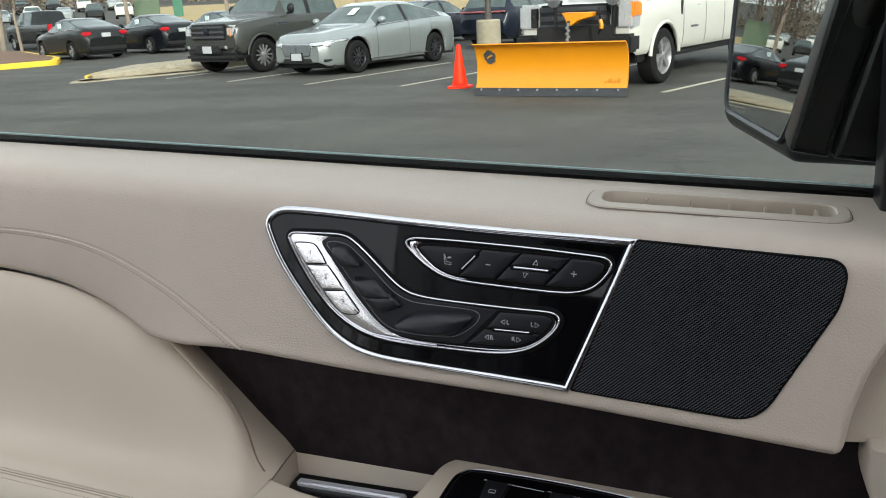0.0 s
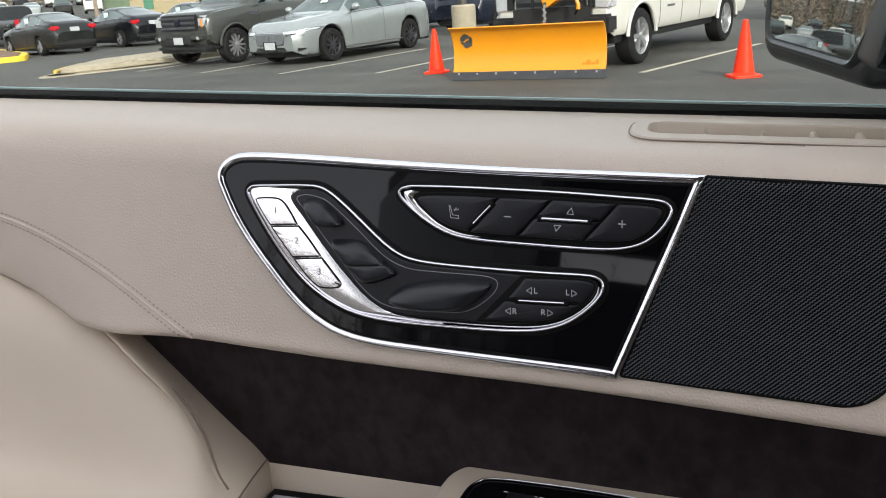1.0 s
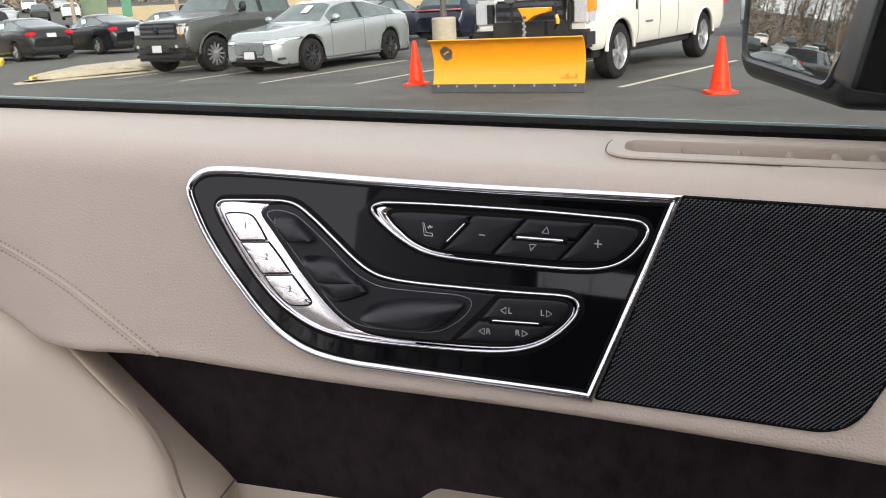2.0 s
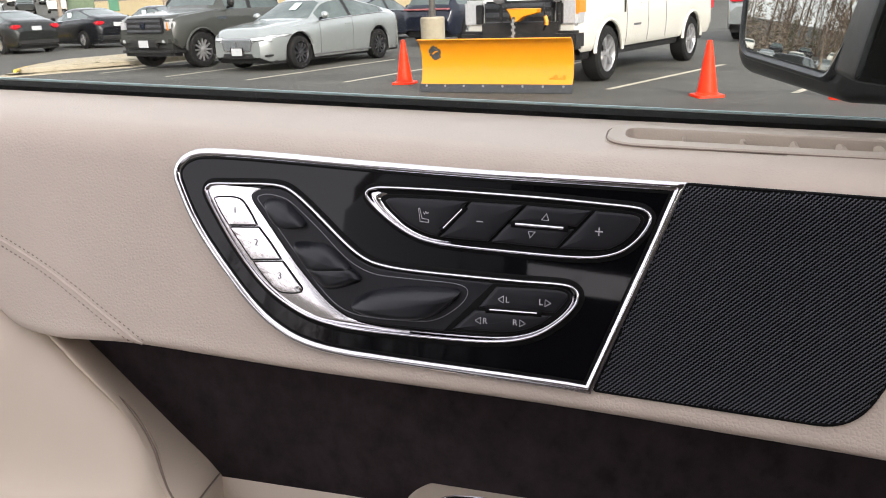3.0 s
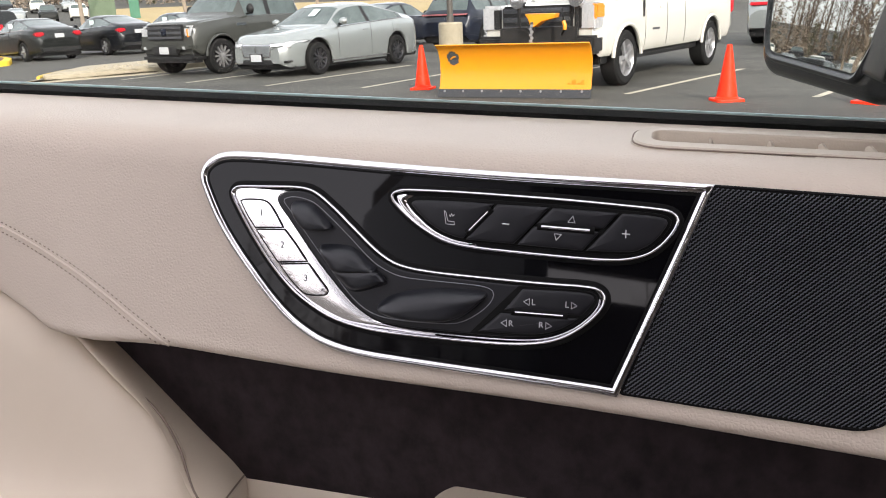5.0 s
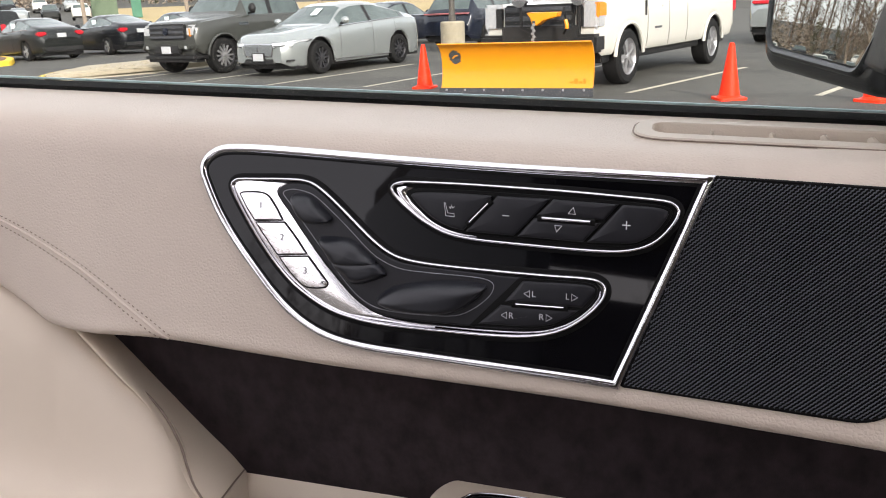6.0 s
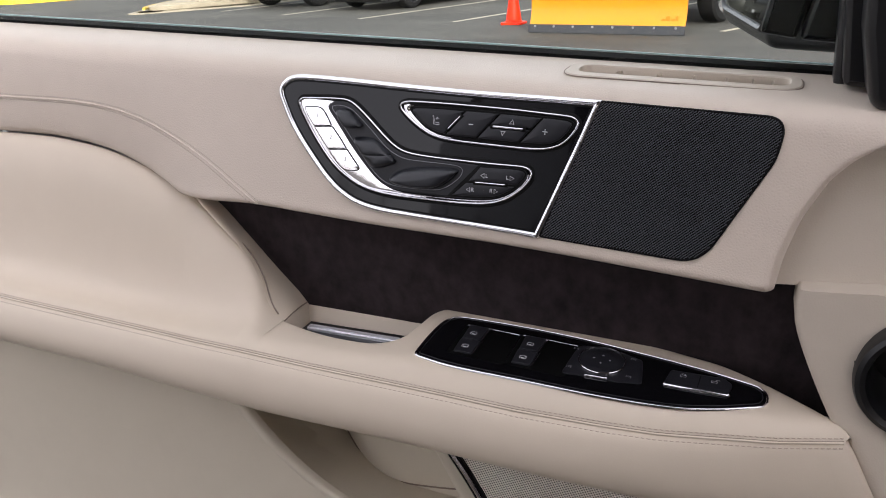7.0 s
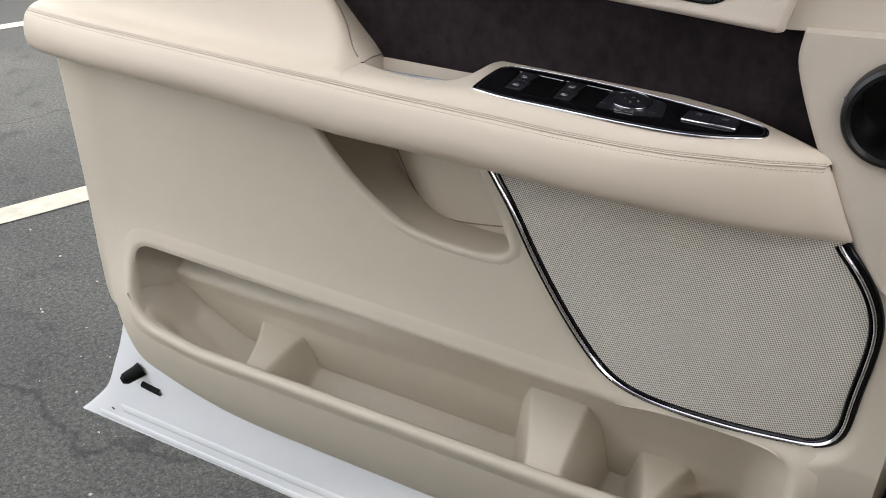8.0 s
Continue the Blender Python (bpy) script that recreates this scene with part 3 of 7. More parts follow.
for a, b in zip(spline([(-0.0100, 1.2560), (-0.0128, 1.2545), (-0.0100, 1.2492), (-0.0040, 1.2437), (0.0035, 1.2388), (0.0120, 1.2349), (0.0210, 1.2328), (0.0300, 1.2323)], 40), spline([(-0.0040, 1.2552), (-0.0075, 1.2524), (-0.0054, 1.2493), (-0.0004, 1.2450), (0.0070, 1.2394), (0.0157, 1.2355), (0.0230, 1.2338), (0.0300, 1.2328)], 40)):
    blade.append([FACE(*(a + (b - a) * t), 0.0024 + 0.0016 * math.sin(math.pi * (0.15 + 0.7 * t))) for t in np.linspace(0, 1, 9)])
part("chrome_insert", face_out(sheet(blade), FACE.n), POLISHED, control, "polished metal crescent beside the keys", sharp=60)
# memory buttons
for legs, txt, cx, cz in (
        (([(-0.1024, 1.2502), (-0.0996, 1.2511), (-0.0901, 1.2511), (-0.0853, 1.2495), (-0.0809, 1.2443), (-0.0764, 1.2371)], [(-0.0764, 1.2371), (-0.0932, 1.2366)], [(-0.0932, 1.2366), (-0.0981, 1.2431), (-0.1024, 1.2502)]), "1", -0.0893, 1.2443),
        (([(-0.0925, 1.2355), (-0.0752, 1.2360)], [(-0.0752, 1.2360), (-0.0682, 1.2280), (-0.0621, 1.2201)], [(-0.0621, 1.2201), (-0.0794, 1.2191)], [(-0.0794, 1.2191), (-0.0859, 1.2270), (-0.0925, 1.2355)]), "2", -0.0765, 1.2280),
        (([(-0.0783, 1.2180), (-0.0611, 1.2190)], [(-0.0611, 1.2190), (-0.0551, 1.2120), (-0.0504, 1.2067)], [(-0.0504, 1.2067), (-0.0497, 1.2047), (-0.0519, 1.2034), (-0.0594, 1.2029), (-0.0644, 1.2041), (-0.0715, 1.2102), (-0.0783, 1.2180)]), "3", -0.0626, 1.2114)):
    o = runs(*legs)
    bm = bmesh.new()
    q = inset(o, 0.0002)
    c = np.mean(np.array(q), 0)
    rings = []
    for f, lift in ((0.0, -0.002), (0.0, 0.0004), (0.03, 0.0007), (0.25, 0.0008), (0.5, 0.0008), (0.75, 0.0008), (0.97, 0.0008)):
        rings.append([FACE(*(np.array(p) * (1 - f) + c * f), sickle_height(*(np.array(p) * (1 - f) + c * f)) + lift) for p in q])
    sheet(rings, bm, close_u=True)
    bm.verts.ensure_lookup_table()
    bm.faces.new(bm.verts[len(bm.verts) - len(q):])
    b = part("memory_button", face_out(bm, FACE.n), POLISHED, control, "bright metal memory button", sharp=40)
    gap = bmesh.new()
    edge = inset(o, -0.0001)
    tube([FACE(*p, sickle_height(*p) + 0.0001) for p in edge], 0.00045, 5, gap, closed=True)
    part("button_gap", gap, RUBBER, control)
    lettering("numeral", txt, 0.0050, Matrix.Translation(FACE(cx, cz, sickle_height(cx, cz) + 0.0010)) @ pose(0, 0, 0, 76, 0, 0), NUMERAL, b)
# rubbery seat rockers
for pts, hgt, lean in (([(-0.0716, 1.2492), (-0.0671, 1.2514), (-0.0592, 1.2499), (-0.0539, 1.2452), (-0.0485, 1.2403), (-0.0486, 1.2381), (-0.0554, 1.2371), (-0.0629, 1.2379), (-0.0682, 1.2425)], 0.0075, (0.0012, -0.0030)),
                       ([(-0.0545, 1.2290), (-0.0407, 1.2296), (-0.0337, 1.2276), (-0.0273, 1.2224), (-0.0226, 1.2183), (-0.0303, 1.2172), (-0.0456, 1.2172), (-0.0510, 1.2217)], 0.0070, (0.0014, -0.0030)),
                       ([(-0.0462, 1.2158), (-0.0240, 1.2172), (-0.0172, 1.2127), (-0.0183, 1.2104), (-0.0294, 1.2066), (-0.0364, 1.2062), (-0.0415, 1.2100)], 0.0060, (0.0010, 0.0008)),
                       ([(-0.0215, 1.1998), (-0.0144, 1.2054), (-0.0022, 1.2087), (0.0157, 1.2106), (0.0304, 1.2106), (0.0362, 1.2089), (0.0321, 1.2040), (0.0250, 1.1985), (0.0162, 1.1957), (0.0042, 1.1948), (-0.0111, 1.1955), (-0.0190, 1.1972)], 0.0082, (0.0, -0.0030))):
    part("seat_rocker", dome(FACE, ring(pts, 0.001), 0.0040, hgt, 9, lean), ROCKER, control, "satin black seat rocker")
# lumbar, heat and massage keys
PADS = ([[(-0.0047, 1.2512), (-0.0009, 1.2532), (0.0200, 1.2532), (0.0386, 1.2524)], [(0.0386, 1.2524), (0.0319, 1.2441), (0.0232, 1.2350)], [(0.0232, 1.2350), (0.0161, 1.2366), (0.0076, 1.2404), (0.0002, 1.2460), (-0.0047, 1.2512)]],
        [[(0.0402, 1.2524), (0.0664, 1.2515)], [(0.0664, 1.2515), (0.0576, 1.2420), (0.0490, 1.2334)], [(0.0490, 1.2334), (0.0243, 1.2346)], [(0.0243, 1.2346), (0.0320, 1.2436), (0.0402, 1.2524)]],
        [[(0.0678, 1.2514), (0.0992, 1.2498)], [(0.0992, 1.2498), (0.0922, 1.2419)], [(0.0922, 1.2419), (0.0596, 1.2433)], [(0.0596, 1.2433), (0.0678, 1.2514)]],
        [[(0.0586, 1.2423), (0.0912, 1.2409)], [(0.0912, 1.2409), (0.0826, 1.2316)], [(0.0826, 1.2316), (0.0504, 1.2332)], [(0.0504, 1.2332), (0.0586, 1.2423)]],
        [[(0.1006, 1.2497), (0.1138, 1.2490), (0.1201, 1.2478), (0.1217, 1.2458), (0.1198, 1.2420), (0.1157, 1.2371), (0.1106, 1.2337), (0.1042, 1.2318), (0.0840, 1.2316)], [(0.0840, 1.2316), (0.0919, 1.2401), (0.1006, 1.2497)]],
        [[(0.0541, 1.2124), (0.0781, 1.2124), (0.0866, 1.2117), (0.0893, 1.2099), (0.0886, 1.2072), (0.0835, 1.2011)], [(0.0835, 1.2011), (0.0450, 1.2016)], [(0.0450, 1.2016), (0.0541, 1.2124)]],
        [[(0.0434, 1.2004), (0.0822, 1.1999)], [(0.0822, 1.1999), (0.0761, 1.1955), (0.0679, 1.1921), (0.0568, 1.1905), (0.0320, 1.1903)], [(0.0320, 1.1903), (0.0434, 1.2004)]])
part("key_gap", plate(FACE, runs([(0.0520, 1.2136), (0.0784, 1.2133), (0.0870, 1.2126), (0.0902, 1.2104), (0.0897, 1.2068), (0.0850, 1.2006), (0.0773, 1.1950), (0.0678, 1.1913), (0.0566, 1.1895), (0.0276, 1.1892)], [(0.0276, 1.1892), (0.0520, 1.2136)]), 0.003, 0.0044, 0.0002), RUBBER, control)
for legs in PADS:
    part("key", pillow(FACE, inset(runs(*legs), 0.0002), 0.0025, 0.0049, 0.0005, 0.7), SATIN, control, "satin black key", sharp=50)
for (ax, az), (bx, bz), w in (((0.0360, 1.2484), (0.0268, 1.2392), 0.0016), ((0.0627, 1.2423), (0.0859, 1.2412), 0.0018), ((0.0513, 1.2011), (0.0747, 1.2008), 0.0016)):
    u = Vector((bx - ax, bz - az)).normalized() * 0.0022
    part("bar_slot", bead(FACE, [(ax - u.x, az - u.y), ((ax + bx) / 2, (az + bz) / 2), (bx + u.x, bz + u.y)], 0.0034, 0.0004, 0.0052, closed=False, k=4), RUBBER, control)
    part("chrome_bar", bead(FACE, [(ax, az), ((ax + bx) / 2, (az + bz) / 2), (bx, bz)], w, 0.0014, 0.0053, closed=False, k=6), CHROME, control)


def marks(name, strokes, out, r, parent, mat=PRINT, pl=FACE):
    """Printed line figures from strokes of (x, z) points."""
    bm = bmesh.new()
    for s in strokes:
        bead(pl, s, r, 0.00008, out, closed=False, k=2, bm=bm)
    return part(name, bm, mat, parent, smooth=False)


def tri(cx, cz, ax, az, bx, bz):
    return [(cx, cz), (ax, az), (bx, bz), (cx, cz)]


marks("printed_symbol", [[(0.0140, 1.2482), (0.0134, 1.2482), (0.0144, 1.2420), (0.0188, 1.2416)], [(0.0140, 1.2482), (0.0154, 1.2434), (0.0186, 1.2431), (0.0188, 1.2416)],
                         [(0.0160, 1.2464), (0.0166, 1.2456), (0.0172, 1.2470), (0.0178, 1.2458), (0.0188, 1.2466)]], 0.0056, 0.00032, control)
marks("printed_symbol", [[(0.0432, 1.2430), (0.0466, 1.2428)]], 0.0056, 0.0005, control)
marks("printed_symbol", [[(0.1008, 1.2403), (0.1046, 1.2401)], [(0.1027, 1.2421), (0.1027, 1.2383)]], 0.0056, 0.0005, control)
marks("printed_symbol", [tri(0.0753, 1.2447, 0.0787, 1.2445, 0.0776, 1.2476)], 0.0056, 0.00030, control)
marks("printed_symbol", [tri(0.0690, 1.2391, 0.0724, 1.2389, 0.0700, 1.2361)], 0.0056, 0.00030, control)
for x, z, s in ((0.0566, 1.2063, -1), (0.0797, 1.2058, 1), (0.0456, 1.1955, -1), (0.0677, 1.1955, 1)):
    marks("printed_symbol", [tri(x + 0.0015 * s, z, x - 0.0013 * s, z + 0.0016, x - 0.0013 * s, z - 0.0016)], 0.0056, 0.00028, control)
for txt, x, z in (("L", 0.0599, 1.2062), ("L", 0.0763, 1.2060), ("R", 0.0490, 1.1954), ("R", 0.0640, 1.1956)):
    lettering("printed_letter", txt, 0.0042, Matrix.Translation(FACE(x, z, 0.0056)) @ pose(0, 0, 0, 76, 0, 0), PRINT, control)

# black tweeter mesh beside it: linked wires over a dark tray
TWEETER = fillet([(0.1410, 1.2628, 0.001), (0.2645, 1.2562, 0.014), (0.2600, 1.2300, 0.04), (0.2180, 1.1580, 0.026), (0.1030, 1.1656, 0.001)], 8)
tweeter = part("speaker_tray", plate(FACE, TWEETER, -0.004, 0.0012, 0.0010, 3), RUBBER, door, "black tray under the speaker mesh")
part("mesh_edge", bead(FACE, TWEETER, 0.0018, 0.0012, 0.0003), RUBBER, tweeter)


def wire_mesh(outline, pitch, cell, angle, r):
    """Zigzag wires side by side, cut to an outline."""
    rows_, faces_ = [], []
    cut = np.array(inset(outline, 0.0005))
    ca, sa = math.cos(radians(angle)), math.sin(radians(angle))
    mid = cut.mean(0)
    for k in range(-75, 76):
        line = []
        for j in range(-160, 161):
            u, v = j * cell / 2, k * pitch + (pitch * 0.13 if j % 2 else -pitch * 0.13)
            line.append((mid[0] + u * ca - v * sa, mid[1] + u * sa + v * ca, j % 2))
        q = np.array(line)
        d_ = sdf(q[:, 0], q[:, 1], cut)
        prev = None
        for p, dd in zip(line, d_):
            if dd > 0:
                prev = None
                continue
            out = 0.0016 + 0.0011 * min(1.0, -dd / 0.004) + (0.00045 if p[2] else 0.0)
            c = FACE(p[0], p[1], out)
            o = len(rows_)
            for du, dn in ((-r, 0.0), (-0.55 * r, 0.8 * r), (0.55 * r, 0.8 * r), (r, 0.0)):
                rows_.append(c + FACE.u * (-sa * du) + FACE.v * (ca * du) + FACE.n * dn)
            if prev is not None:
                for m in range(3):
                    faces_.append((prev + m, o + m, o + m + 1, prev + m + 1))
            prev = o
    me = bpy.data.meshes.new("speaker_mesh")
    me.from_pydata([p[:] for p in rows_], [], faces_)
    me.materials.append(WIRE)
    me.shade_smooth()
    ob = new("speaker_mesh", me)
    ob.parent = tweeter
    return tagged(ob, "black woven speaker mesh", kind="stuff")


wire_mesh(TWEETER, 0.00155, 0.0016, 40, 0.00031)

# suede band
band = []
for x in np.linspace(-0.26, 0.33, 24):
    lo = 1.03 - 0.03 * x
    band.append([(x, 0.010 + 0.03 * float(np.clip((x - 0.26) / 0.03, 0, 1)), 1.18), (x, 0.013 + 0.012 * float(np.clip((x - 0.26) / 0.03, 0, 1)), 1.15), (x, 0.018, 1.11), (x, 0.024, 1.07), (x, 0.030, lo)])
part("suede_band", face_out(sheet([spline(r, 14) for r in band]), (0, -1, 0)), SUEDE, door, "dark brown suede band")

# armrest: bolster, finger well and switch platform
def seam_at(x):
    return float(np.interp(x, [-0.63, -0.567, -0.395, -0.234, -0.157, -0.08, 0.0, 0.05, 0.11, 0.16, 0.21, 0.27, 0.322], [1.074, 1.0708, 1.0640, 1.0585, 1.0552, 1.0511, 1.0482, 1.0462, 1.0434, 1.0412, 1.0406, 1.0413, 1.0424]))


def under_at(x):
    return float(np.interp(x, [-0.63, -0.49, -0.31, -0.2, -0.13, 0.0, 0.1, 0.19, 0.24, 0.28, 0.325, 0.36], [1.022, 1.0196, 1.0142, 1.0073, 1.0015, 0.9985, 0.9935, 0.9870, 0.9838, 0.9822, 0.9830, 0.9880]))


def front_y(x):
    return float(np.interp(x, [-0.63, -0.5, -0.2, 0.1, 0.2, 0.28, 0.33], [-0.062, -0.072, -0.078, -0.074, -0.066, -0.051, -0.036]))


def top_z(x, y):
    """The sloping top of the switch platform."""
    return 1.0675 - 0.045 * x + 0.08 * y


def smooth_step(a, b, x):
    t = min(max((x - a) / (b - a), 0.0), 1.0)
    return t * t * (3 - 2 * t)


# where the bolster meets the wing beside the suede, and the wing's far edge
WING_IN = spline([(-0.2405, 0.0045, 1.165), (-0.205, -0.003, 1.136), (-0.178, -0.007, 1.114), (-0.1625, -0.013, 1.0955), (-0.1545, -0.019, 1.082), (-0.1485, -0.0235, 1.073), (-0.140, -0.0275, 1.066), (-0.132, -0.031, 1.0625)], 40)
WING_OUT = spline([(-0.226, 0.013, 1.159), (-0.213, 0.014, 1.147), (-0.1885, 0.018, 1.116), (-0.1785, 0.021, 1.1025), (-0.1655, 0.024, 1.0855), (-0.152, 0.0285, 1.068), (-0.1445, 0.031, 1.0545)], 40)


def bolster_section(x):
    f, s = front_y(x), seam_at(x)
    if x < -0.2405:
        ye, ze = f + 0.080, pad_low(x) - 0.002
    else:
        ye, ze = (float(np.interp(x, WING_IN[:, 0], WING_IN[:, k])) for k in (1, 2))
    w, h = ye - f, ze - s
    r = min(1.0, h / 0.09)
    shape = [(0, 0), (0.11, 0.035 + 0.12 * (1 - r)), (0.31, 0.065 + 0.27 * (1 - r)), (0.48, 0.15 + 0.33 * (1 - r)), (0.60, 0.36 + 0.25 * (1 - r)), (0.69, 0.61 + 0.1 * (1 - r)), (0.77, 0.81), (0.87, 0.94), (0.97, 0.998), (1.0, 0.985), (1.06, 0.94)] if x < -0.2405 else [(0, 0), (0.11, 0.035 + 0.12 * (1 - r)), (0.31, 0.065 + 0.27 * (1 - r)), (0.48, 0.15 + 0.33 * (1 - r)), (0.60, 0.36 + 0.25 * (1 - r)), (0.69, 0.61 + 0.1 * (1 - r)), (0.77, 0.81), (0.86, 0.95), (0.94, 1.0), (0.99, 0.985), (1.02, 0.90), (1.04, 0.70)]
    mix = smooth_step(-0.160, -0.1335, x)         # towards the well the section flattens into the platform
    out = []
    for a, b in spline(shape, 46):
        flat = 1 - (1 - min(max(a, 0.0) * w / 0.022, 1.0)) ** 2.2
        out.append((f + w * a, s + h * (b * (1 - mix) + flat * mix)))
    return out


xs = list(np.linspace(-0.606, -0.25, 24)) + list(np.linspace(-0.2405, -0.1335, 26))
rows = [[(x, y, z) for y, z in bolster_section(x)] for x in xs]
# platform: front stations on the seam paired with the rim of the well and the back edge
RIM = [(-0.1335, -0.1325, -0.031), (-0.105, -0.102, -0.039), (-0.072, -0.070, -0.0425), (-0.045, -0.042, -0.042), (-0.026, -0.024, -0.037), (-0.013, -0.0130, -0.025), (-0.004, -0.0080, -0.005), (0.004, -0.0025, 0.017),
       (0.016, 0.014, 0.0275), (0.050, 0.055, 0.031), (0.10, 0.11, 0.0305), (0.16, 0.17, 0.0265), (0.21, 0.215, 0.0195), (0.240, 0.238, 0.0145), (0.262, 0.268, 0.0010), (0.285, 0.297, -0.0160), (0.306, 0.3165, -0.0290), (0.322, 0.3250, -0.0360)]
rim = spline(RIM, 150)


def platform_z(x, y):
    a = smooth_step(-0.045, 0.004, x)
    low_lip = 1.0612 + 0.008 * smooth_step(-0.06, -0.135, x) * 0.2
    return low_lip * (1 - a) + top_z(x, y) * a


platform = []
for k, (fx, bx, by) in enumerate(rim):
    f, s = np.array((fx, front_y(fx))), seam_at(fx)
    b = np.array((bx, by))
    tan = rim[min(k + 1, 149)][1:] - rim[max(k - 1, 0)][1:]
    out = np.array((-tan[1], tan[0])) / (np.linalg.norm(tan) + 1e-9)
    reach = np.linalg.norm(b - f)
    row = []
    for v in np.linspace(0, 1, 22) ** 1.3:
        p = f + (b - f) * v
        g = 1 - (1 - min(v * reach / 0.022, 1.0)) ** 2.2
        row.append((p[0], p[1], s + (platform_z(*p) - s) * g))
    zb = row[-1][2]
    for o, drop in ((0.0012, 0.0003), (0.0024, 0.0012), (0.0033, 0.0028), (0.0038, 0.006), (0.0040, 0.014), (0.0042, 0.045)):
        row.append((b[0] + out[0] * o, b[1] + out[1] * o, zb - drop))
    platform.append(row)
platform.insert(0, [(p[0] - 0.009, p[1] + 0.0005, p[2] - 0.0007) for p in platform[0]])
armrest = part("armrest", face_out(sheet(rows), (0, -0.6, 0.8)), SOFT, door, "smooth beige leather armrest and bolster", sharp=80)
part("switch_platform", face_out(sheet(platform), (0, -0.3, 0.9)), SOFT, armrest, sharp=80)
rows = []
for x in list(np.linspace(-0.606, 0.322, 70)):
    f, s, u = front_y(x), seam_at(x), under_at(x)
    lean = 0.031 * max(0.0, (x - 0.2) / 0.122)
    k = 1.0 - 0.65 * smooth_step(0.15, 0.322, x)
    back = 0.016 * smooth_step(-0.48, -0.606, x)
    rows.append([(x + (lean + back) * (s - z) / (s - u), y, z) for y, z in spline([(f, s), (f - 0.008 * k, s - 0.008), (f - 0.014 * k, (s + u) / 2), (f - 0.013 * k, u + 0.010), (f - 0.006 * k, u + 0.001), (f + 0.004, u - 0.003), (f + 0.03, u + 0.004)], 24)])
for back in (0.006, 0.02):      # rounded rear end
    rows.insert(0, [(-0.606 - 0.006 * (1 if back < 0.01 else 1.1), p[1] + back, p[2]) for p in rows[0]])
rows.append([(p[0] + 0.002, p[1] + 0.004, p[2]) for p in rows[-1]])
rows.append([(p[0] + 0.002, p[1] + 0.03, p[2]) for p in rows[-1]])
part("armrest_front", face_out(sheet(rows), (0, -1, 0)), SOFT, armrest, sharp=60)
seam_path = [Vector((x, front_y(x) - 0.0004, seam_at(x) - 0.0002)) for x in np.linspace(-0.604, 0.322, 160)]
part("seam_fold", tube(seam_path, 0.0012, 6), SOFT, armrest)
part("seam_joint", tube([p + Vector((0, 0.0003, 0.0012)) for p in seam_path], 0.0004, 5), SEAM_AND_CREASE, armrest)
seam_low = []
for p in seam_path:
    k = 1.0 - 0.65 * smooth_step(0.15, 0.322, p.x)
    seam_low.append(p + Vector((0.0022 * max(0.0, (p.x - 0.2) / 0.122), -0.0029 * k - 0.0004, -0.0029)))
stitches("stitching", [p + Vector((0, 0.0019, 0.0025)) for p in seam_path], 0.0026, 0.0016, 0.00034, armrest, THREAD, 0.0003)
stitches("stitching", seam_low, 0.0026, 0.0016, 0.00036, armrest, THREAD)
# wing beside the suede
rows = []
for k, (a, b) in enumerate(zip(WING_IN, WING_OUT)):
    w = 1.0 - 0.7 * smooth_step(28, 39, k)
    row = [a + (-0.003, 0.014, -0.008), a + (0.0, 0.0045, -0.001)]
    for t in np.linspace(0.03, 1, 22):
        row.append(a * (1 - t) + b * t + (0.002 * math.sin(math.pi * t), -0.0130 * w * math.sin(math.pi * t ** 0.72) ** 0.8 + 0.002 * (1 - t), 0.003 * math.sin(math.pi * t)))
    rows.append(row + [b + (0.001, 0.004, 0), b + (0.001, 0.016, 0)])
crease = rows[-1]
rows.append([p + np.array((0.0012, 0.0, -0.0016)) for p in crease])
part("wing_joint", tube([a + np.array((0.0008, 0.0010, 0.0008)) for a in WING_IN[1:34]], 0.0008, 5), SEAM_AND_CREASE, door)
part("wing", face_out(sheet(rows), (0, -1, 0.2)), SOFT, door, "raised beige leather wing", sharp=80)
# finger well behind the lip: end wall, back wall and the black grip with its bright strip
rows = [[tuple(np.array(p) + (0.0006 + 0.006 * t, 0.0, -0.0012 - 0.024 * t)) for p in crease[1:25]] for t in (0, 0.05, 0.3, 1.0)]
part("wing_joint", tube([tuple(p) for p in crease[2:25]], 0.0007, 5), SEAM_AND_CREASE, armrest)
part("well_end", face_out(sheet(rows), (1, -0.5, 0.5)), SOFT, armrest)
rows = []
for x in np.linspace(-0.1465, -0.006, 20):
    z = 1.0562 - 0.028 * (x + 0.14)
    rows.append([(x, 0.040, z - 0.004), (x, 0.0335, z - 0.0002), (x, 0.0305, z), (x, 0.0283, z - 0.0012), (x, 0.0255, z - 0.005), (x, 0.015, z - 0.016), (x, 0.010, z - 0.03)])
part("well_back", face_out(sheet(rows), (0, -0.8, 0.5)), SOFT, armrest, sharp=70)
grip = part("pull_handle", box((-0.133, -0.037, 1.020), (-0.016, 0.013, 1.0440), 0.002), BLACKPL, door, "black pull handle with bright strip")
part("handle_strip", box((-0.1255, -0.0062, 1.040), (-0.031, 0.0012, 1.0478), 0.0014), STRIP, grip, "bright metal strip")

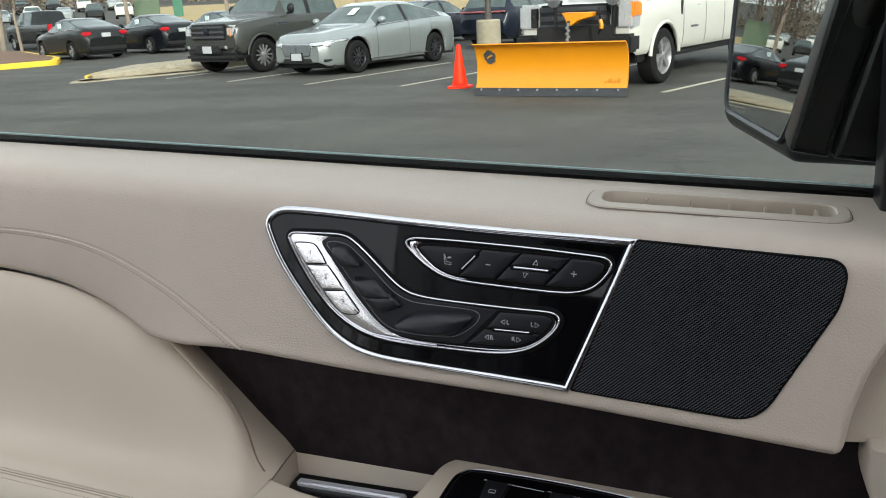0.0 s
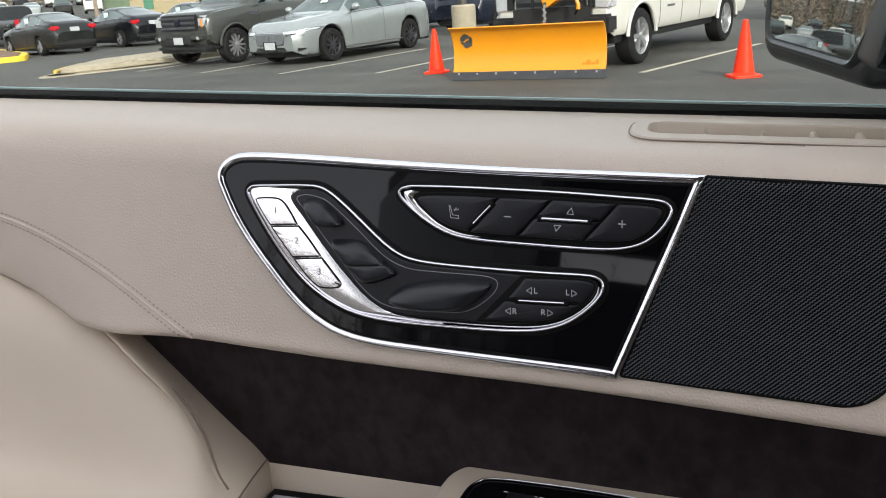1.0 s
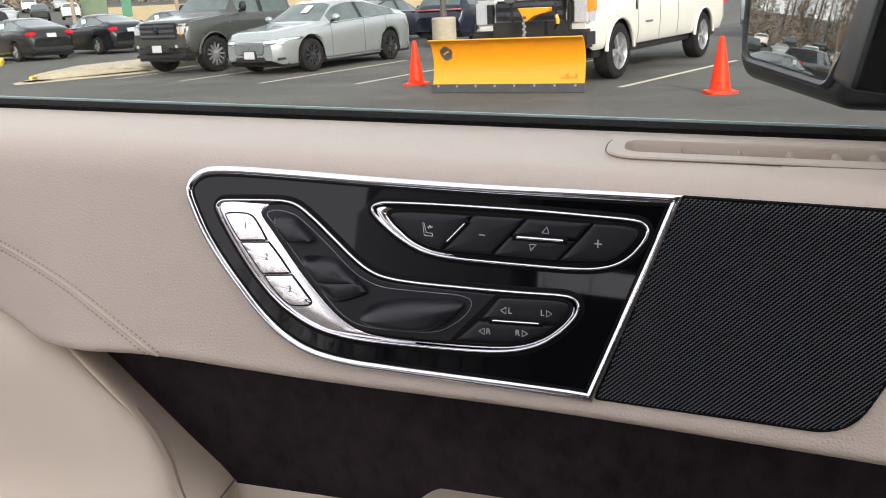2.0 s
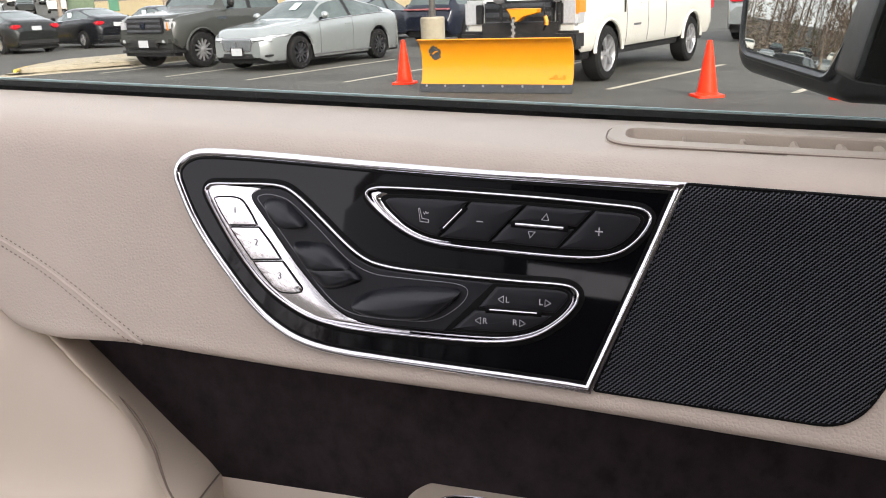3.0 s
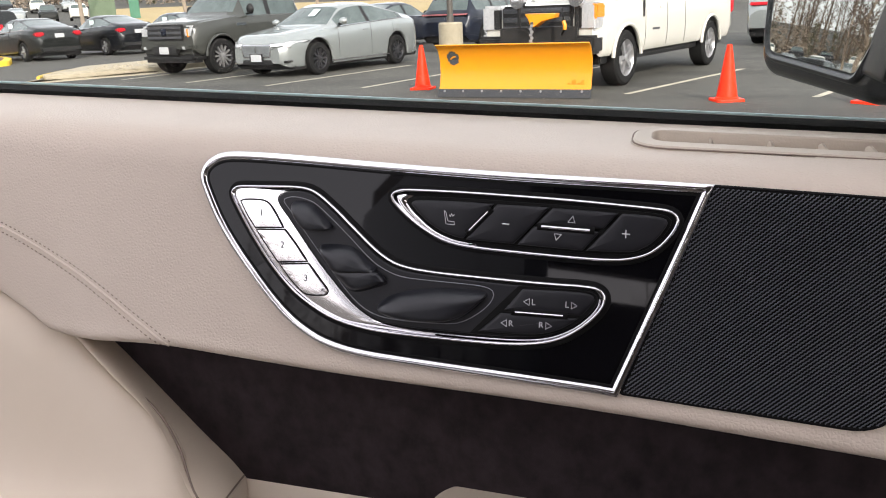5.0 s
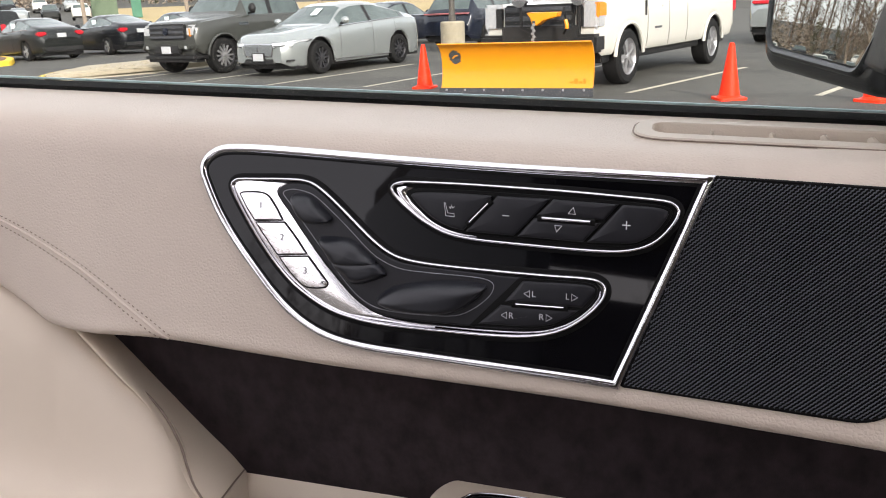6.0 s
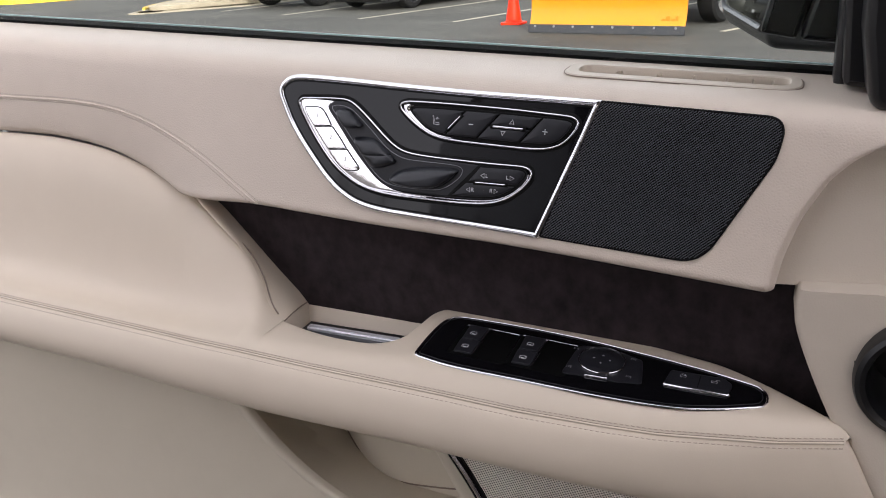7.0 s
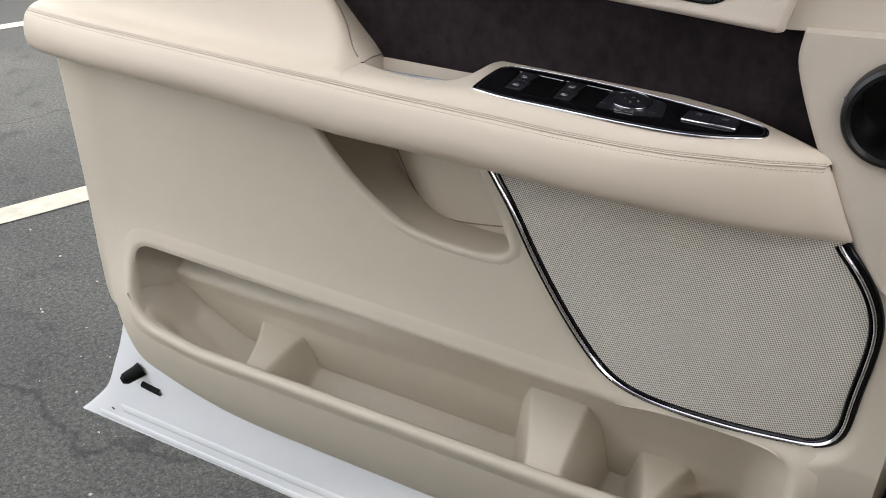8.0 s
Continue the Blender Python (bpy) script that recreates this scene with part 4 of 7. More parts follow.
# window and mirror switches
TOP = Plane((0, 0, 1.0675), (1, 0, -0.045), (0, 1, 0.08))
SWITCH = [tuple(p) for p in spline([(0.0100, -0.0522), (0.041, -0.0563), (0.10, -0.0558), (0.155, -0.0553), (0.206, -0.0510), (0.238, -0.0418), (0.2640, -0.0300)], 40)]
SWITCH += [tuple(p) for p in spline([(0.2685, -0.0270), (0.2714, -0.0200), (0.2702, -0.0100), (0.2640, -0.0036)], 10)]
SWITCH += [tuple(p) for p in spline([(0.2600, -0.0024), (0.226, 0.0050), (0.185, 0.0107), (0.133, 0.0166), (0.085, 0.0185), (0.037, 0.0174), (0.0200, 0.0155)], 36)]
SWITCH += [tuple(p) for p in spline([(0.0145, 0.0130), (0.0085, 0.0030), (0.0058, -0.0200), (0.0052, -0.0440), (0.0062, -0.0500)], 18)]
switches = part("switch_panel", plate(TOP, inset(SWITCH, 0.0010), -0.006, 0.0010, 0.0004), PIANO, door, "gloss black window switch panel")
part("chrome_border", bead(TOP, SWITCH, 0.0017, 0.0014, -0.0002), CHROME, switches)
part("panel_line", bead(TOP, inset(SWITCH, 0.0034), 0.0008, 0.0005, 0.0009), SATIN, switches)

# flat dull black plates give the shade of the switch recesses by colour
RECESSBLACK = material("recess_shade_black", (0.002, 0.002, 0.002), 0.6, spec=0.08)
for x in (0.033, 0.0820):
    part("recess_shade", plate(TOP, fillet([(x - 0.004, -0.0400, 0.003), (x + 0.045, -0.0420, 0.003), (x + 0.044, 0.004, 0.003), (x - 0.003, 0.0045, 0.003)], 4), 0, 0.0012, 0.0001), RECESSBLACK, switches)
    part("recess_edge", bead(TOP, [(x - 0.002, 0.0050), (x + 0.02, 0.0048), (x + 0.044, 0.0042)], 0.0006, 0.0004, 0.0010, closed=False), CHROME, switches)
    for y0, y1 in ((-0.0370, -0.0175), (-0.0165, 0.0040)):
        part("window_switch", plate(TOP, fillet([(x + 0.001, y0, 0.001), (x + 0.0165, y0 + 0.0002, 0.001), (x + 0.0175, y1, 0.001), (x + 0.0005, y1, 0.001)], 3), 0.0, 0.0026, 0.0006), SATIN, switches)
    for y0, y1 in ((-0.0365, -0.0180), (-0.0160, 0.0045)):
        part("chrome_bar", bead(TOP, [(x + 0.0178, y0), (x + 0.0186, (y0 + y1) / 2), (x + 0.0192, y1)], 0.0010, 0.0009, 0.0022, closed=False, k=4), CHROME, switches)
    for y in (-0.0280, -0.0080):
        marks("printed_symbol", [[(x + 0.0056, y - 0.0019), (x + 0.0056, y + 0.0014), (x + 0.0080, y + 0.0021), (x + 0.0104, y + 0.0014), (x + 0.0104, y - 0.0019), (x + 0.0056, y - 0.0019)],
                                 [(x + 0.0068, y - 0.0010), (x + 0.0094, y - 0.0010)], [(x + 0.0068, y - 0.0014), (x + 0.0094, y - 0.0014)]], 0.0027, 0.0005, switches, PRINT, TOP)
kx, ky = 0.1492, -0.0112
part("mirror_switch_base", plate(TOP, fillet([(0.1230, -0.0375, 0.004), (0.1350, -0.0355, 0.004), (0.1640, -0.0345, 0.004), (0.1835, -0.0305, 0.003), (0.1790, 0.0005, 0.005), (0.1500, 0.0095, 0.02), (0.1270, 0.0050, 0.008)], 5), 0, 0.0018, 0.0006), SATIN, switches)
kz = TOP(kx, ky).z
tilt = Matrix.Translation((kx, ky, kz)) @ pose(0, 0, 0, 4.6, 2.6, 0)
for nm, prof, mt in (("knob_ring", [(0.0186, 0.001), (0.0186, 0.0030), (0.0183, 0.0033), (0.0178, 0.0033), (0.0175, 0.0024)], CHROME), ("mirror_knob", [(0.0174, 0.001), (0.0172, 0.0028), (0.0162, 0.0034), (0.008, 0.0031), (0.0, 0.0030)], SATIN)):
    bm = lathe(prof, 40)
    bm.transform(tilt)
    part(nm, bm, mt, switches)
for dx, dy in ((0.0062, 0), (-0.0062, 0), (0, 0.0055), (0, -0.0055)):
    marks("printed_symbol", [[(kx + dx - 0.0008, ky + dy), (kx + dx + 0.0008, ky + dy)]], 0.0036, 0.0011, switches, PRINT, TOP)
part("chrome_bar", bead(TOP, [(0.1410, -0.0346), (0.149, -0.0340), (0.1578, -0.0334)], 0.0018, 0.0016, 0.0012, closed=False), CHROME, switches)
for x, y in ((0.1262, -0.0010), (0.1268, -0.0275), (0.1718, -0.0010), (0.1725, -0.0258)):
    marks("printed_symbol", [[(x - 0.0017, y - 0.0012), (x - 0.0017, y + 0.0014), (x + 0.0018, y + 0.0014), (x + 0.0018, y - 0.0012)], [(x - 0.0006, y), (x + 0.0009, y)]], 0.0019, 0.0004, switches, DARKPRINT, TOP)
LOCK = fillet([(0.1985, -0.0255, 0.003), (0.2440, -0.0242, 0.004), (0.2468, -0.0100, 0.006), (0.2400, -0.0040, 0.006), (0.2010, -0.0060, 0.004)], 5)
part("lock_switch", plate(TOP, LOCK, 0, 0.0030, 0.0012), SATIN, switches, "satin black lock switch with chrome edge")
part("chrome_bar", bead(TOP, [(0.1985, -0.0245), (0.1992, -0.0258), (0.222, -0.0256), (0.2436, -0.0246), (0.2448, -0.0230)], 0.0016, 0.0020, 0.0008, closed=False), CHROME, switches)
for sx, arc in ((0.2090, 0.0), (0.2315, 0.0022)):
    y = -0.0120
    marks("printed_symbol", [[(sx, y - 0.0012), (sx, y + 0.0010), (sx + 0.0042, y + 0.0010), (sx + 0.0042, y - 0.0012), (sx, y - 0.0012)], [(sx + 0.0010 + arc, y + 0.0010), (sx + 0.0010 + arc, y + 0.0026), (sx + 0.0032 + arc, y + 0.0026), (sx + 0.0032 + arc, y + 0.0010 + arc)]], 0.0031, 0.0004, switches, PRINT, TOP)
part("key_split", bead(TOP, [(0.2226, -0.0240), (0.2230, -0.0150), (0.2234, -0.0055)], 0.0007, 0.0002, 0.0029, closed=False), RUBBER, switches)

# ---- lower door card ----
BOTTOM = [(-0.600, 0.612), (-0.594, 0.600), (-0.580, 0.586), (-0.560, 0.574), (-0.532, 0.558), (-0.447, 0.518), (-0.386, 0.492), (-0.33, 0.484), (-0.2, 0.486), (0.44, 0.50)]


MAP_POCKET = fillet([(-0.530, 0.7590, 0.035), (0.10, 0.7480, 0.3), (0.360, 0.7500, 0.03), (0.362, 0.6500, 0.04), (0.15, 0.6400, 0.02), (-0.395, 0.6330, 0.05), (-0.520, 0.6500, 0.08)], 10)
BIN_CREASE = [(-0.166, 0.931), (-0.129, 0.898), (-0.092, 0.880), (-0.055, 0.874), (-0.020, 0.8765), (0.019, 0.8825)]
RIBS = (((-0.364, -0.288), (-0.331, -0.284), 0.634, 0.622), ((0.056, 0.146), (0.086, 0.141), 0.728, 0.630), ((0.203, 0.262), (0.220, 0.237), 0.634, 0.624))
BIN = runs([(-0.204, 0.9794), (-0.1768, 0.9517), (-0.1492, 0.9254), (-0.1213, 0.9046), (-0.0933, 0.8894), (-0.0654, 0.8799), (-0.0270, 0.8757), (0.0101, 0.8748), (0.0307, 0.8767), (0.0432, 0.8833), (0.0463, 0.8931), (0.0396, 0.9096), (0.0237, 0.9412), (0.0081, 0.9697)], [(0.0081, 0.9697), (-0.008, 1.03)], [(-0.008, 1.03), (-0.240, 1.03)], [(-0.240, 1.03), (-0.204, 0.9794)], step=0.006)
SPEAKER = [tuple(p) for p in spline([(0.013, 0.988), (0.022, 0.972), (0.044, 0.938), (0.073, 0.885), (0.105, 0.835), (0.141, 0.788), (0.168, 0.764), (0.201, 0.752), (0.243, 0.7485), (0.300, 0.7495), (0.353, 0.7555)], 60)]
SPEAKER += [tuple(p) for p in spline([(0.353, 0.7555), (0.374, 0.7595), (0.3875, 0.7690), (0.3945, 0.7830), (0.3955, 0.800)], 18)[1:]]
SPEAKER += [tuple(p) for p in spline([(0.3955, 0.800), (0.3955, 0.830), (0.3975, 0.870), (0.3965, 0.905), (0.387, 0.932), (0.372, 0.955), (0.357, 0.972), (0.350, 0.981)], 44)[1:]]
nx, nz = 250, 132
XX = np.repeat(np.linspace(-0.600, 0.43, nx)[:, None], nz, 1)
low = np.interp(XX[:, 0], [p[0] for p in BOTTOM], [p[1] for p in BOTTOM])
low = np.convolve(np.pad(low, 4, mode="edge"), np.ones(9) / 9, "valid")
top = np.array([under_at(x) for x in XX[:, 0]]) + 0.004
ZZ = low[:, None] + (top - low)[:, None] * np.linspace(0, 1, nz)[None]
zt = np.linspace(0.42, 1.10, 273)
profile = np.interp(zt, [0.47, 0.495, 0.54, 0.60, 0.638, 0.67, 0.75, 0.80, 0.90, 0.97, 1.03], [-0.040, -0.055, -0.074, -0.084, -0.086, -0.078, -0.050, -0.040, -0.036, -0.034, -0.020])
for _ in range(3):
    profile = np.convolve(np.pad(profile, 8, mode="edge"), np.ones(17) / 17, "valid")
base = np.interp(ZZ, zt, profile)
edge = np.clip((XX + 0.600) / 0.05, 0, 1)
base = base + (-0.046 - base) * (1 - ease((XX + 0.600) / 0.085))
base = base + 0.008 * (1 - ease(edge))
right = ease((XX - 0.36) / 0.05)
base = base * (1 - right) + right * np.maximum(base, -0.05)
base += 0.012 * np.exp(-((ZZ - low[:, None]) / 0.010) ** 2)
d, d2 = sdf(XX, ZZ, MAP_POCKET), sdf(XX, ZZ, BIN)
d3 = sdf(XX, ZZ, SPEAKER + [(0.345, 1.03), (-0.005, 1.03)])
base = base + (-0.034 - base) * ease((0.012 - d3) / 0.02) * ease((ZZ - 0.715) / 0.02)
XL = XX + np.interp(ZZ, [0.55, 0.57, 0.59, 0.61, 0.63, 0.65, 0.71, 0.80, 0.90, 1.0], [0.014, 0.005, -0.004, -0.0115, -0.0165, -0.019, -0.0175, -0.012, -0.009, -0.007]) * ease((-0.48 - XX) / 0.12)
grid = [[(XL[i, j], base[i, j], ZZ[i, j]) for j in range(nz)] for i in range(nx)]
grid.insert(0, [(p[0] - 0.004, p[1] + 0.010, p[2]) for p in grid[0]])
grid.insert(0, [(p[0] + 0.000, p[1] + 0.045, p[2]) for p in grid[0]])
card_bm = face_out(sheet(grid), (0, -1, 0))
gone = []
for f in card_bm.faces:
    c = f.calc_center_median()
    i, j = (c.x + 0.600) / 1.030 * (nx - 1), 0
    i0 = min(max(int(i), 0), nx - 1)
    j0 = min(max(int((c.z - low[i0]) / (top[i0] - low[i0]) * (nz - 1)), 0), nz - 1)
    if d[i0, j0] < 0.009 or d2[i0, j0] < 0.009:
        gone.append(f)
bmesh.ops.delete(card_bm, geom=gone, context="FACES")


def card_y(x, z):
    """The face of the card at a place."""
    i = min(max((x + 0.600) / 1.030 * (nx - 1), 0), nx - 1.001)
    i0, a = int(i), i - int(i)
    col = [np.interp(z, ZZ[k], base[k]) for k in (i0, i0 + 1)]
    return float(col[0] * (1 - a) + col[1] * a)


def pocket(outline, rings, sink_from, sink_over, plain_from=9.0, plain_over=0.02):
    """A moulded pocket: a rounded lip on the card, then walls that reach back and down; the lip fades out above a height."""
    rows = []
    for off, dy, y_abs, sink in rings:
        row = []
        for x, z in inset(outline, -off):
            flat = float(ease(np.array((z - plain_from) / plain_over)))
            if y_abs is None:
                y = card_y(x, z) + dy * (1 - flat) + (0.0006 if off > 0.02 else -0.0007 if off > 0 else 0.003) * flat
            else:
                y = max(y_abs, card_y(x, z) + 0.012)
            row.append((x, y, z - sink * float(ease(np.array((sink_from - z) / sink_over)))))
        rows.append(row)
    return rows


lower = part("lower_card", card_bm, PLASTIC, door, "moulded beige lower door card with pockets", sharp=80)
hem = [[(XL[i, 0], base[i, 0], ZZ[i, 0]), (XL[i, 0], base[i, 0] + 0.006, ZZ[i, 0] - 0.004), (XL[i, 0], base[i, 0] + 0.04, ZZ[i, 0] - 0.002)] for i in range(nx)]
part("card_hem", sheet(hem), PLASTIC, lower)
LIP = ((0.026, 0.0006, None, 0), (0.019, -0.0008, None, 0), (0.012, -0.0030, None, 0), (0.006, -0.0046, None, 0), (0.001, -0.0040, None, 0), (-0.0025, -0.0008, None, 0.001), (-0.0040, 0.005, None, 0.003), (-0.0040, 0.014, None, 0.010))
BIN_LIP = ((0.012, 0.0012, None, 0), (0.008, 0.0, None, 0), (0.005, -0.0010, None, 0), (0.002, -0.0012, None, 0), (0.0, -0.0006, None, 0), (-0.0018, 0.0016, None, 0.0005), (-0.0026, 0.006, None, 0.001), (-0.003, 0.014, None, 0.003))


def pocket_back(x, z):
    """The pocket's back wall, which runs on from the card above and leans away downwards."""
    deep = float(np.interp(z, [0.48, 0.60, 0.65, 0.70, 0.735, 0.752, 0.775], [0.024, 0.022, 0.014, -0.006, -0.026, -0.040, -0.046]))
    side = min((x + 0.532) / 0.025, (0.366 - x) / 0.05)
    front = card_y(min(max(x, -0.54), 0.37), max(z, 0.66)) + 0.004
    k = float(ease(np.array(side))) ** 0.6
    deep += (0.095 * (1 - smooth_step(-0.42, -0.02, x)) + 0.003) * smooth_step(0.68, 0.735, z)
    return max(front + (deep - front) * k, front)


map_bm = sheet(pocket(even(MAP_POCKET, 0.008, True).tolist(), LIP + ((-0.003, 0, -0.050, 0.035), (-0.002, 0, -0.035, 0.060), (-0.003, 0, -0.02, 0.078)), 0.70, 0.05, 0.705, 0.050)[:8], close_u=True)


def pocket_floor(x, y):
    """The moulded floor of the map pocket: rounded into its walls, with cross ribs that flare into the back."""
    z = 0.556 + 0.016 * math.log(1 + math.exp((-0.412 - x) / 0.020)) + 0.030 * float(ease(np.array((-0.475 - x) / 0.05)))
    wide = 0.0225 + 0.030 * smooth_step(-0.43, -0.52, x)
    z = z + (float(np.interp(x, [-0.525, -0.51, -0.48, -0.44, -0.395], [0.690, 0.662, 0.645, 0.637, 0.632])) - z) * float(ease(np.array((-0.0745 + wide - y) / wide))) + 0.022 * float(ease(np.array((y + 0.010) / 0.034)))
    t = min(max((0.018 - y) / 0.092, 0.0), 1.0)
    for back, front, zb, zf in RIBS:
        x0, x1 = back[0] + (front[0] - back[0]) * t, back[1] + (front[1] - back[1]) * t
        flank = 0.017 if x < (x0 + x1) / 2 else 0.025
        m, h = (x0 + x1) / 2, max(0.5 * (x1 - x0) - 0.5 * flank, 0.002) + 0.008 * (1 - t) ** 3
        top_ = zb + (zf - zb) * t ** 0.6 - 0.10 * max(0.0, x - m)
        b = float(ease(np.array((h + flank - abs(x - m)) / flank)))
        z = z + (max(top_, z) - z) * b
    return max(z, float(np.interp(x, [p[0] for p in BOTTOM], [p[1] for p in BOTTOM])) + 0.014)


ys_ = list(np.linspace(-0.0790, -0.050, 14)) + list(np.linspace(-0.047, 0.030, 34))
sheet([[(x, y, pocket_floor(x, y)) for y in ys_] for x in np.linspace(-0.523, 0.362, 300)], map_bm)
sheet([[(x, pocket_back(x, z), z) for z in np.linspace(max(0.50, float(np.interp(x, [p[0] for p in BOTTOM], [p[1] for p in BOTTOM])) + 0.010), 0.772, 48)] for x in np.linspace(-0.534, 0.366, 140)], map_bm)
part("map_pocket", face_out(map_bm, (0, -1, 0.3)), PLASTIC, lower, "deep moulded map pocket", sharp=75)
bin_rows = pocket(even(BIN, 0.006, True).tolist(), BIN_LIP + ((-0.002, 0, -0.010, 0.002), (0.001, 0, 0.015, 0.002), (0.002, 0, 0.0300, 0.002), (0.004, 0, 0.100, 0.002)), 0.93, 0.05)
for row, cut in zip(bin_rows[7:], (0.2, 0.6, 1.0, 1.15, 1.3)):      # the hollow runs on behind the card towards the rear
    row[:] = [(x - 0.030 * cut * smooth_step(-0.06, -0.16, x), y, z) for x, y, z in row]
bin_bm = sheet(bin_rows, close_u=True)


def bin_back(x):
    """The back of the hollow, which draws away towards the rear of the door."""
    return 0.0218 + 0.072 * (1 - smooth_step(-0.21, -0.06, x))


sheet([[(x, bin_back(x), z) for z in (0.84, 0.90, 0.96, 1.03)] for x in np.linspace(-0.30, 0.08, 60)], bin_bm)
sheet([[(x, y, under_at(x) + 0.006) for y in (-0.060, -0.02, 0.03, 0.085)] for x in np.linspace(-0.30, 0.08, 20)], bin_bm)     # closed above, under the armrest
part("bin_pocket", face_out(bin_bm, (0, -1, 0.2)), PLASTIC, lower, "shallow moulded grip pocket", sharp=75)
# thin brown line that draws the shade in the hollow's crease
line = [Vector((x, bin_back(x) - 0.0002, z)) for x, z in spline(BIN_CREASE, 30)]
part("crease_shade_line", tube(line, 0.0009, 6), SEAM_AND_CREASE, lower)

# loudspeaker in the lower card
FRONT = Plane((0, -0.036, 0), (1, 0, 0), (0, 0, 1))
RING = SPEAKER + [(0.345, 1.000), (0.006, 1.000)]


def rim_line(d):
    """A line inside the edge of the loudspeaker, rounded in its corners."""
    q = np.array(even(inset(RING, d)[1:len(SPEAKER) - 1], 0.004))
    soft_ = np.array([q[max(k - 4, 0):k + 5].mean(0) if 3 < k < len(q) - 4 else q[k] for k in range(len(q))])
    return soft_.tolist()



grille = part("speaker_grille", plate(FRONT, RING, -0.02, 0.002, 0.001), GRILLE_BEIGE, door, "beige perforated speaker grille with chrome edge")
# black beads either side of the chrome stand in for its dark reflections
part("dark_reflection_band", bead(FRONT, rim_line(0.0010), 0.0076, 0.0048, -0.001, closed=False, k=8), PIANO, grille, "gloss black band for the dark reflection in the chrome edge")
part("chrome_edge", bead(FRONT, rim_line(0.0044), 0.0046, 0.0056, 0.001, closed=False, k=6), CHROME, grille, "chrome edge")
part("dark_reflection_band", bead(FRONT, rim_line(0.0080), 0.0036, 0.0036, 0.001, closed=False, k=6), PIANO, grille)

# front end panel with the cup ring
FRONT_EDGE = spline([(0.283, 1.1435), (0.2820, 1.125), (0.2865, 1.108), (0.2980, 1.081), (0.3125, 1.052), (0.323, 1.0375), (0.336, 1.013), (0.351, 0.985), (0.374, 0.950), (0.404, 0.915), (0.408, 0.86), (0.403, 0.80), (0.400, 0.74), (0.398, 0.62), (0.398, 0.47)], 90)
rows = []
for x, z in even(FRONT_EDGE, 0.006):
    y = float(np.interp(z, [0.47, 0.7, 0.9, 1.0, 1.06, 1.144], [-0.045, -0.040, -0.036, -0.036, -0.029, -0.020]))
    w = 0.445 - x
    rows.append([(x - 0.001, y + 0.03, z), (x, y + 0.004, z), (x + 0.002, y + 0.001, z), (x + 0.006, y, z)] + [(x + 0.006 + (w - 0.012) * s, y + 0.022 * s, z) for s in np.linspace(0.06, 1.0, 17)] + [(0.443, y + 0.025, z), (0.445, y + 0.035, z), (0.445, y + 0.06, z)])
top_row = [[(p[0], p[1] + 0.02, p[2] + 0.001) for p in rows[0]]]
panel_bm = face_out(sheet(top_row + rows), (0, -1, 0))
gap = [Vector((x - 0.0006, float(np.interp(z, [0.97, 1.0, 1.06], [-0.036, -0.036, -0.029])) - 0.0012, z)) for x, z in even(FRONT_EDGE, 0.006) if 0.975 < z < 1.052]
part("panel_gap", tube(gap, 0.0013, 6), RUBBER, door)
CUP = (0.365, -0.026, 1.088)
bmesh.ops.delete(panel_bm, geom=[f for f in panel_bm.faces if math.hypot(f.calc_center_median().x - CUP[0], f.calc_center_median().z - CUP[2]) < 0.0385], context="FACES")
end_panel = part("end_panel", panel_bm, FINELEATHER, door, "grained beige leather end panel", sharp=50)
UP = spline([(0.255, 1.130), (0.262, 1.165), (0.270, 1.190), (0.285, 1.217), (0.300, 1.232), (0.320, 1.243), (0.36, 1.255), (0.43, 1.262)], 40)
rows = []
for i in range(24):
    z = 1.1415 + i / 23 * 0.122
    x0 = float(np.interp(z, UP[:, 1], UP[:, 0])) - 0.01
    y = slope_y(z) + 0.018
    rows.append([(x0 + (0.445 - x0) * s, y + 0.034 * s, z) for s in np.linspace(0, 1, 10)] + [(0.447, y + 0.05, z)])
rows.insert(0, [(p[0], p[1] + 0.03, p[2] + 0.002) for p in rows[0]])
part("upper_end_panel", face_out(sheet(rows), (0, -1, 0)), FINELEATHER, door)
cup = part("cup_ring", lathe([(0.0425, 0.030), (0.0428, 0.001), (0.0415, -0.0030), (0.0385, -0.0045), (0.0350, -0.003), (0.0325, 0.004), (0.0305, 0.032), (0.0290, 0.050), (0.0, 0.052)], 56, "y", CUP), BLACKPL, door, "black ring with deep round well")

# white steel door shell
SHELL = Plane((0, -0.042, 0), (1, 0, 0), (0, 0, 1))
LEFT = spline([(-0.764, 0.350), (-0.735, 0.376), (-0.678, 0.434), (-0.642, 0.498), (-0.616, 0.548), (-0.594, 0.600)], 24)
rows = []
for k, (x, z) in enumerate(LEFT):
    t = k / 23
    row = [(x + 0.002, -0.030, z), (x, -0.038, z), (x + 0.0015, -0.0412, z), (x + 0.005, -0.042, z)]
    row += [(x + 0.005 + (0.44 - x) * s, -0.042, z + 0.002 * s + (0.374 + 0.13 * t - z) * s) for s in np.linspace(0.03, 1, 16)]
    rows.append(row)
rows.insert(0, [(p[0] + 0.001, min(p[1] + 0.004, -0.030), p[2] - 0.003) for p in rows[0]])
rows.insert(0, [(p[0] + 0.002, -0.028, p[2] - 0.002) for p in rows[0]])
shell = part("door_shell", face_out(sheet(rows), (0, -1, 0)), WHITEPAINT, door, "glossy white painted door shell", sharp=50)
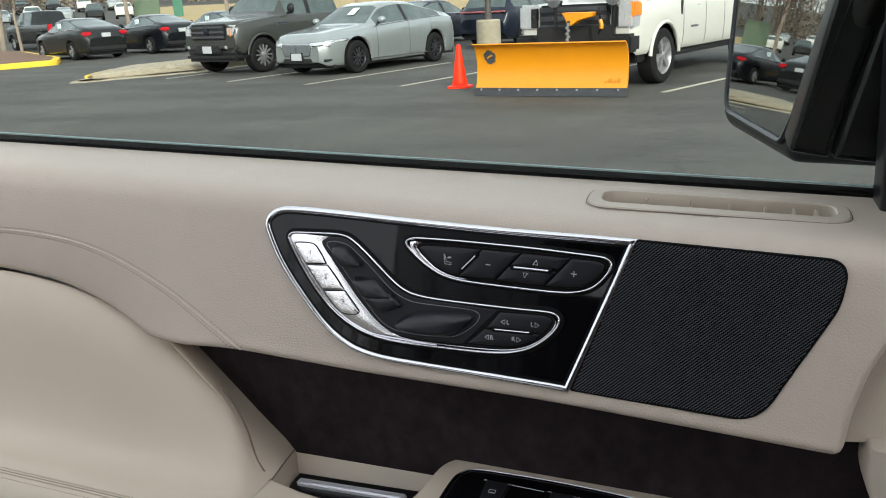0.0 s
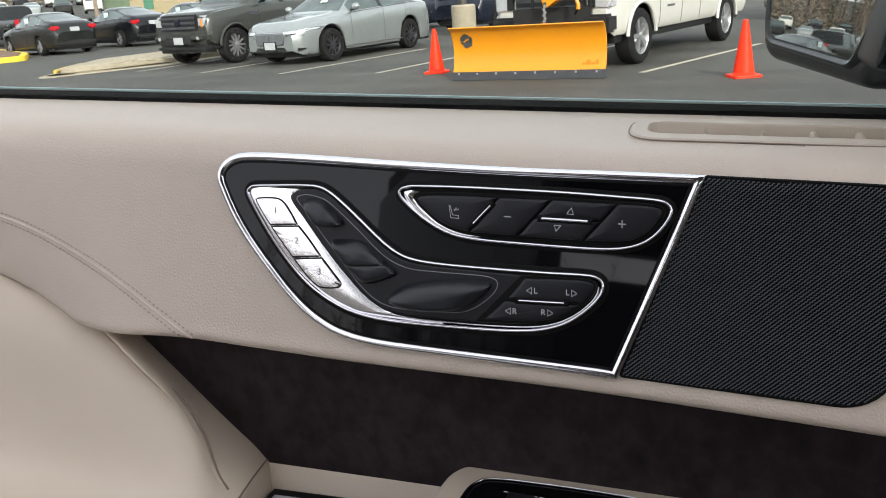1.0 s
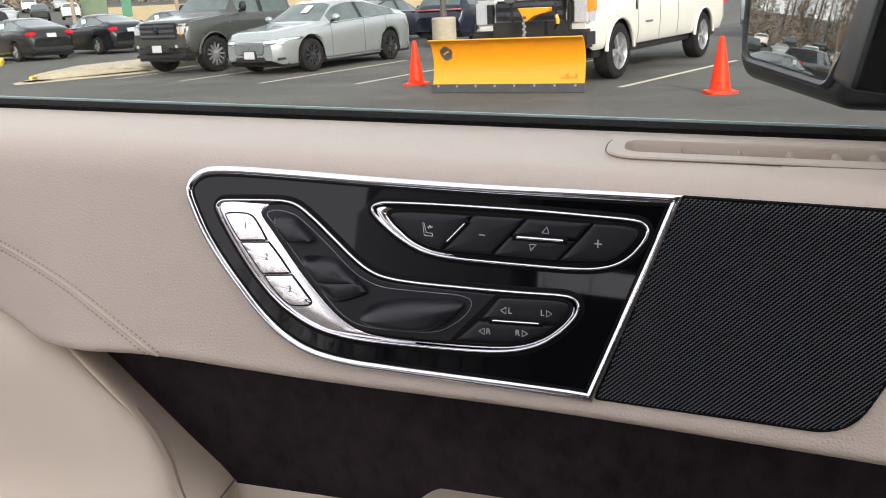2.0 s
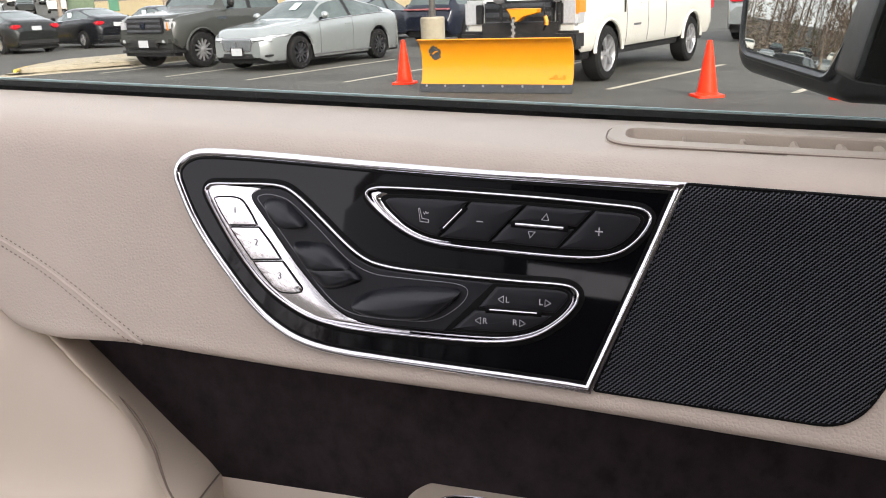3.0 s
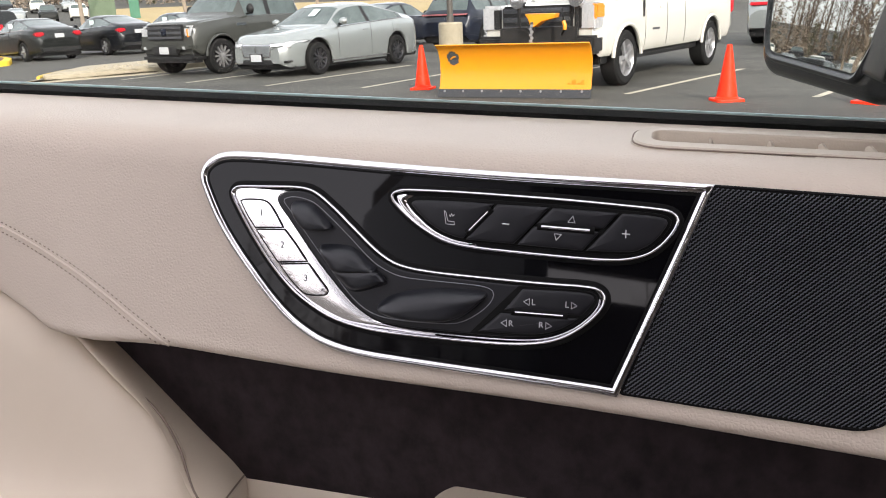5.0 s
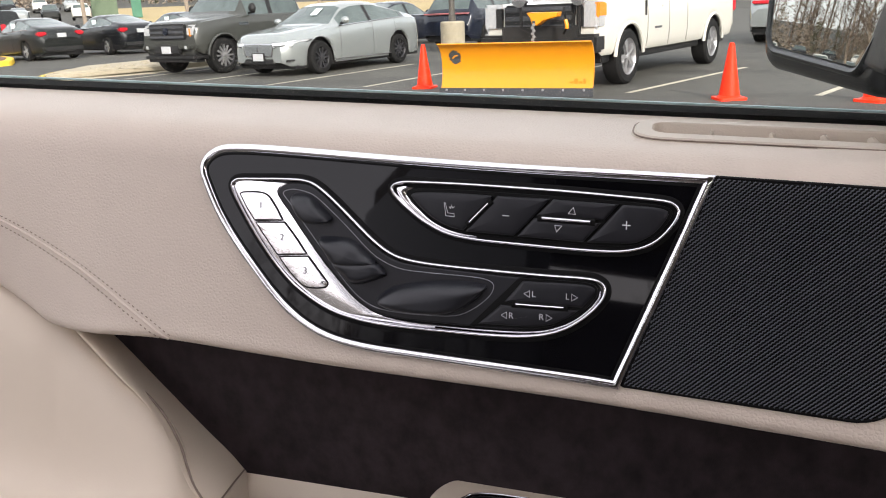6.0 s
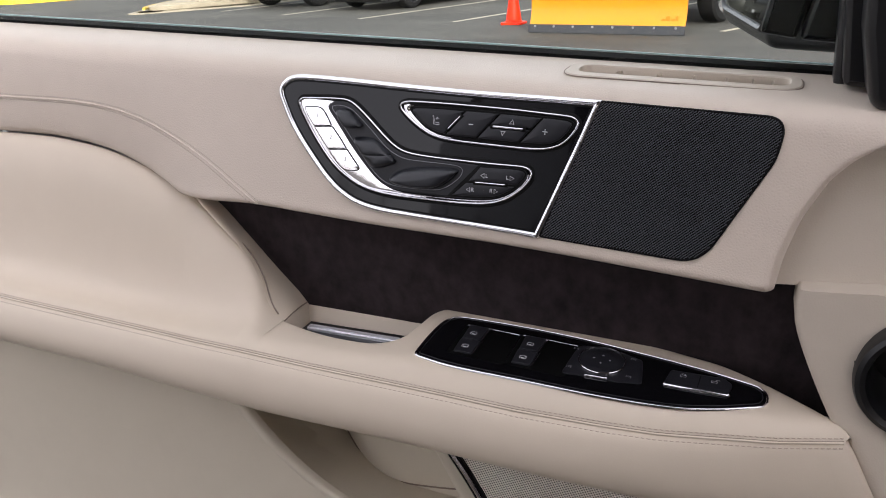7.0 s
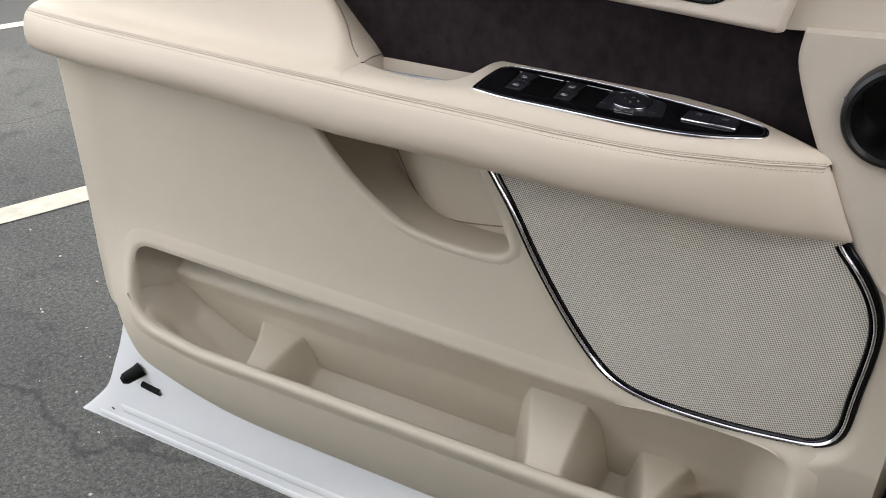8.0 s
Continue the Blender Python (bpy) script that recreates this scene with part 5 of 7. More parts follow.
for off, w in ((0.012, 0.014), (0.044, 0.018)):
    path = [(-0.735 + 1.9 * off, 0.352 + off), (-0.29, 0.356 + off), (0.42, 0.374 + off)]
    part("pressed_fold", bead(SHELL, even(path, 0.05), w, 0.0014, -0.0004, closed=False), WHITEPAINT, shell)
stop_bm = bmesh.new()
tube([(-0.579, -0.040, 0.505), (-0.584, -0.048, 0.501), (-0.594, -0.064, 0.495)], 0.0125, 18, stop_bm, r2=0.0100)
tube([(-0.594, -0.064, 0.495), (-0.5955, -0.0665, 0.494), (-0.597, -0.069, 0.493)], 0.0100, 18, stop_bm, r2=0.0055)
part("rubber_stop", stop_bm, RUBBER, shell, "black rubber bump stop")
FLANGE = Plane((-0.6755, -0.042, 0.3845), (1, 0, 0), (0, 0, 1))
part("paint_chip", plate(FLANGE, [(-0.0042, -0.0010), (-0.0012, -0.0016), (0.0002, -0.0040), (0.0014, -0.0012), (0.0044, 0.0002), (0.0016, 0.0012), (0.0008, 0.0036), (-0.0010, 0.0012), (-0.0034, 0.0022)], -0.0008, 0.0003, 0.0001), RUBBER, shell, "small dark chip in the white paint")
part("rubber_plug", bead(SHELL, [(-0.583, 0.4735), (-0.578, 0.4728), (-0.552, 0.4705), (-0.545, 0.4700)], 0.012, 0.006, 0.0, closed=False), RUBBER, shell, "black rubber plug")
part("drain_hole", lathe([(0.0, -0.001), (0.0035, -0.001), (0.0045, 0.002)], 14, "y", (-0.675, -0.0385, 0.388)), RUBBER, shell)
hinge_side = box((0.4452, -0.03, 0.40), (0.47, 0.07, 1.25), 0.004)
part("door_jamb", hinge_side, RUBBER, shell, "black rubber door edge")

# frame corner and outside mirror


def slice_of(profile, y0, y1, bevel=0.004):
    """An upright slice: an outline in x and z, from its front at y0 back to y1."""
    pl = Plane((0, y0, 0), (1, 0, 0), (0, 0, 1))
    return plate(pl, fillet(profile, 6), y0 - y1, 0.0, bevel, 3)


corner = part("frame_corner", slice_of([(0.2925, 1.256, 0.001), (0.345, 1.256, 0.001), (0.345, 1.80, 0.01), (0.270, 1.80, 0.01), (0.2905, 1.33, 0.02)], 0.090, 0.125), BLACKPL, door, "black window frame corner")
part("frame_cover", slice_of([(0.2975, 1.2680, 0.004), (0.345, 1.2640, 0.004), (0.345, 1.80, 0.01), (0.272, 1.80, 0.01), (0.2925, 1.33, 0.02)], 0.058, 0.091), BLACKPL, corner)
part("frame_cover", slice_of([(0.3125, 1.2605, 0.012), (0.400, 1.2570, 0.010), (0.400, 1.80, 0.01), (0.285, 1.80, 0.01), (0.3035, 1.31, 0.02)], 0.010, 0.0595, 0.006), BLACKPL, corner)
MG = Plane((0.240, 0.227, 1.293), (-0.318, 0.948, 0.0), (0.094, 0.034, 1))
MG.n = -MG.n if MG.n.x > 0 else MG.n
GLASS = fillet([(-0.004, -0.002, 0.012), (0.139, 0.006, 0.02), (0.165, 0.21, 0.03), (-0.140, 0.21, 0.02)], 6)
HOUSE = fillet([(-0.024, -0.020, 0.02), (0.158, -0.012, 0.03), (0.186, 0.228, 0.04), (-0.165, 0.228, 0.03)], 6)
mirror = part("wing_mirror", plate(MG, HOUSE, -0.10, 0.006, 0.012, 4), BLACKPL, door, "black outside mirror on the door")
part("mirror_glass", plate(MG, GLASS, 0.004, 0.0075, 0.0008), MIRROR, mirror, "outside mirror glass")
part("mirror_rim", bead(MG, inset(GLASS, -0.0035), 0.007, 0.005, 0.005), BLACKPL, mirror)
FOOT = Plane((0, 0.150, 0), (1, 0, 0), (0, 0, 1))
part("mirror_foot", plate(FOOT, fillet([(0.2354, 1.2935, 0.004), (0.2640, 1.2885, 0.003), (0.3850, 1.80, 0.003), (0.3400, 1.80, 0.003)], 3), -0.06, 0.0, 0.004), BLACKPL, mirror)
part("mirror_foot", plate(FOOT, fillet([(0.2665, 1.2880, 0.003), (0.312, 1.2835, 0.002), (0.316, 1.270, 0.002), (0.420, 1.270, 0.002), (0.420, 1.80, 0.002), (0.3875, 1.80, 0.002)], 3), -0.06, 0.0, 0.004), BLACKPL, mirror)

# outer skin of the door
skin = [[(x, y, z) for y, z in ((-0.020, 0.372), (0.030, 0.366), (0.085, 0.40), (0.105, 0.60), (0.110, 0.90), (0.105, 1.10), (0.118 + 0.055 * x + 0.016, sill_z(x) - 0.012))] for x in np.linspace(-0.60, 0.445, 12)]
part("outer_skin", face_out(sheet([spline(r, 24) for r in skin]), (0, 1, 0)), WHITEPAINT, shell)
tail = [[(-0.596, y, z) for y in (-0.03, 0.04, 0.10)] for z in np.linspace(0.60, 1.27, 8)]
part("rear_edge", face_out(sheet(tail), (-1, 0, 0)), WHITEPAINT, shell)


# ---- car park ----
def asphalt():
    """Worn asphalt: stone grain, pale chips, broad stains, oil spots and fine cracks."""
    m = material("worn_asphalt", (0.0222, 0.0216, 0.0190), 0.9, second=(0.099, 0.095, 0.082), scale=170, mix=0.42, bump=0.55, bump_scale=140, big=0.45)
    nt, n = m.node_tree, m.node_tree.nodes
    p = n["Principled BSDF"]
    co = n.new("ShaderNodeTexCoord").outputs["Object"]
    base = p.inputs["Base Color"].links[0].from_socket

    def scaled(value, lo, hi, a, b):
        r = n.new("ShaderNodeMapRange")
        r.inputs["From Min"].default_value, r.inputs["From Max"].default_value = lo, hi
        r.inputs["To Min"].default_value, r.inputs["To Max"].default_value = a, b
        nt.links.new(value, r.inputs["Value"])
        return r.outputs["Result"]

    def times(col, fac):
        v = n.new("ShaderNodeVectorMath")
        v.operation = "SCALE"
        nt.links.new(col, v.inputs[0])
        nt.links.new(fac, v.inputs["Scale"])
        return v.outputs["Vector"]

    def noise_of(scale, detail):
        t = n.new("ShaderNodeTexNoise")
        t.inputs["Scale"].default_value, t.inputs["Detail"].default_value = scale, detail
        nt.links.new(co, t.inputs["Vector"])
        return t

    base = times(base, scaled(noise_of(1.1, 5).outputs["Fac"], 0.35, 0.65, 0.86, 1.10))
    swathe = n.new("ShaderNodeMapping")
    swathe.inputs["Rotation"].default_value = (0, 0, 0.9)
    swathe.inputs["Scale"].default_value = (0.16, 0.9, 1)
    nt.links.new(co, swathe.inputs["Vector"])
    worn = noise_of(1.0, 4)
    nt.links.new(swathe.outputs["Vector"], worn.inputs["Vector"])
    base = times(base, scaled(worn.outputs["Fac"], 0.40, 0.56, 0.74, 1.06))
    base = times(base, scaled(noise_of(75, 3).outputs["Fac"], 0.32, 0.68, 0.62, 1.38))
    base = times(base, scaled(noise_of(6.5, 6).outputs["Fac"], 0.30, 0.42, 0.60, 1.0))
    base = times(base, scaled(noise_of(3.1, 2).outputs["Fac"], 0.22, 0.36, 0.72, 1.0))
    chips = n.new("ShaderNodeTexVoronoi")
    chips.inputs["Scale"].default_value = 70
    nt.links.new(co, chips.inputs["Vector"])
    base = times(base, scaled(chips.outputs["Distance"], 0.07, 0.16, 2.3, 1.0))
    wob = noise_of(1.6, 4)
    add = n.new("ShaderNodeVectorMath")
    nt.links.new(co, add.inputs[0])
    sc = n.new("ShaderNodeVectorMath")
    sc.operation = "SCALE"
    sc.inputs["Scale"].default_value = 0.9
    nt.links.new(wob.outputs["Color"], sc.inputs[0])
    nt.links.new(sc.outputs["Vector"], add.inputs[1])
    crack = n.new("ShaderNodeTexVoronoi")
    crack.feature = "DISTANCE_TO_EDGE"
    crack.inputs["Scale"].default_value = 0.42
    nt.links.new(add.outputs["Vector"], crack.inputs["Vector"])
    base = times(base, scaled(crack.outputs["Distance"], 0.0010, 0.0060, 0.55, 1.0))
    nt.links.new(base, p.inputs["Base Color"])
    return m


ASPHALT = asphalt()
LINEPAINT = material("worn_road_paint", (0.34, 0.305, 0.235), 0.8, second=(0.54, 0.495, 0.40), scale=14, mix=0.5, bump=0.4, bump_scale=150)
CONCRETE = material("pale_concrete", (0.24, 0.205, 0.145), 0.9, second=(0.38, 0.335, 0.25), scale=6, mix=0.6, bump=0.5, bump_scale=60)
YELLOWKERB = material("yellow_kerb_paint", (0.70, 0.44, 0.02), 0.7, second=(0.78, 0.55, 0.05), scale=5, mix=0.6, bump=0.3, bump_scale=60)
MULCH = material("brown_mulch", (0.10, 0.055, 0.035), 0.95, second=(0.20, 0.12, 0.08), scale=9, mix=0.6, bump=0.8, bump_scale=25)
DRYGRASS = material("dry_winter_grass", (0.28, 0.21, 0.10), 0.95, second=(0.40, 0.31, 0.16), scale=0.6, mix=0.6, bump=0.6, bump_scale=8)
BARK = material("grey_brown_bark", (0.16, 0.12, 0.09), 0.9, second=(0.30, 0.25, 0.20), scale=3, mix=0.6)
TWIGS = material("bare_brown_twigs", (0.085, 0.062, 0.046), 0.95, second=(0.14, 0.105, 0.08), scale=0.3, mix=0.6)
PINE = material("dull_green_conifer", (0.045, 0.050, 0.025), 0.9, second=(0.10, 0.085, 0.05), scale=0.8, mix=0.6)
PLOWYELLOW = material("yellow_plow_paint", (0.68, 0.256, 0.003), 0.35, second=(0.64, 0.241, 0.003), scale=3, mix=0.6, coat=0.2)
STEEL = material("dark_worn_steel", (0.030, 0.034, 0.042), 0.55, second=(0.06, 0.06, 0.065), scale=12, mix=0.5)
ORANGE = material("orange_cone_plastic", (0.90, 0.038, 0.006), 0.45, second=(0.82, 0.028, 0.005), scale=8, spec=0.2)
TYRE = material("tyre_rubber", (0.008, 0.008, 0.0085), 0.8, second=(0.014, 0.014, 0.014), scale=14, spec=0.15)
ALLOY = material("alloy_wheel_metal", (0.48, 0.48, 0.49), 0.28, 0.7, second=(0.34, 0.34, 0.35), scale=20)
DARKALLOY = material("dark_alloy_metal", (0.035, 0.035, 0.04), 0.35, 0.6, second=(0.06, 0.06, 0.065), scale=20)
# opaque windows; the paler patches in the colour stand for reflections
CARGLASS = material("car_window_with_reflections", (0.040, 0.055, 0.055), 0.04, second=(0.095, 0.120, 0.117), scale=2.5, mix=0.6, spec=0.5)
TAIL = material("red_lamp_lens", (0.45, 0.012, 0.02), 0.12, second=(0.55, 0.02, 0.03), scale=20, coat=0.5)
LAMP = material("clear_lamp_lens", (0.62, 0.63, 0.64), 0.12, 0.3, second=(0.38, 0.39, 0.41), scale=30, coat=0.5)
AMBER = material("amber_lamp_lens", (0.80, 0.22, 0.02), 0.2, coat=0.4)
CARBLACK = material("black_car_trim", (0.012, 0.012, 0.013), 0.5, second=(0.02, 0.02, 0.02), scale=20, spec=0.25)
NUMBER = material("white_plate", (0.48, 0.49, 0.50), 0.4, second=(0.38, 0.39, 0.41), scale=30)
STICKER = material("pale_window_sheet", (0.62, 0.72, 0.72), 0.5, second=(0.55, 0.66, 0.68), scale=30)


def paint(name, c):
    return material(name, c, 0.22, 0.1, second=tuple(min(1, v * 1.08) for v in c), scale=6, mix=0.6, coat=0.35, spec=0.3)


GREYPAINT = paint("grey_brown_car_paint", (0.043, 0.045, 0.041))
SILVER = material("silver_car_paint", (0.280, 0.302, 0.302), 0.22, 0.5, second=(0.312, 0.334, 0.333), scale=6, mix=0.6, coat=0.6)
WHITE = paint("white_truck_paint", (0.53, 0.52, 0.475))
GRAPHITE = paint("graphite_car_paint", (0.010, 0.0115, 0.011))
BLACKPAINT = paint("black_blue_car_paint", (0.005, 0.006, 0.008))
BLUEPAINT = paint("dark_blue_car_paint", (0.008, 0.011, 0.020))


def far_rise(x, y):
    """The land climbs gently beyond the car park."""
    s = -0.62 * x + 0.78 * y
    return 1.25 * float(ease(np.array((s - 46.5) / 13))) + 0.055 * max(0.0, s - 98)


rows = []
gx = list(np.linspace(-420, -150, 8)) + list(np.linspace(-144, -56, 34)) + list(np.linspace(-54, 20, 38)) + list(np.linspace(40, 420, 12))
gy = list(np.linspace(-320, -10, 12)) + list(np.linspace(-4, 80, 43)) + list(np.linspace(82.5, 150, 28)) + list(np.linspace(170, 520, 9))
for x in gx:
    rows.append([(x, y, far_rise(x, y)) for y in gy])
tagged(finish("ground", face_out(sheet(rows), (0, 0, 1)), ASPHALT), "worn dark grey asphalt of a car park", "ground", kind="structure")

LOT = Matrix(((0.954, 0.30, 0, -5.34), (-0.30, 0.954, 0, 13.07), (0, 0, 1, 0), (0, 0, 0, 1)))     # x across the bays, y into them


def stripe(a, b, w, name="bay_line"):
    """A painted line with slightly uneven edges."""
    a, b = Vector((*a, 0)), Vector((*b, 0))
    u = (b - a).normalized()
    s = Vector((-u.y, u.x, 0))
    n = max(8, int((b - a).length / 0.12))
    rows = []
    for i in range(n + 1):
        p = a + (b - a) * (i / n)
        e = [w / 2 * (1 + 0.10 * noise.noise(p * 7 + Vector((k * 9, 0, 0)))) for k in (0, 1)]
        rows.append([(p - s * e[0]).to_tuple()[:2] + (0.004,), (p + s * e[1]).to_tuple()[:2] + (0.004,)])
    return tagged(finish(name, face_out(sheet(rows), (0, 0, 1)), LINEPAINT), "worn white painted parking bay line", "road marking", "bay lines", "structure")


for a, b in (((-12.2, 15.6), (-10.9, 20.3)), ((-9.86, 14.57), (-8.5, 19.3)), ((-7.55, 13.68), (-6.12, 18.2)), ((-5.34, 13.07), (-3.95, 17.7)), ((-3.0, 12.4), (-1.5, 16.9)),
             ((-0.73, 11.66), (1.05, 15.5)), ((1.69, 11.08), (3.5, 15.2))):
    stripe(a, b, 0.105)
stripe((-1.5, 2.45), (-4.4, -4.2), 0.13)
stripe((-3.75, 4.2), (-6.8, -2.9), 0.12)


# ---- vehicles ----
SHAPES = {
    "sedan": dict(top=((0, .44), (.010, .54), (.04, .595), (.15, .64), (.25, .672), (.28, .685), (.41, .945), (.47, .985), (.55, 1.0), (.66, .980), (.84, .825), (.93, .765), (.972, .705), (.992, .62), (1, .48)),
                  belt=((0, .41), (.03, .51), (.12, .58), (.28, .645), (.80, .725), (.95, .70), (1, .47)),
                  wide=((0, .66), (.02, .80), (.06, .90), (.14, .96), (.28, 1), (.8, 1), (.90, .96), (.96, .88), (.99, .77), (1, .68)),
                  glass=(.29, .845), front_glass=(.285, .41), rear_glass=(.685, .855), pillars=(.565,), roof_w=.66, low=.145),
    "pickup": dict(top=((0, .46), (.004, .585), (.03, .615), (.18, .655), (.225, .67), (.315, .955), (.36, .99), (.45, 1.0), (.57, .99), (.605, .96), (.625, .67), (.64, .655), (.985, .655), (1, .50)),
                   belt=((0, .45), (.01, .56), (.05, .60), (.22, .645), (.60, .65), (.985, .645), (1, .48)),
                   wide=((0, .88), (.01, .94), (.04, .98), (.1, 1), (.97, 1), (1, .95)),
                   glass=(.245, .60), front_glass=(.23, .315), rear_glass=(.606, .62), pillars=(.425,), roof_w=.74, low=.24),
    "suv": dict(top=((0, .45), (.01, .56), (.04, .60), (.18, .64), (.24, .665), (.36, .94), (.42, .985), (.55, 1.0), (.80, .985), (.90, .95), (.965, .70), (.99, .66), (1, .45)),
                belt=((0, .42), (.03, .54), (.2, .625), (.90, .70), (.97, .66), (1, .42)),
                wide=((0, .74), (.02, .88), (.08, .96), (.2, 1), (.9, 1), (.97, .93), (1, .84)),
                glass=(.26, .90), front_glass=(.245, .36), rear_glass=(.905, .965), pillars=(.46, .68), roof_w=.70, low=.17)}


def vehicle(name, label, category, at, kind, L, W, H, axles, tyre_r, body_mat, rim_mat, spokes=7, group=""):
    """A car from a few lines: roof line, waist line and plan, with arches round the wheels; nose at +x, wheels on z = 0."""
    sh = SHAPES[kind]
    car = thing(name, label, category, at, group)
    xf = (axles[0] + axles[1]) / 2           # the middle of the wheelbase lies at x = 0

    def curve(key, s):
        c = sh[key]
        q = np.linspace(-0.1, 1.1, 601)
        v = np.interp(q, [p[0] for p in c], [p[1] for p in c])
        soft = np.exp(-(np.arange(-12, 13) * 0.002 / 0.010) ** 2)
        v = np.convolve(np.pad(v, 12, mode="edge"), soft / soft.sum(), "valid")
        return np.interp(s, q, v)

    arch = tyre_r * 1.22
    base = set(np.round(np.linspace(0, 1, 81), 4)) | {p[0] for p in sh["top"]}
    for a in axles:
        base |= {round((a + arch * math.cos(t)) / L, 4) for t in np.linspace(0, math.pi, 11)}
    ss = np.array(sorted(v for v in base if 0 <= v <= 1))
    ss = ss[np.r_[True, np.diff(ss) > 0.0035]]
    top, belt, wide = curve("top", ss) * H, curve("belt", ss) * H, curve("wide", ss) * W / 2
    low = np.full(len(ss), sh["low"] * H)
    low += 0.06 * H * np.clip((0.03 - ss) / 0.03, 0, 1) + 0.08 * H * np.clip((ss - 0.97) / 0.03, 0, 1)
    for a in axles:
        dx = np.abs(ss * L - a)
        low = np.maximum(low, np.where(dx < arch, tyre_r + np.sqrt(np.maximum(arch ** 2 - dx ** 2, 0)), 0))
    grid = []
    for i, s in enumerate(ss):
        x = xf - s * L
        w, zb, zt = wide[i], min(belt[i], top[i] - 0.015), top[i]
        cab = max(0.0, min(1.0, (zt - zb) / (0.25 * H)))
        wr = w * (0.86 + (sh["roof_w"] - 0.86) * cab)
        ze = zt - 0.012 - 0.05 * cab
        lo = min(low[i], zb - 0.03)
        zm = max(lo + 0.02, 0.62 * zb)
        zm2 = max(zm + 0.004, 0.86 * zb)
        row = [(w * 0.945, lo), (w * 0.972, lo + 0.12 * (zm - lo)), (w * 0.988, lo + 0.4 * (zm - lo)), (w * 0.998, lo + 0.75 * (zm - lo)), (w, zm), (w * 0.999, zm + 0.5 * (zm2 - zm)), (w * 0.992, zm2), (w * 0.976, zm2 + 0.65 * (zb - zm2)), (w * 0.945, zb), (w * 0.925, zb + 0.012 * cab + 0.0015)]
        row += [(wr + 0.025 * cab, max(ze - 0.03 * cab, zb + 0.004)), (wr - 0.015 * cab, max(ze + 0.012 * cab, zb + 0.006)), (wr * 0.72, zt - 0.004), (0.0, zt + 0.004)]
        full = [(x, y, z) for y, z in row] + [(x, -y, z) for y, z in row[-2::-1]]
        grid.append(full)
    n = len(grid[0])
    glass = {}

    def kind_of(i, j):
        s = (ss[i] + ss[i + 1]) / 2
        k = j if j < 13 else 25 - j
        a, b = sh["glass"]
        if k == 9 and a + 0.045 < s < b - 0.005 and all(abs(s - p) > 0.012 for p in sh["pillars"]) and top[i] - belt[i] > 0.10 * H:
            bay = sum(s > p for p in sh["pillars"])
            return ("side_window", bay, j < 13)
        if k == 9 and any(abs(s - p) <= 0.012 for p in sh["pillars"]) and top[i] - belt[i] > 0.10 * H:
            return ("door_pillar", 0, j < 13)
        for key, nm in (("front_glass", "windscreen"), ("rear_glass", "rear_window")):
            if k >= 11 and sh[key][0] + 0.004 < s < sh[key][1] - 0.004:
                return (nm, 0, 0)
        return None

    body, windows = bmesh.new(), {}
    vs = [[body.verts.new(p) for p in r] for r in grid]
    for i in range(len(grid) - 1):
        for j in range(n - 1):
            g = kind_of(i, j)
            if g:
                windows.setdefault(g, []).append((i, j))
            else:
                body.faces.new((vs[i][j], vs[i][j + 1], vs[i + 1][j + 1], vs[i + 1][j]))
    body.faces.new(vs[0])
    body.faces.new(vs[-1][::-1])
    bmesh.ops.recalc_face_normals(body, faces=body.faces)
    shell = part("body", body, body_mat, car, sharp=52)
    for g, cells in windows.items():
        bm = bmesh.new()
        seen = {}
        for i, j in cells:
            f = []
            for a, b in ((i, j), (i, j + 1), (i + 1, j + 1), (i + 1, j)):
                if (a, b) not in seen:
                    p = Vector(grid[a][b])
                    c = Vector((p.x, 0, H * 0.6))
                    seen[(a, b)] = bm.verts.new(p + (c - p).normalized() * 0.006)
                f.append(seen[(a, b)])
            bm.faces.new(f)
        bmesh.ops.recalc_face_normals(bm, faces=bm.faces)
        part(g[0], bm, CARBLACK if g[0] == "door_pillar" else CARGLASS, car)
    lo = sh["low"] * H
    part("underbody", box((xf - L * 0.96, -W * 0.43, lo * 0.75), (xf - L * 0.05, W * 0.43, lo + 0.28), 0.02), CARBLACK, car)
    # shut lines and handles
    for s in [sh["glass"][0] + 0.03] + list(sh["pillars"]) + ([sh["glass"][1] - 0.04] if kind != "sedan" else [0.735]):
        i = int(np.argmin(np.abs(ss - s)))
        for j0, j1, sg in ((1, 9, 1), (n - 10, n - 2, -1)):
            pts = [Vector(grid[i][j]) + Vector((0, 0.0015 * sg, 0)) for j in range(j0, j1 + 1)]
            part("shut_line", tube(pts, 0.004, 4), CARBLACK, car)
    for s in [p - 0.035 for p in sh["pillars"]] + ([sh["glass"][1] - 0.07] if kind != "pickup" else [0.565]):
        i = int(np.argmin(np.abs(ss - s)))
        for sg in (1, -1):
            p = Vector(grid[i][6])
            b = box((p.x - 0.10, sg * (p.y + 0.004) - 0.012, p.z - 0.012), (p.x + 0.10, sg * (p.y + 0.004) + 0.012, p.z + 0.014), 0.008)
            part("door_handle", b, body_mat, car)
    if kind == "sedan":                     # bright strip under the side windows
        ids = [i for i in range(len(ss)) if sh["glass"][0] + 0.03 < ss[i] < sh["glass"][1]]
        for sg in (1, -1):
            part("window_strip", tube([Vector((grid[i][8][0], sg * (grid[i][8][1] + 0.002), grid[i][8][2] + 0.004)) for i in ids], 0.010, 5), CHROME, car)
    # door mirrors
    i = int(np.argmin(np.abs(ss - (sh["glass"][0] + 0.06))))
    for sg in (1, -1):
        p = Vector(grid[i][9])
        hh = 0.15 if kind == "sedan" else 0.24
        lump = bmesh.new()
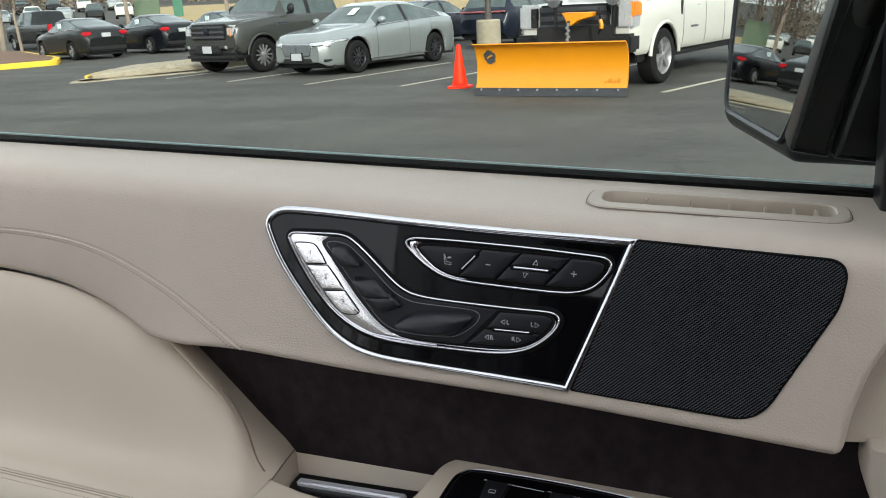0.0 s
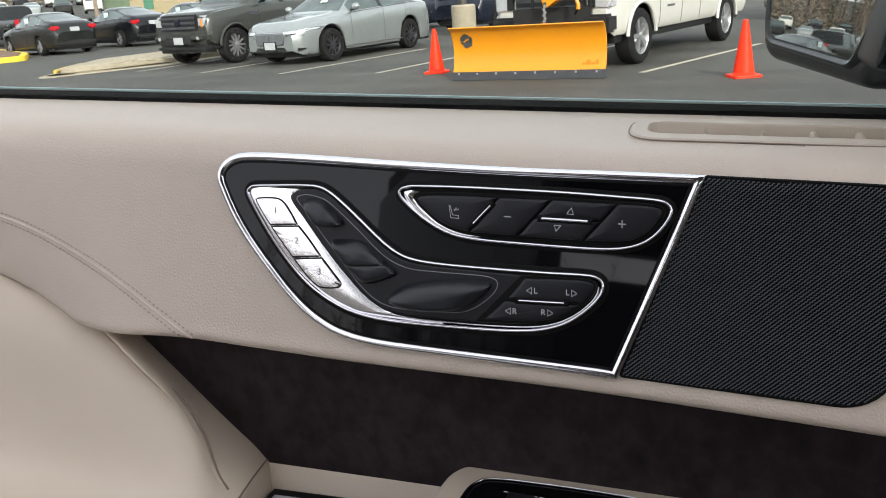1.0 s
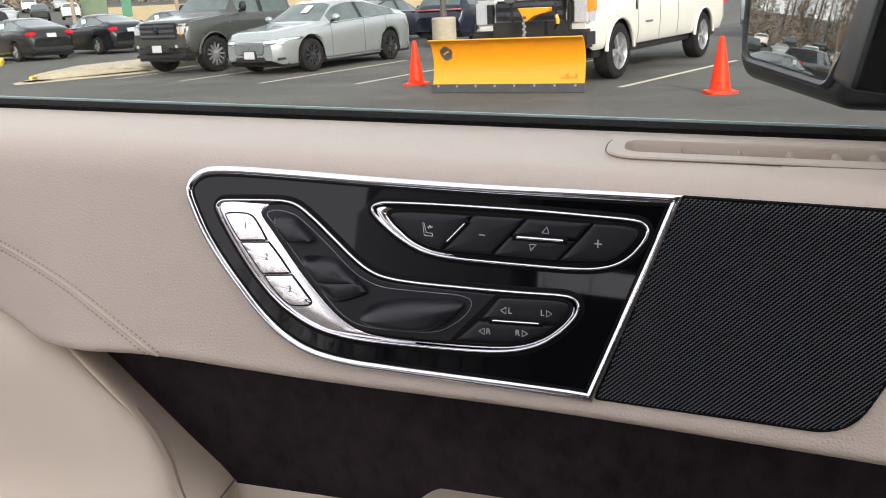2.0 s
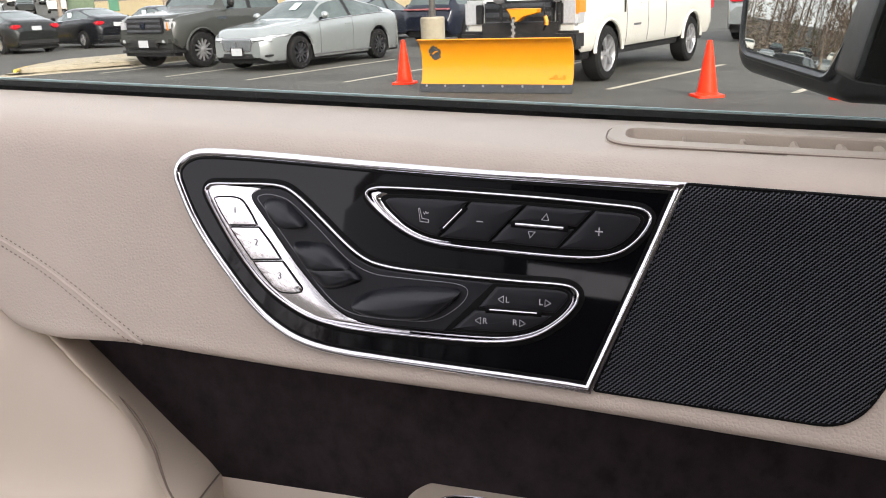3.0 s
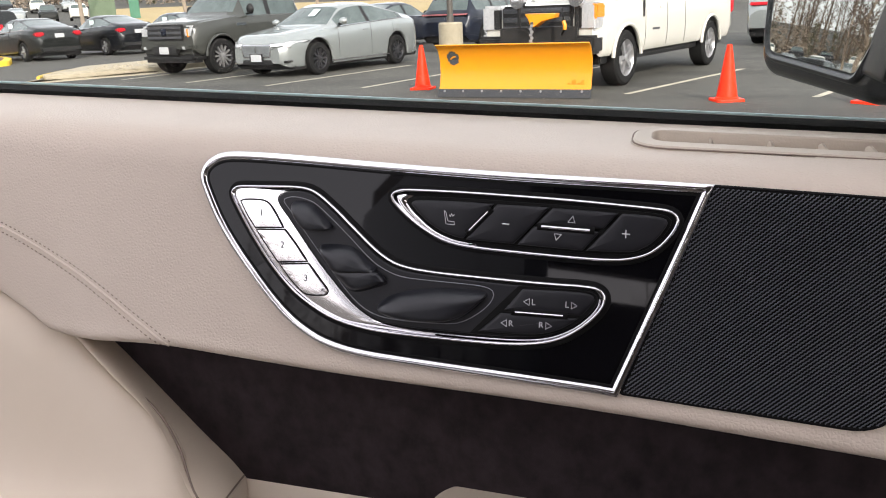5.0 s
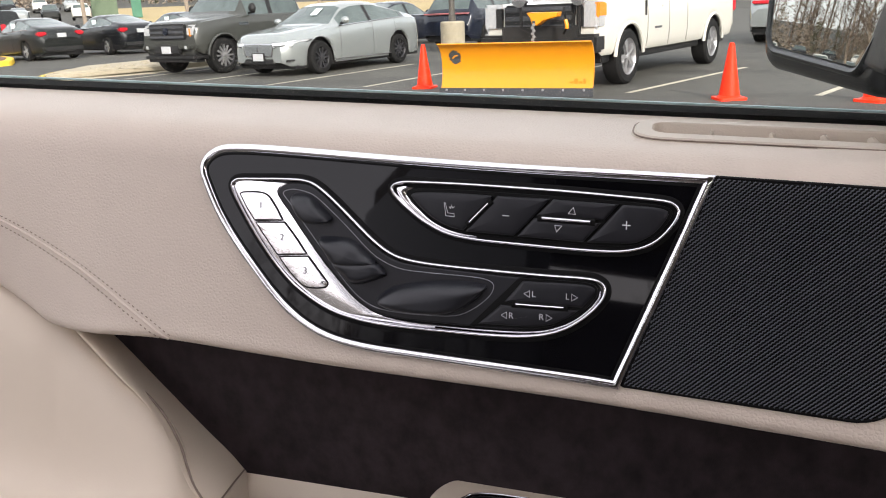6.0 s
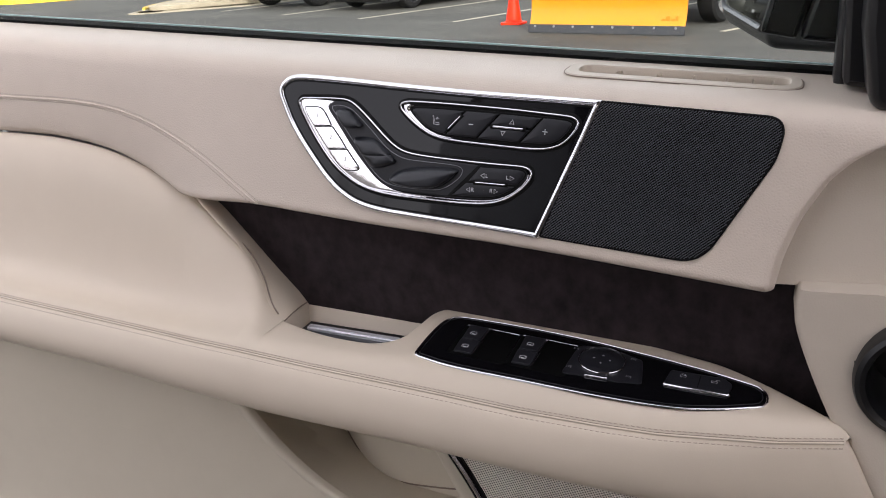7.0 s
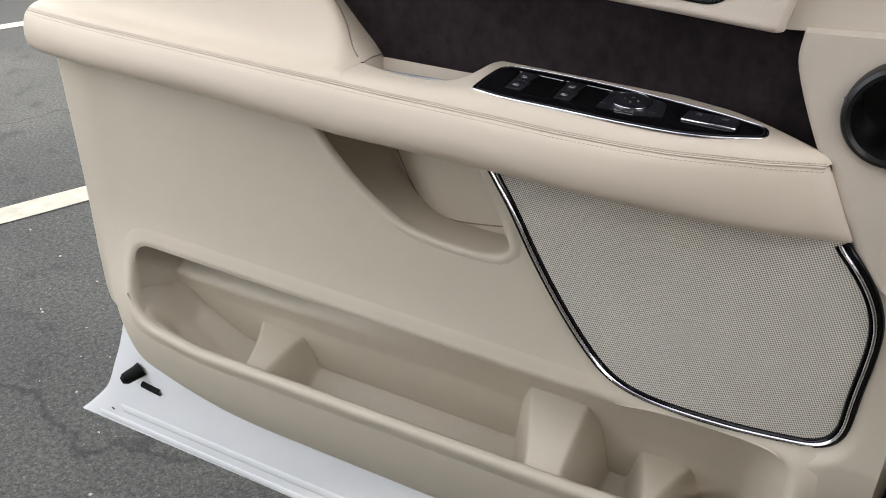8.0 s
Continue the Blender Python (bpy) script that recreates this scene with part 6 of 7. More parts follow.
        bmesh.ops.create_uvsphere(lump, u_segments=14, v_segments=9, radius=1.0)
        for v in lump.verts:
            v.co = Vector((p.x + v.co.x * (0.10 if v.co.x > 0 else 0.03), sg * (p.y + 0.13) + v.co.y * 0.105, p.z + 0.03 + hh / 2 + v.co.z * hh * 0.5))
        mir = part("door_mirror", lump, body_mat if kind == "sedan" else CARBLACK, car)
        part("mirror_arm", box((p.x - 0.02, sg * (p.y + 0.03) - 0.05, p.z + 0.02), (p.x + 0.04, sg * (p.y + 0.03) + 0.05, p.z + 0.06), 0.012), CARBLACK, mir)
    if kind == "pickup":                    # rolled lips round the wheel openings
        for a in axles:
            for sg in (1, -1):
                lip_ = [Vector((xf - a + arch * 0.99 * math.cos(t), sg * (W / 2 - 0.006), tyre_r + arch * 0.99 * math.sin(t))) for t in np.linspace(0.06, math.pi - 0.06, 20)]
                part("arch_lip", tube(lip_, 0.030, 7), body_mat, car)
    # wheels
    tw = 0.11 if kind == "sedan" else 0.14
    tprof = [(tyre_r * .66, -tw), (tyre_r * .90, -tw), (tyre_r * .98, -tw * .8), (tyre_r, -tw * .4), (tyre_r, tw * .4), (tyre_r * .98, tw * .8), (tyre_r * .90, tw), (tyre_r * .66, tw), (tyre_r * .62, tw * .5), (tyre_r * .60, -tw * .5)]
    for a in axles:
        for sg in (1, -1):
            c = (xf - a, sg * (W / 2 - tw - 0.015), tyre_r)
            wheel = part("wheel", lathe(tprof, 36, "y", c), TYRE, car)
            o = c[1] + sg * tw * 0.55
            rim = lathe([(tyre_r * .665, tw * .98), (tyre_r * .64, tw * .9), (tyre_r * .60, tw * .45), (tyre_r * .58, tw * .1), (0.001, tw * .05)], 36, "y", c) if sg > 0 else \
                lathe([(tyre_r * .665, -tw * .98), (tyre_r * .64, -tw * .9), (tyre_r * .60, -tw * .45), (tyre_r * .58, -tw * .1), (0.001, -tw * .05)], 36, "y", c)
            part("rim", rim, DARKALLOY if spokes else rim_mat, wheel)
            bm = bmesh.new()
            for q in range(max(spokes, 5)):
                t = 2 * math.pi * q / max(spokes, 5)
                u = Vector((math.cos(t), 0, math.sin(t)))
                v = Vector((-math.sin(t), 0, math.cos(t)))
                cc = Vector(c)
                w0, w1 = 0.022, 0.045 if spokes < 8 else 0.017
                f = [cc + u * (tyre_r * .10) + v * w0, cc + u * (tyre_r * .10) - v * w0, cc + u * (tyre_r * .63) - v * w1, cc + u * (tyre_r * .63) + v * w1]
                y0, y1 = sg * tw * 0.55, sg * tw * 0.85
                lowr = [bm.verts.new(p + Vector((0, y0, 0))) for p in f]
                high = [bm.verts.new(p + Vector((0, y1, 0)) + (cc - p) * 0.04) for p in f]
                bm.faces.new(high)
                for k in range(4):
                    bm.faces.new((lowr[k], lowr[(k + 1) % 4], high[(k + 1) % 4], high[k]))
            bmesh.ops.recalc_face_normals(bm, faces=bm.faces)
            part("spokes", bm, rim_mat, wheel)
            part("hub", lathe([(tyre_r * .14, sg * tw * .5), (tyre_r * .14, sg * tw * .88), (tyre_r * .10, sg * tw * .95), (0.001, sg * tw * .95)], 16, "y", c), rim_mat, wheel)
    return car, xf, grid, ss


def slab(car, name, lo, hi, mat, bevel=0.01, label=""):
    return part(name, box(lo, hi, bevel), mat, car, label)


def facing(px, py, ux, uy):
    """A pose at (px, py) whose x points along (ux, uy)."""
    return pose(px, py, far_rise(px, py), 0, 0, math.degrees(math.atan2(uy, ux)))


def lens(car, name, pts, x, mat, thick=0.02, label=""):
    """A lamp or grille on the nose or tail: an outline in y and z."""
    pl = Plane((x, 0, 0), (0, 1, 0), (0, 0, 1))
    return part(name, plate(pl, fillet(pts, 4), -0.08, thick, 0.012), mat, car, label)


def fitted(car, name, shape, side, out, mat, label="", parent=None):
    """A lens that lies on the curved nose of a car: an outline in y and z laid over the body from the front."""
    shell = next(c for c in car.children if c.name.startswith("body"))
    tree = BVHTree.FromPolygons([v.co for v in shell.data.vertices], [p.vertices for p in shell.data.polygons])
    rings = []
    mid = np.mean(shape, 0)
    for k in (1.0, 1.0, 0.97, 0.8, 0.6, 0.4, 0.2, 0.02):
        ring_ = []
        for y, z in shape:
            y, z = mid[0] + (y - mid[0]) * k, mid[1] + (z - mid[1]) * k
            at = tree.ray_cast(Vector((9, side * y, z)), Vector((-1, 0, 0)))[0]
            x = at.x if at else tree.find_nearest(Vector((2.2, side * y, z)))[0].x
            ring_.append((x + (-0.02 if not rings else out if k < 1 else out * 0.4), side * y, z))
        rings.append(ring_)
    return part(name, face_out(sheet(rings, close_u=True), (1, 0, 0)), mat, parent or car, label)


# grey pickup
f150, xf, grid_, ss_ = vehicle("pickup_truck", "dark grey pickup truck parked in a marked bay", "pickup truck", facing(-10.64, 18.85, -0.30, -0.954), "pickup", 5.60, 2.03, 1.96, (0.76, 4.44), 0.405, GREYPAINT, ALLOY, 12)
slab(f150, "bumper", (xf - 0.30, -0.95, 0.50), (xf + 0.10, 0.95, 0.80), GREYPAINT, 0.11)
slab(f150, "bumper_centre", (xf + 0.02, -0.46, 0.49), (xf + 0.108, 0.46, 0.70), CARBLACK, 0.03)
slab(f150, "lower_bumper", (xf - 0.35, -0.92, 0.30), (xf + 0.05, 0.92, 0.52), CARBLACK, 0.08)
grille_ = slab(f150, "grille", (xf - 0.06, -0.62, 0.80), (xf + 0.045, 0.62, 1.15), CARBLACK, 0.03, "black barred grille")
for z in (0.86, 0.97, 1.08):
    part("grille_bar", box((xf + 0.03, -0.60, z - 0.028), (xf + 0.065, 0.60, z + 0.028), 0.012), STEEL, grille_)
part("badge", lathe([(0.001, 0.085), (0.085, 0.080), (0.09, 0.05)], 24, "x", (xf, 0, 0.985)), BLUEPAINT, grille_)
for sg in (1, -1):
    lamp = slab(f150, "headlight", (xf - 0.34, sg * 0.76 - 0.15, 0.84), (xf + 0.012, sg * 0.76 + 0.165, 1.12), LAMP, 0.06, "clear headlight")
    if sg > 0:
        part("indicator", box((xf - 0.06, 0.735, 0.87), (xf + 0.022, 0.805, 1.06), 0.015), AMBER, lamp)
    slab(f150, "fog_lamp", (xf + 0.06, sg * 0.68 - 0.05, 0.60), (xf + 0.106, sg * 0.68 + 0.05, 0.68), LAMP, 0.01)
slab(f150, "number_plate", (xf + 0.10, -0.16, 0.50), (xf + 0.12, 0.16, 0.66), NUMBER, 0.004)
slab(f150, "fender_badge", (xf - 1.55, 1.005, 1.06), (xf - 1.25, 1.018, 1.12), CHROME, 0.004)

# silver saloon
mkz, xf, grid_, ss_ = vehicle("silver_car", "clean silver saloon car parked in a marked bay", "car", facing(-7.93, 17.64, -0.28, -0.96), "sedan", 4.92, 1.87, 1.48, (0.95, 3.80), 0.345, SILVER, DARKALLOY, 10)
lens(mkz, "grille", [(-0.42, 0.66, 0.05), (-0.36, 0.44, 0.05), (0.36, 0.44, 0.05), (0.42, 0.66, 0.05)], xf - 0.01, material("grille_mesh_metal", (0.30, 0.32, 0.33), 0.35, 0.7, second=(0.16, 0.17, 0.18), scale=90, mix=0.3), 0.03, "fine silver mesh grille")
lens(mkz, "lower_intake", [(-0.40, 0.38, 0.03), (-0.46, 0.27, 0.03), (0.46, 0.27, 0.03), (0.40, 0.38, 0.03)], xf - 0.01, CARBLACK, 0.02)
part("badge", box((xf + 0.02, -0.02, 0.53), (xf + 0.035, 0.02, 0.62), 0.004), CHROME, mkz)
for sg in (1, -1):
    LAMPSHAPE = fillet([(0.40, 0.705, 0.02), (0.43, 0.600, 0.03), (0.78, 0.615, 0.03), (0.905, 0.735, 0.02), (0.80, 0.745, 0.03)], 4)
    fitted(mkz, "lamp_surround", inset(LAMPSHAPE, -0.012), sg, 0.004, CARBLACK)
    lamp = fitted(mkz, "headlight", LAMPSHAPE, sg, 0.010, LAMP, "clear swept-back headlight")
    fitted(mkz, "lamp_unit", fillet([(0.44, 0.640, 0.01), (0.46, 0.618, 0.01), (0.72, 0.632, 0.01), (0.70, 0.655, 0.01)], 3), sg, 0.015, CARBLACK, parent=lamp)
    lens(mkz, "side_intake", [(sg * 0.55, 0.36, 0.015), (sg * 0.62, 0.29, 0.015), (sg * 0.80, 0.32, 0.015), (sg * 0.80, 0.36, 0.015)], xf - 0.17, CARBLACK, 0.10)
    lens(mkz, "chrome_blade", [(sg * 0.50, 0.40, 0.01), (sg * 0.58, 0.28, 0.01), (sg * 0.64, 0.28, 0.01), (sg * 0.57, 0.40, 0.01)], xf - 0.10, CHROME, 0.07)
    slab(mkz, "sill_strip", (xf - 3.45, sg * 0.90 - 0.02, 0.26), (xf - 1.35, sg * 0.90 + 0.02, 0.285), CHROME, 0.006)
lens(mkz, "grille_frame", [(-0.45, 0.685, 0.06), (-0.385, 0.415, 0.06), (0.385, 0.415, 0.06), (0.45, 0.685, 0.06)], xf - 0.018, CHROME, 0.03, "bright grille frame")
slab(mkz, "plate_holder", (xf + 0.0, -0.19, 0.315), (xf + 0.028, 0.19, 0.505), CARBLACK, 0.006)
slab(mkz, "number_plate", (xf + 0.01, -0.15, 0.34), (xf + 0.035, 0.15, 0.49), NUMBER, 0.004)
sheet_rows = [[(xf - 1.40 - 0.64 * q, y, 1.015 + 0.385 * q + 0.03) for q in (0.42, 0.60, 0.80)] for y in (0.02, 0.12, 0.22)]
part("window_sheet", face_out(sheet(sheet_rows), (1, 0, 1)), STICKER, mkz, "pale paper sheet")

# white work truck with its snow plow
fsd, xf, grid_, ss_ = vehicle("white_truck", "white work truck fitted for a snow plow", "pickup truck", facing(-1.12, 15.04, -0.342, -0.94), "pickup", 6.05, 2.06, 2.06, (1.0, 4.80), 0.425, WHITE, ALLOY, 0)
slab(fsd, "bumper", (xf - 0.2, -1.0, 0.55), (xf + 0.14, 1.0, 0.82), CARBLACK, 0.04)
grille_ = slab(fsd, "grille", (xf - 0.06, -0.60, 0.86), (xf + 0.05, 0.60, 1.26), CARBLACK, 0.03, "black slatted grille")
for z in (0.93, 1.06, 1.19):
    part("grille_bar", box((xf + 0.03, -0.58, z - 0.035), (xf + 0.07, 0.58, z + 0.035), 0.015), STEEL, grille_)
for sg in (1, -1):
    lamp = slab(fsd, "headlight", (xf - 0.25, sg * 0.80 - 0.19, 0.88), (xf + 0.03, sg * 0.80 + 0.19, 1.28), LAMP, 0.04, "large clear headlight")
    if sg > 0:
        part("indicator", box((xf - 0.24, 0.90, 1.05), (xf + 0.020, 1.0, 1.26), 0.02), AMBER, lamp)
    part("lamp_louvre", box((xf - 0.02, sg * 0.70 - 0.06, 0.92), (xf + 0.040, sg * 0.70 + 0.06, 1.22), 0.01), CARBLACK, lamp)
    slab(fsd, "step_rail", (xf - 4.1, sg * 0.86 - 0.05, 0.40), (xf - 1.6, sg * 0.86 + 0.05, 0.46), CARBLACK, 0.02)
    slab(fsd, "wing_vent", (xf - 1.62, sg * 1.028 - 0.006, 1.02), (xf - 1.56, sg * 1.028 + 0.006, 1.30), CARBLACK, 0.004)
    slab(fsd, "door_badge", (xf - 2.25, sg * 1.03 - 0.005, 0.80), (xf - 1.95, sg * 1.03 + 0.005, 0.835), STEEL, 0.002)
part("tail_lamp", box((xf - 6.04, 0.90, 0.95), (xf - 5.92, 1.035, 1.33), 0.02), TAIL, fsd)

plow = thing("snow_plow", "bright yellow snow plow blade with black cutting edge", "snow plow", pose(-2.33, 11.33, 0, 0, 0, -8.7))
rows = []
for i in range(25):
    x = -1.16 + i * 2.32 / 24
    rows.append([(x, y, z) for y, z in spline([(0.02, 0.10), (0.075, 0.22), (0.10, 0.38), (0.085, 0.55), (0.03, 0.68), (-0.05, 0.755), (-0.075, 0.758), (-0.05, 0.77), (0.05, 0.70), (0.12, 0.55), (0.13, 0.38), (0.10, 0.20), (0.04, 0.10)], 40)])
bm = sheet(rows)
for r in (rows[0], rows[-1]):
    bm.faces.new([bm.verts.new(p) for p in r])
bmesh.ops.recalc_face_normals(bm, faces=bm.faces)
part("blade", bm, PLOWYELLOW, plow, "curved yellow blade")
part("cutting_edge", box((-1.17, -0.012, 0.004), (1.17, 0.035, 0.125), 0.006), STEEL, plow, "dark steel cutting edge")
for i in range(8):
    part("bolt", lathe([(0.001, -0.028), (0.016, -0.026), (0.018, -0.010)], 8, "y", (-1.05 + i * 0.30, 0, 0.10)), ALLOY, plow)
for x in (-0.7, -0.25, 0.25, 0.7):
    part("rib", box((x - 0.02, 0.10, 0.12), (x + 0.02, 0.26, 0.66), 0.01), PLOWYELLOW, plow)
emblem_rnd = random.Random(3)
emblem = [(-0.93 + q_r * math.cos(q * math.pi / 20), 0.57 + q_r * math.sin(q * math.pi / 20)) for q, q_r in ((q, emblem_rnd.uniform(0.082, 0.112)) for q in range(40))]


def blade_y(z):
    return float(np.interp(z, [0.10, 0.22, 0.38, 0.55, 0.68], [0.02, 0.075, 0.10, 0.085, 0.03]))


bm = bmesh.new()
bm.faces.new([bm.verts.new((x, blade_y(z) - 0.004, z)) for x, z in emblem])
emb = part("emblem", face_out(bm, (0, -1, 0)), STEEL, plow, "round black emblem", smooth=False)
part("emblem_stroke", tube([(-0.975, blade_y(0.56) - 0.008, 0.55), (-0.93, blade_y(0.58) - 0.008, 0.585), (-0.885, blade_y(0.59) - 0.008, 0.592)], 0.012, 6), PLOWYELLOW, emb)
bm = bmesh.new()
for k, (x, w) in enumerate(((0.82, 0.05), (0.885, 0.06), (0.96, 0.05), (1.02, 0.04))):
    box((x, blade_y(0.2) - 0.006, 0.185), (x + w, blade_y(0.2) - 0.001, 0.215 + 0.04 * (k % 2)), 0, bm)
part("maker_mark", bm, material("orange_mark", (0.55, 0.20, 0.005), 0.5), plow, smooth=False)
# lift frame of the plow, at the truck's nose
part("lift_frame", box((-0.45, 0.75, 0.35), (0.75, 0.90, 0.95), 0.02), CARBLACK, plow, "black steel lift frame")
arm_out = [(0.05, 1.155, 0.01), (0.52, 1.150, 0.015), (0.51, 1.085, 0.02), (0.31, 1.040, 0.04), (0.20, 0.965, 0.015), (0.145, 0.970, 0.015), (0.11, 1.075, 0.03)]
part("lift_arm", plate(Plane((0, 0.45, 0), (1, 0, 0), (0, 0, 1)), fillet(arm_out, 5), -0.22, 0.0, 0.012, 3), PLOWYELLOW, plow, "yellow lift arm")
part("lift_pin", lathe([(0.001, 0.43), (0.022, 0.432), (0.024, 0.46)], 12, "y", (0.17, 0, 1.02)), STEEL, plow)
part("push_beam", box((-0.25, 0.20, 0.20), (0.25, 0.90, 0.40), 0.03), CARBLACK, plow)
for k in range(12):
    part("chain_link", box((0.135 + 0.02 * (k % 2), 0.40, 0.50 + k * 0.042), (0.185 + 0.02 * (k % 2), 0.43, 0.545 + k * 0.042), 0.012), ALLOY, plow)
part("hose", tube(spline([(0.55, 0.7, 1.20), (0.62, 0.5, 1.10), (0.66, 0.45, 0.95), (0.60, 0.5, 0.85)], 14), 0.016, 6), RUBBER, plow)
part("hose_sleeve", tube([(0.64, 0.46, 1.04), (0.665, 0.45, 0.98), (0.66, 0.455, 0.92)], 0.028, 8), PLOWYELLOW, plow)
for sg in (-0.16, 0.74):
    part("work_lamp", lathe([(0.001, -0.08), (0.11, -0.07), (0.125, 0.0), (0.07, 0.09), (0.001, 0.10)], 20, "y", (sg, 0.80, 1.335)), CHROME, plow, "chrome work lamp")
    part("lamp_post", box((sg - 0.02, 0.80, 0.90), (sg + 0.02, 0.84, 1.25), 0.006), CARBLACK, plow)

# cones
cone = thing("traffic_cone", "bright orange plastic traffic cone on the asphalt", "traffic cone", pose(-4.12, 12.74, 0), "traffic cones")
part("base", plate(Plane((0, 0, 0), (1, 0, 0), (0, 1, 0)), fillet([(-0.18, -0.18, 0.05), (0.18, -0.18, 0.05), (0.18, 0.18, 0.05), (-0.18, 0.18, 0.05)], 4), 0.0, 0.035, 0.008, floor=True), ORANGE, cone)
part("body", lathe([(0.150, 0.033), (0.142, 0.05), (0.130, 0.06), (0.040, 0.66), (0.030, 0.705), (0.022, 0.71), (0.0, 0.70)], 28), ORANGE, cone)
copy_thing(cone, pose(0.60, 10.79, 0, 0, 0, 20))
copy_thing(cone, pose(2.23, 10.47, 0, 0, 0, 50))

# saloons seen from behind
def parked_saloon(name, label, at, mat, rim, sheetside=True, L=4.6, W=1.83, H=1.47):
    car, x0, g_, s_ = vehicle(name, label, "car", at, "sedan", L, W, H, (0.9, 3.55), 0.325, mat, rim, 5)
    xb = x0 - L
    for sg in (1, -1):
        part("tail_lamp", box((xb + 0.03, sg * 0.66 - 0.17, 0.84), (xb + 0.30, sg * 0.66 + 0.15, 0.98), 0.04), TAIL, car, "red tail lamp")
    part("number_plate", box((xb - 0.012, -0.16, 0.78), (xb + 0.05, 0.16, 0.92), 0.004), NUMBER, car)
    part("rear_bumper", box((xb - 0.02, -0.72, 0.28), (xb + 0.25, 0.72, 0.52), 0.06), CARBLACK if rim is ALLOY else mat, car)
    if sheetside:
        part("window_sheet", box((x0 - 2.66, W * 0.40, 1.08), (x0 - 2.40, W * 0.425, 1.30)), STICKER, car, "pale paper sheet")
    return car


parked_saloon("graphite_car", "graphite saloon car parked with its tail out", facing(-23.3, 25.2, -0.91, 0.41), GRAPHITE, ALLOY)
parked_saloon("black_car", "black saloon car parked with its tail out", facing(-22.0, 27.9, -0.91, 0.41), BLACKPAINT, ALLOY)
parked_saloon("dark_blue_car", "dark blue saloon car parked in the row", facing(-20.6, 30.6, -0.91, 0.41), BLUEPAINT, ALLOY)
dk, x0, g_, s_ = vehicle("dark_pickup", "dark grey pickup truck parked behind young trees", "pickup truck", facing(-33.0, 33.6, -0.91, 0.41), "pickup", 5.7, 2.0, 1.95, (0.95, 4.5), 0.40, GRAPHITE, ALLOY, 6)
part("tail_lamp", box((x0 - 5.72, 0.80, 0.95), (x0 - 5.6, 1.0, 1.28), 0.02), TAIL, dk)
parked_saloon("navy_car", "navy blue saloon car parked in the far row", facing(-9.9, 27.6, 0.30, 0.954), BLUEPAINT, ALLOY, False)
sv, x0, g_, s_ = vehicle("dark_estate", "dark blue hatchback car parked in the far row", "car", facing(-6.3, 26.2, 0.30, 0.954), "suv", 4.6, 1.88, 1.62, (0.9, 3.6), 0.36, BLUEPAINT, ALLOY, 6)
part("tail_strip", box((x0 - 4.62, -0.80, 1.00), (x0 - 4.45, 0.80, 1.045), 0.02), material("pale_red_lens", (0.38, 0.10, 0.11), 0.15, second=(0.5, 0.2, 0.2), scale=9, coat=0.5), sv, "pale red light strip")
sv2, x0, g_, s_ = vehicle("silver_estate", "silver estate car parked beyond the truck", "car", facing(3.0, 24.3, 0.30, 0.954), "suv", 4.7, 1.9, 1.72, (0.9, 3.6), 0.36, SILVER, ALLOY, 6)
part("tail_strip", box((x0 - 4.72, -0.80, 0.98), (x0 - 4.55, 0.80, 1.06), 0.02), TAIL, sv2, "red light strip")

# lamp post on its concrete foot
post = thing("lamp_post", "lamp post on a round concrete foot", "lamp post", pose(-6.35, 22.4, 0))
part("foot", lathe([(0.34, 0.0), (0.34, 0.80), (0.31, 0.84), (0.0, 0.84)], 28), CONCRETE, post)
part("pole", lathe([(0.10, 0.84), (0.10, 1.0), (0.085, 1.02), (0.07, 7.5), (0.0, 7.5)], 16), material("bronze_pole", (0.05, 0.045, 0.04), 0.5, second=(0.08, 0.07, 0.06), scale=10), post)
post2 = thing("concrete_bollard", "pale round concrete bollard", "bollard", pose(2.75, 20.6, 0))
part("body", lathe([(0.22, 0.0), (0.22, 0.92), (0.19, 0.96), (0.0, 0.97)], 24), CONCRETE, post2)


def island(name, label, pts, kerb, fill, h=0.15, w=0.18):
    """A kerbed bed: a kerb ring with a sunk filling."""
    o = fillet(pts, 6)
    pl = Plane((0, 0, 0), (1, 0, 0), (0, 1, 0))
    bed = tagged(finish(name, plate(pl, o, 0.0, h, 0.03), kerb), label, "kerb", kind="structure")
    inner_bm = plate(pl, inset(o, w), h - 0.02, h + 0.03, 0.05)
    f = finish("bed_filling", inner_bm, fill)
    f.parent = bed
    return bed


island("kerb_island", "pale concrete kerb island with broken yellow paint", [(-14.2, 15.0, 0.5), (-12.55, 17.6, 0.3), (-11.6, 21.5, 0.6), (-14.0, 21.8, 0.6), (-15.3, 17.9, 0.8)], CONCRETE, CONCRETE)
island("kerb_apron", "flat pale concrete apron round the island", [(-14.35, 14.6, 0.4), (-12.3, 17.3, 0.3), (-11.4, 21.6, 0.6), (-14.2, 22.0, 0.6), (-15.7, 17.8, 0.8)], CONCRETE, CONCRETE, 0.02, 0.3)
nose = tube([Vector((-14.10, 15.16, 0.118)), Vector((-14.42, 15.75, 0.118)), Vector((-14.68, 16.35, 0.118)), Vector((-14.98, 17.10, 0.118))], 0.040, 8)
kp = finish("kerb_paint", nose, material("faded_kerb_paint", (0.62, 0.42, 0.06), 0.8, second=(0.34, 0.28, 0.16), scale=3, mix=0.2, bump=0.3, bump_scale=60))
tagged(kp, "worn yellow paint on the kerb", "kerb", kind="structure")
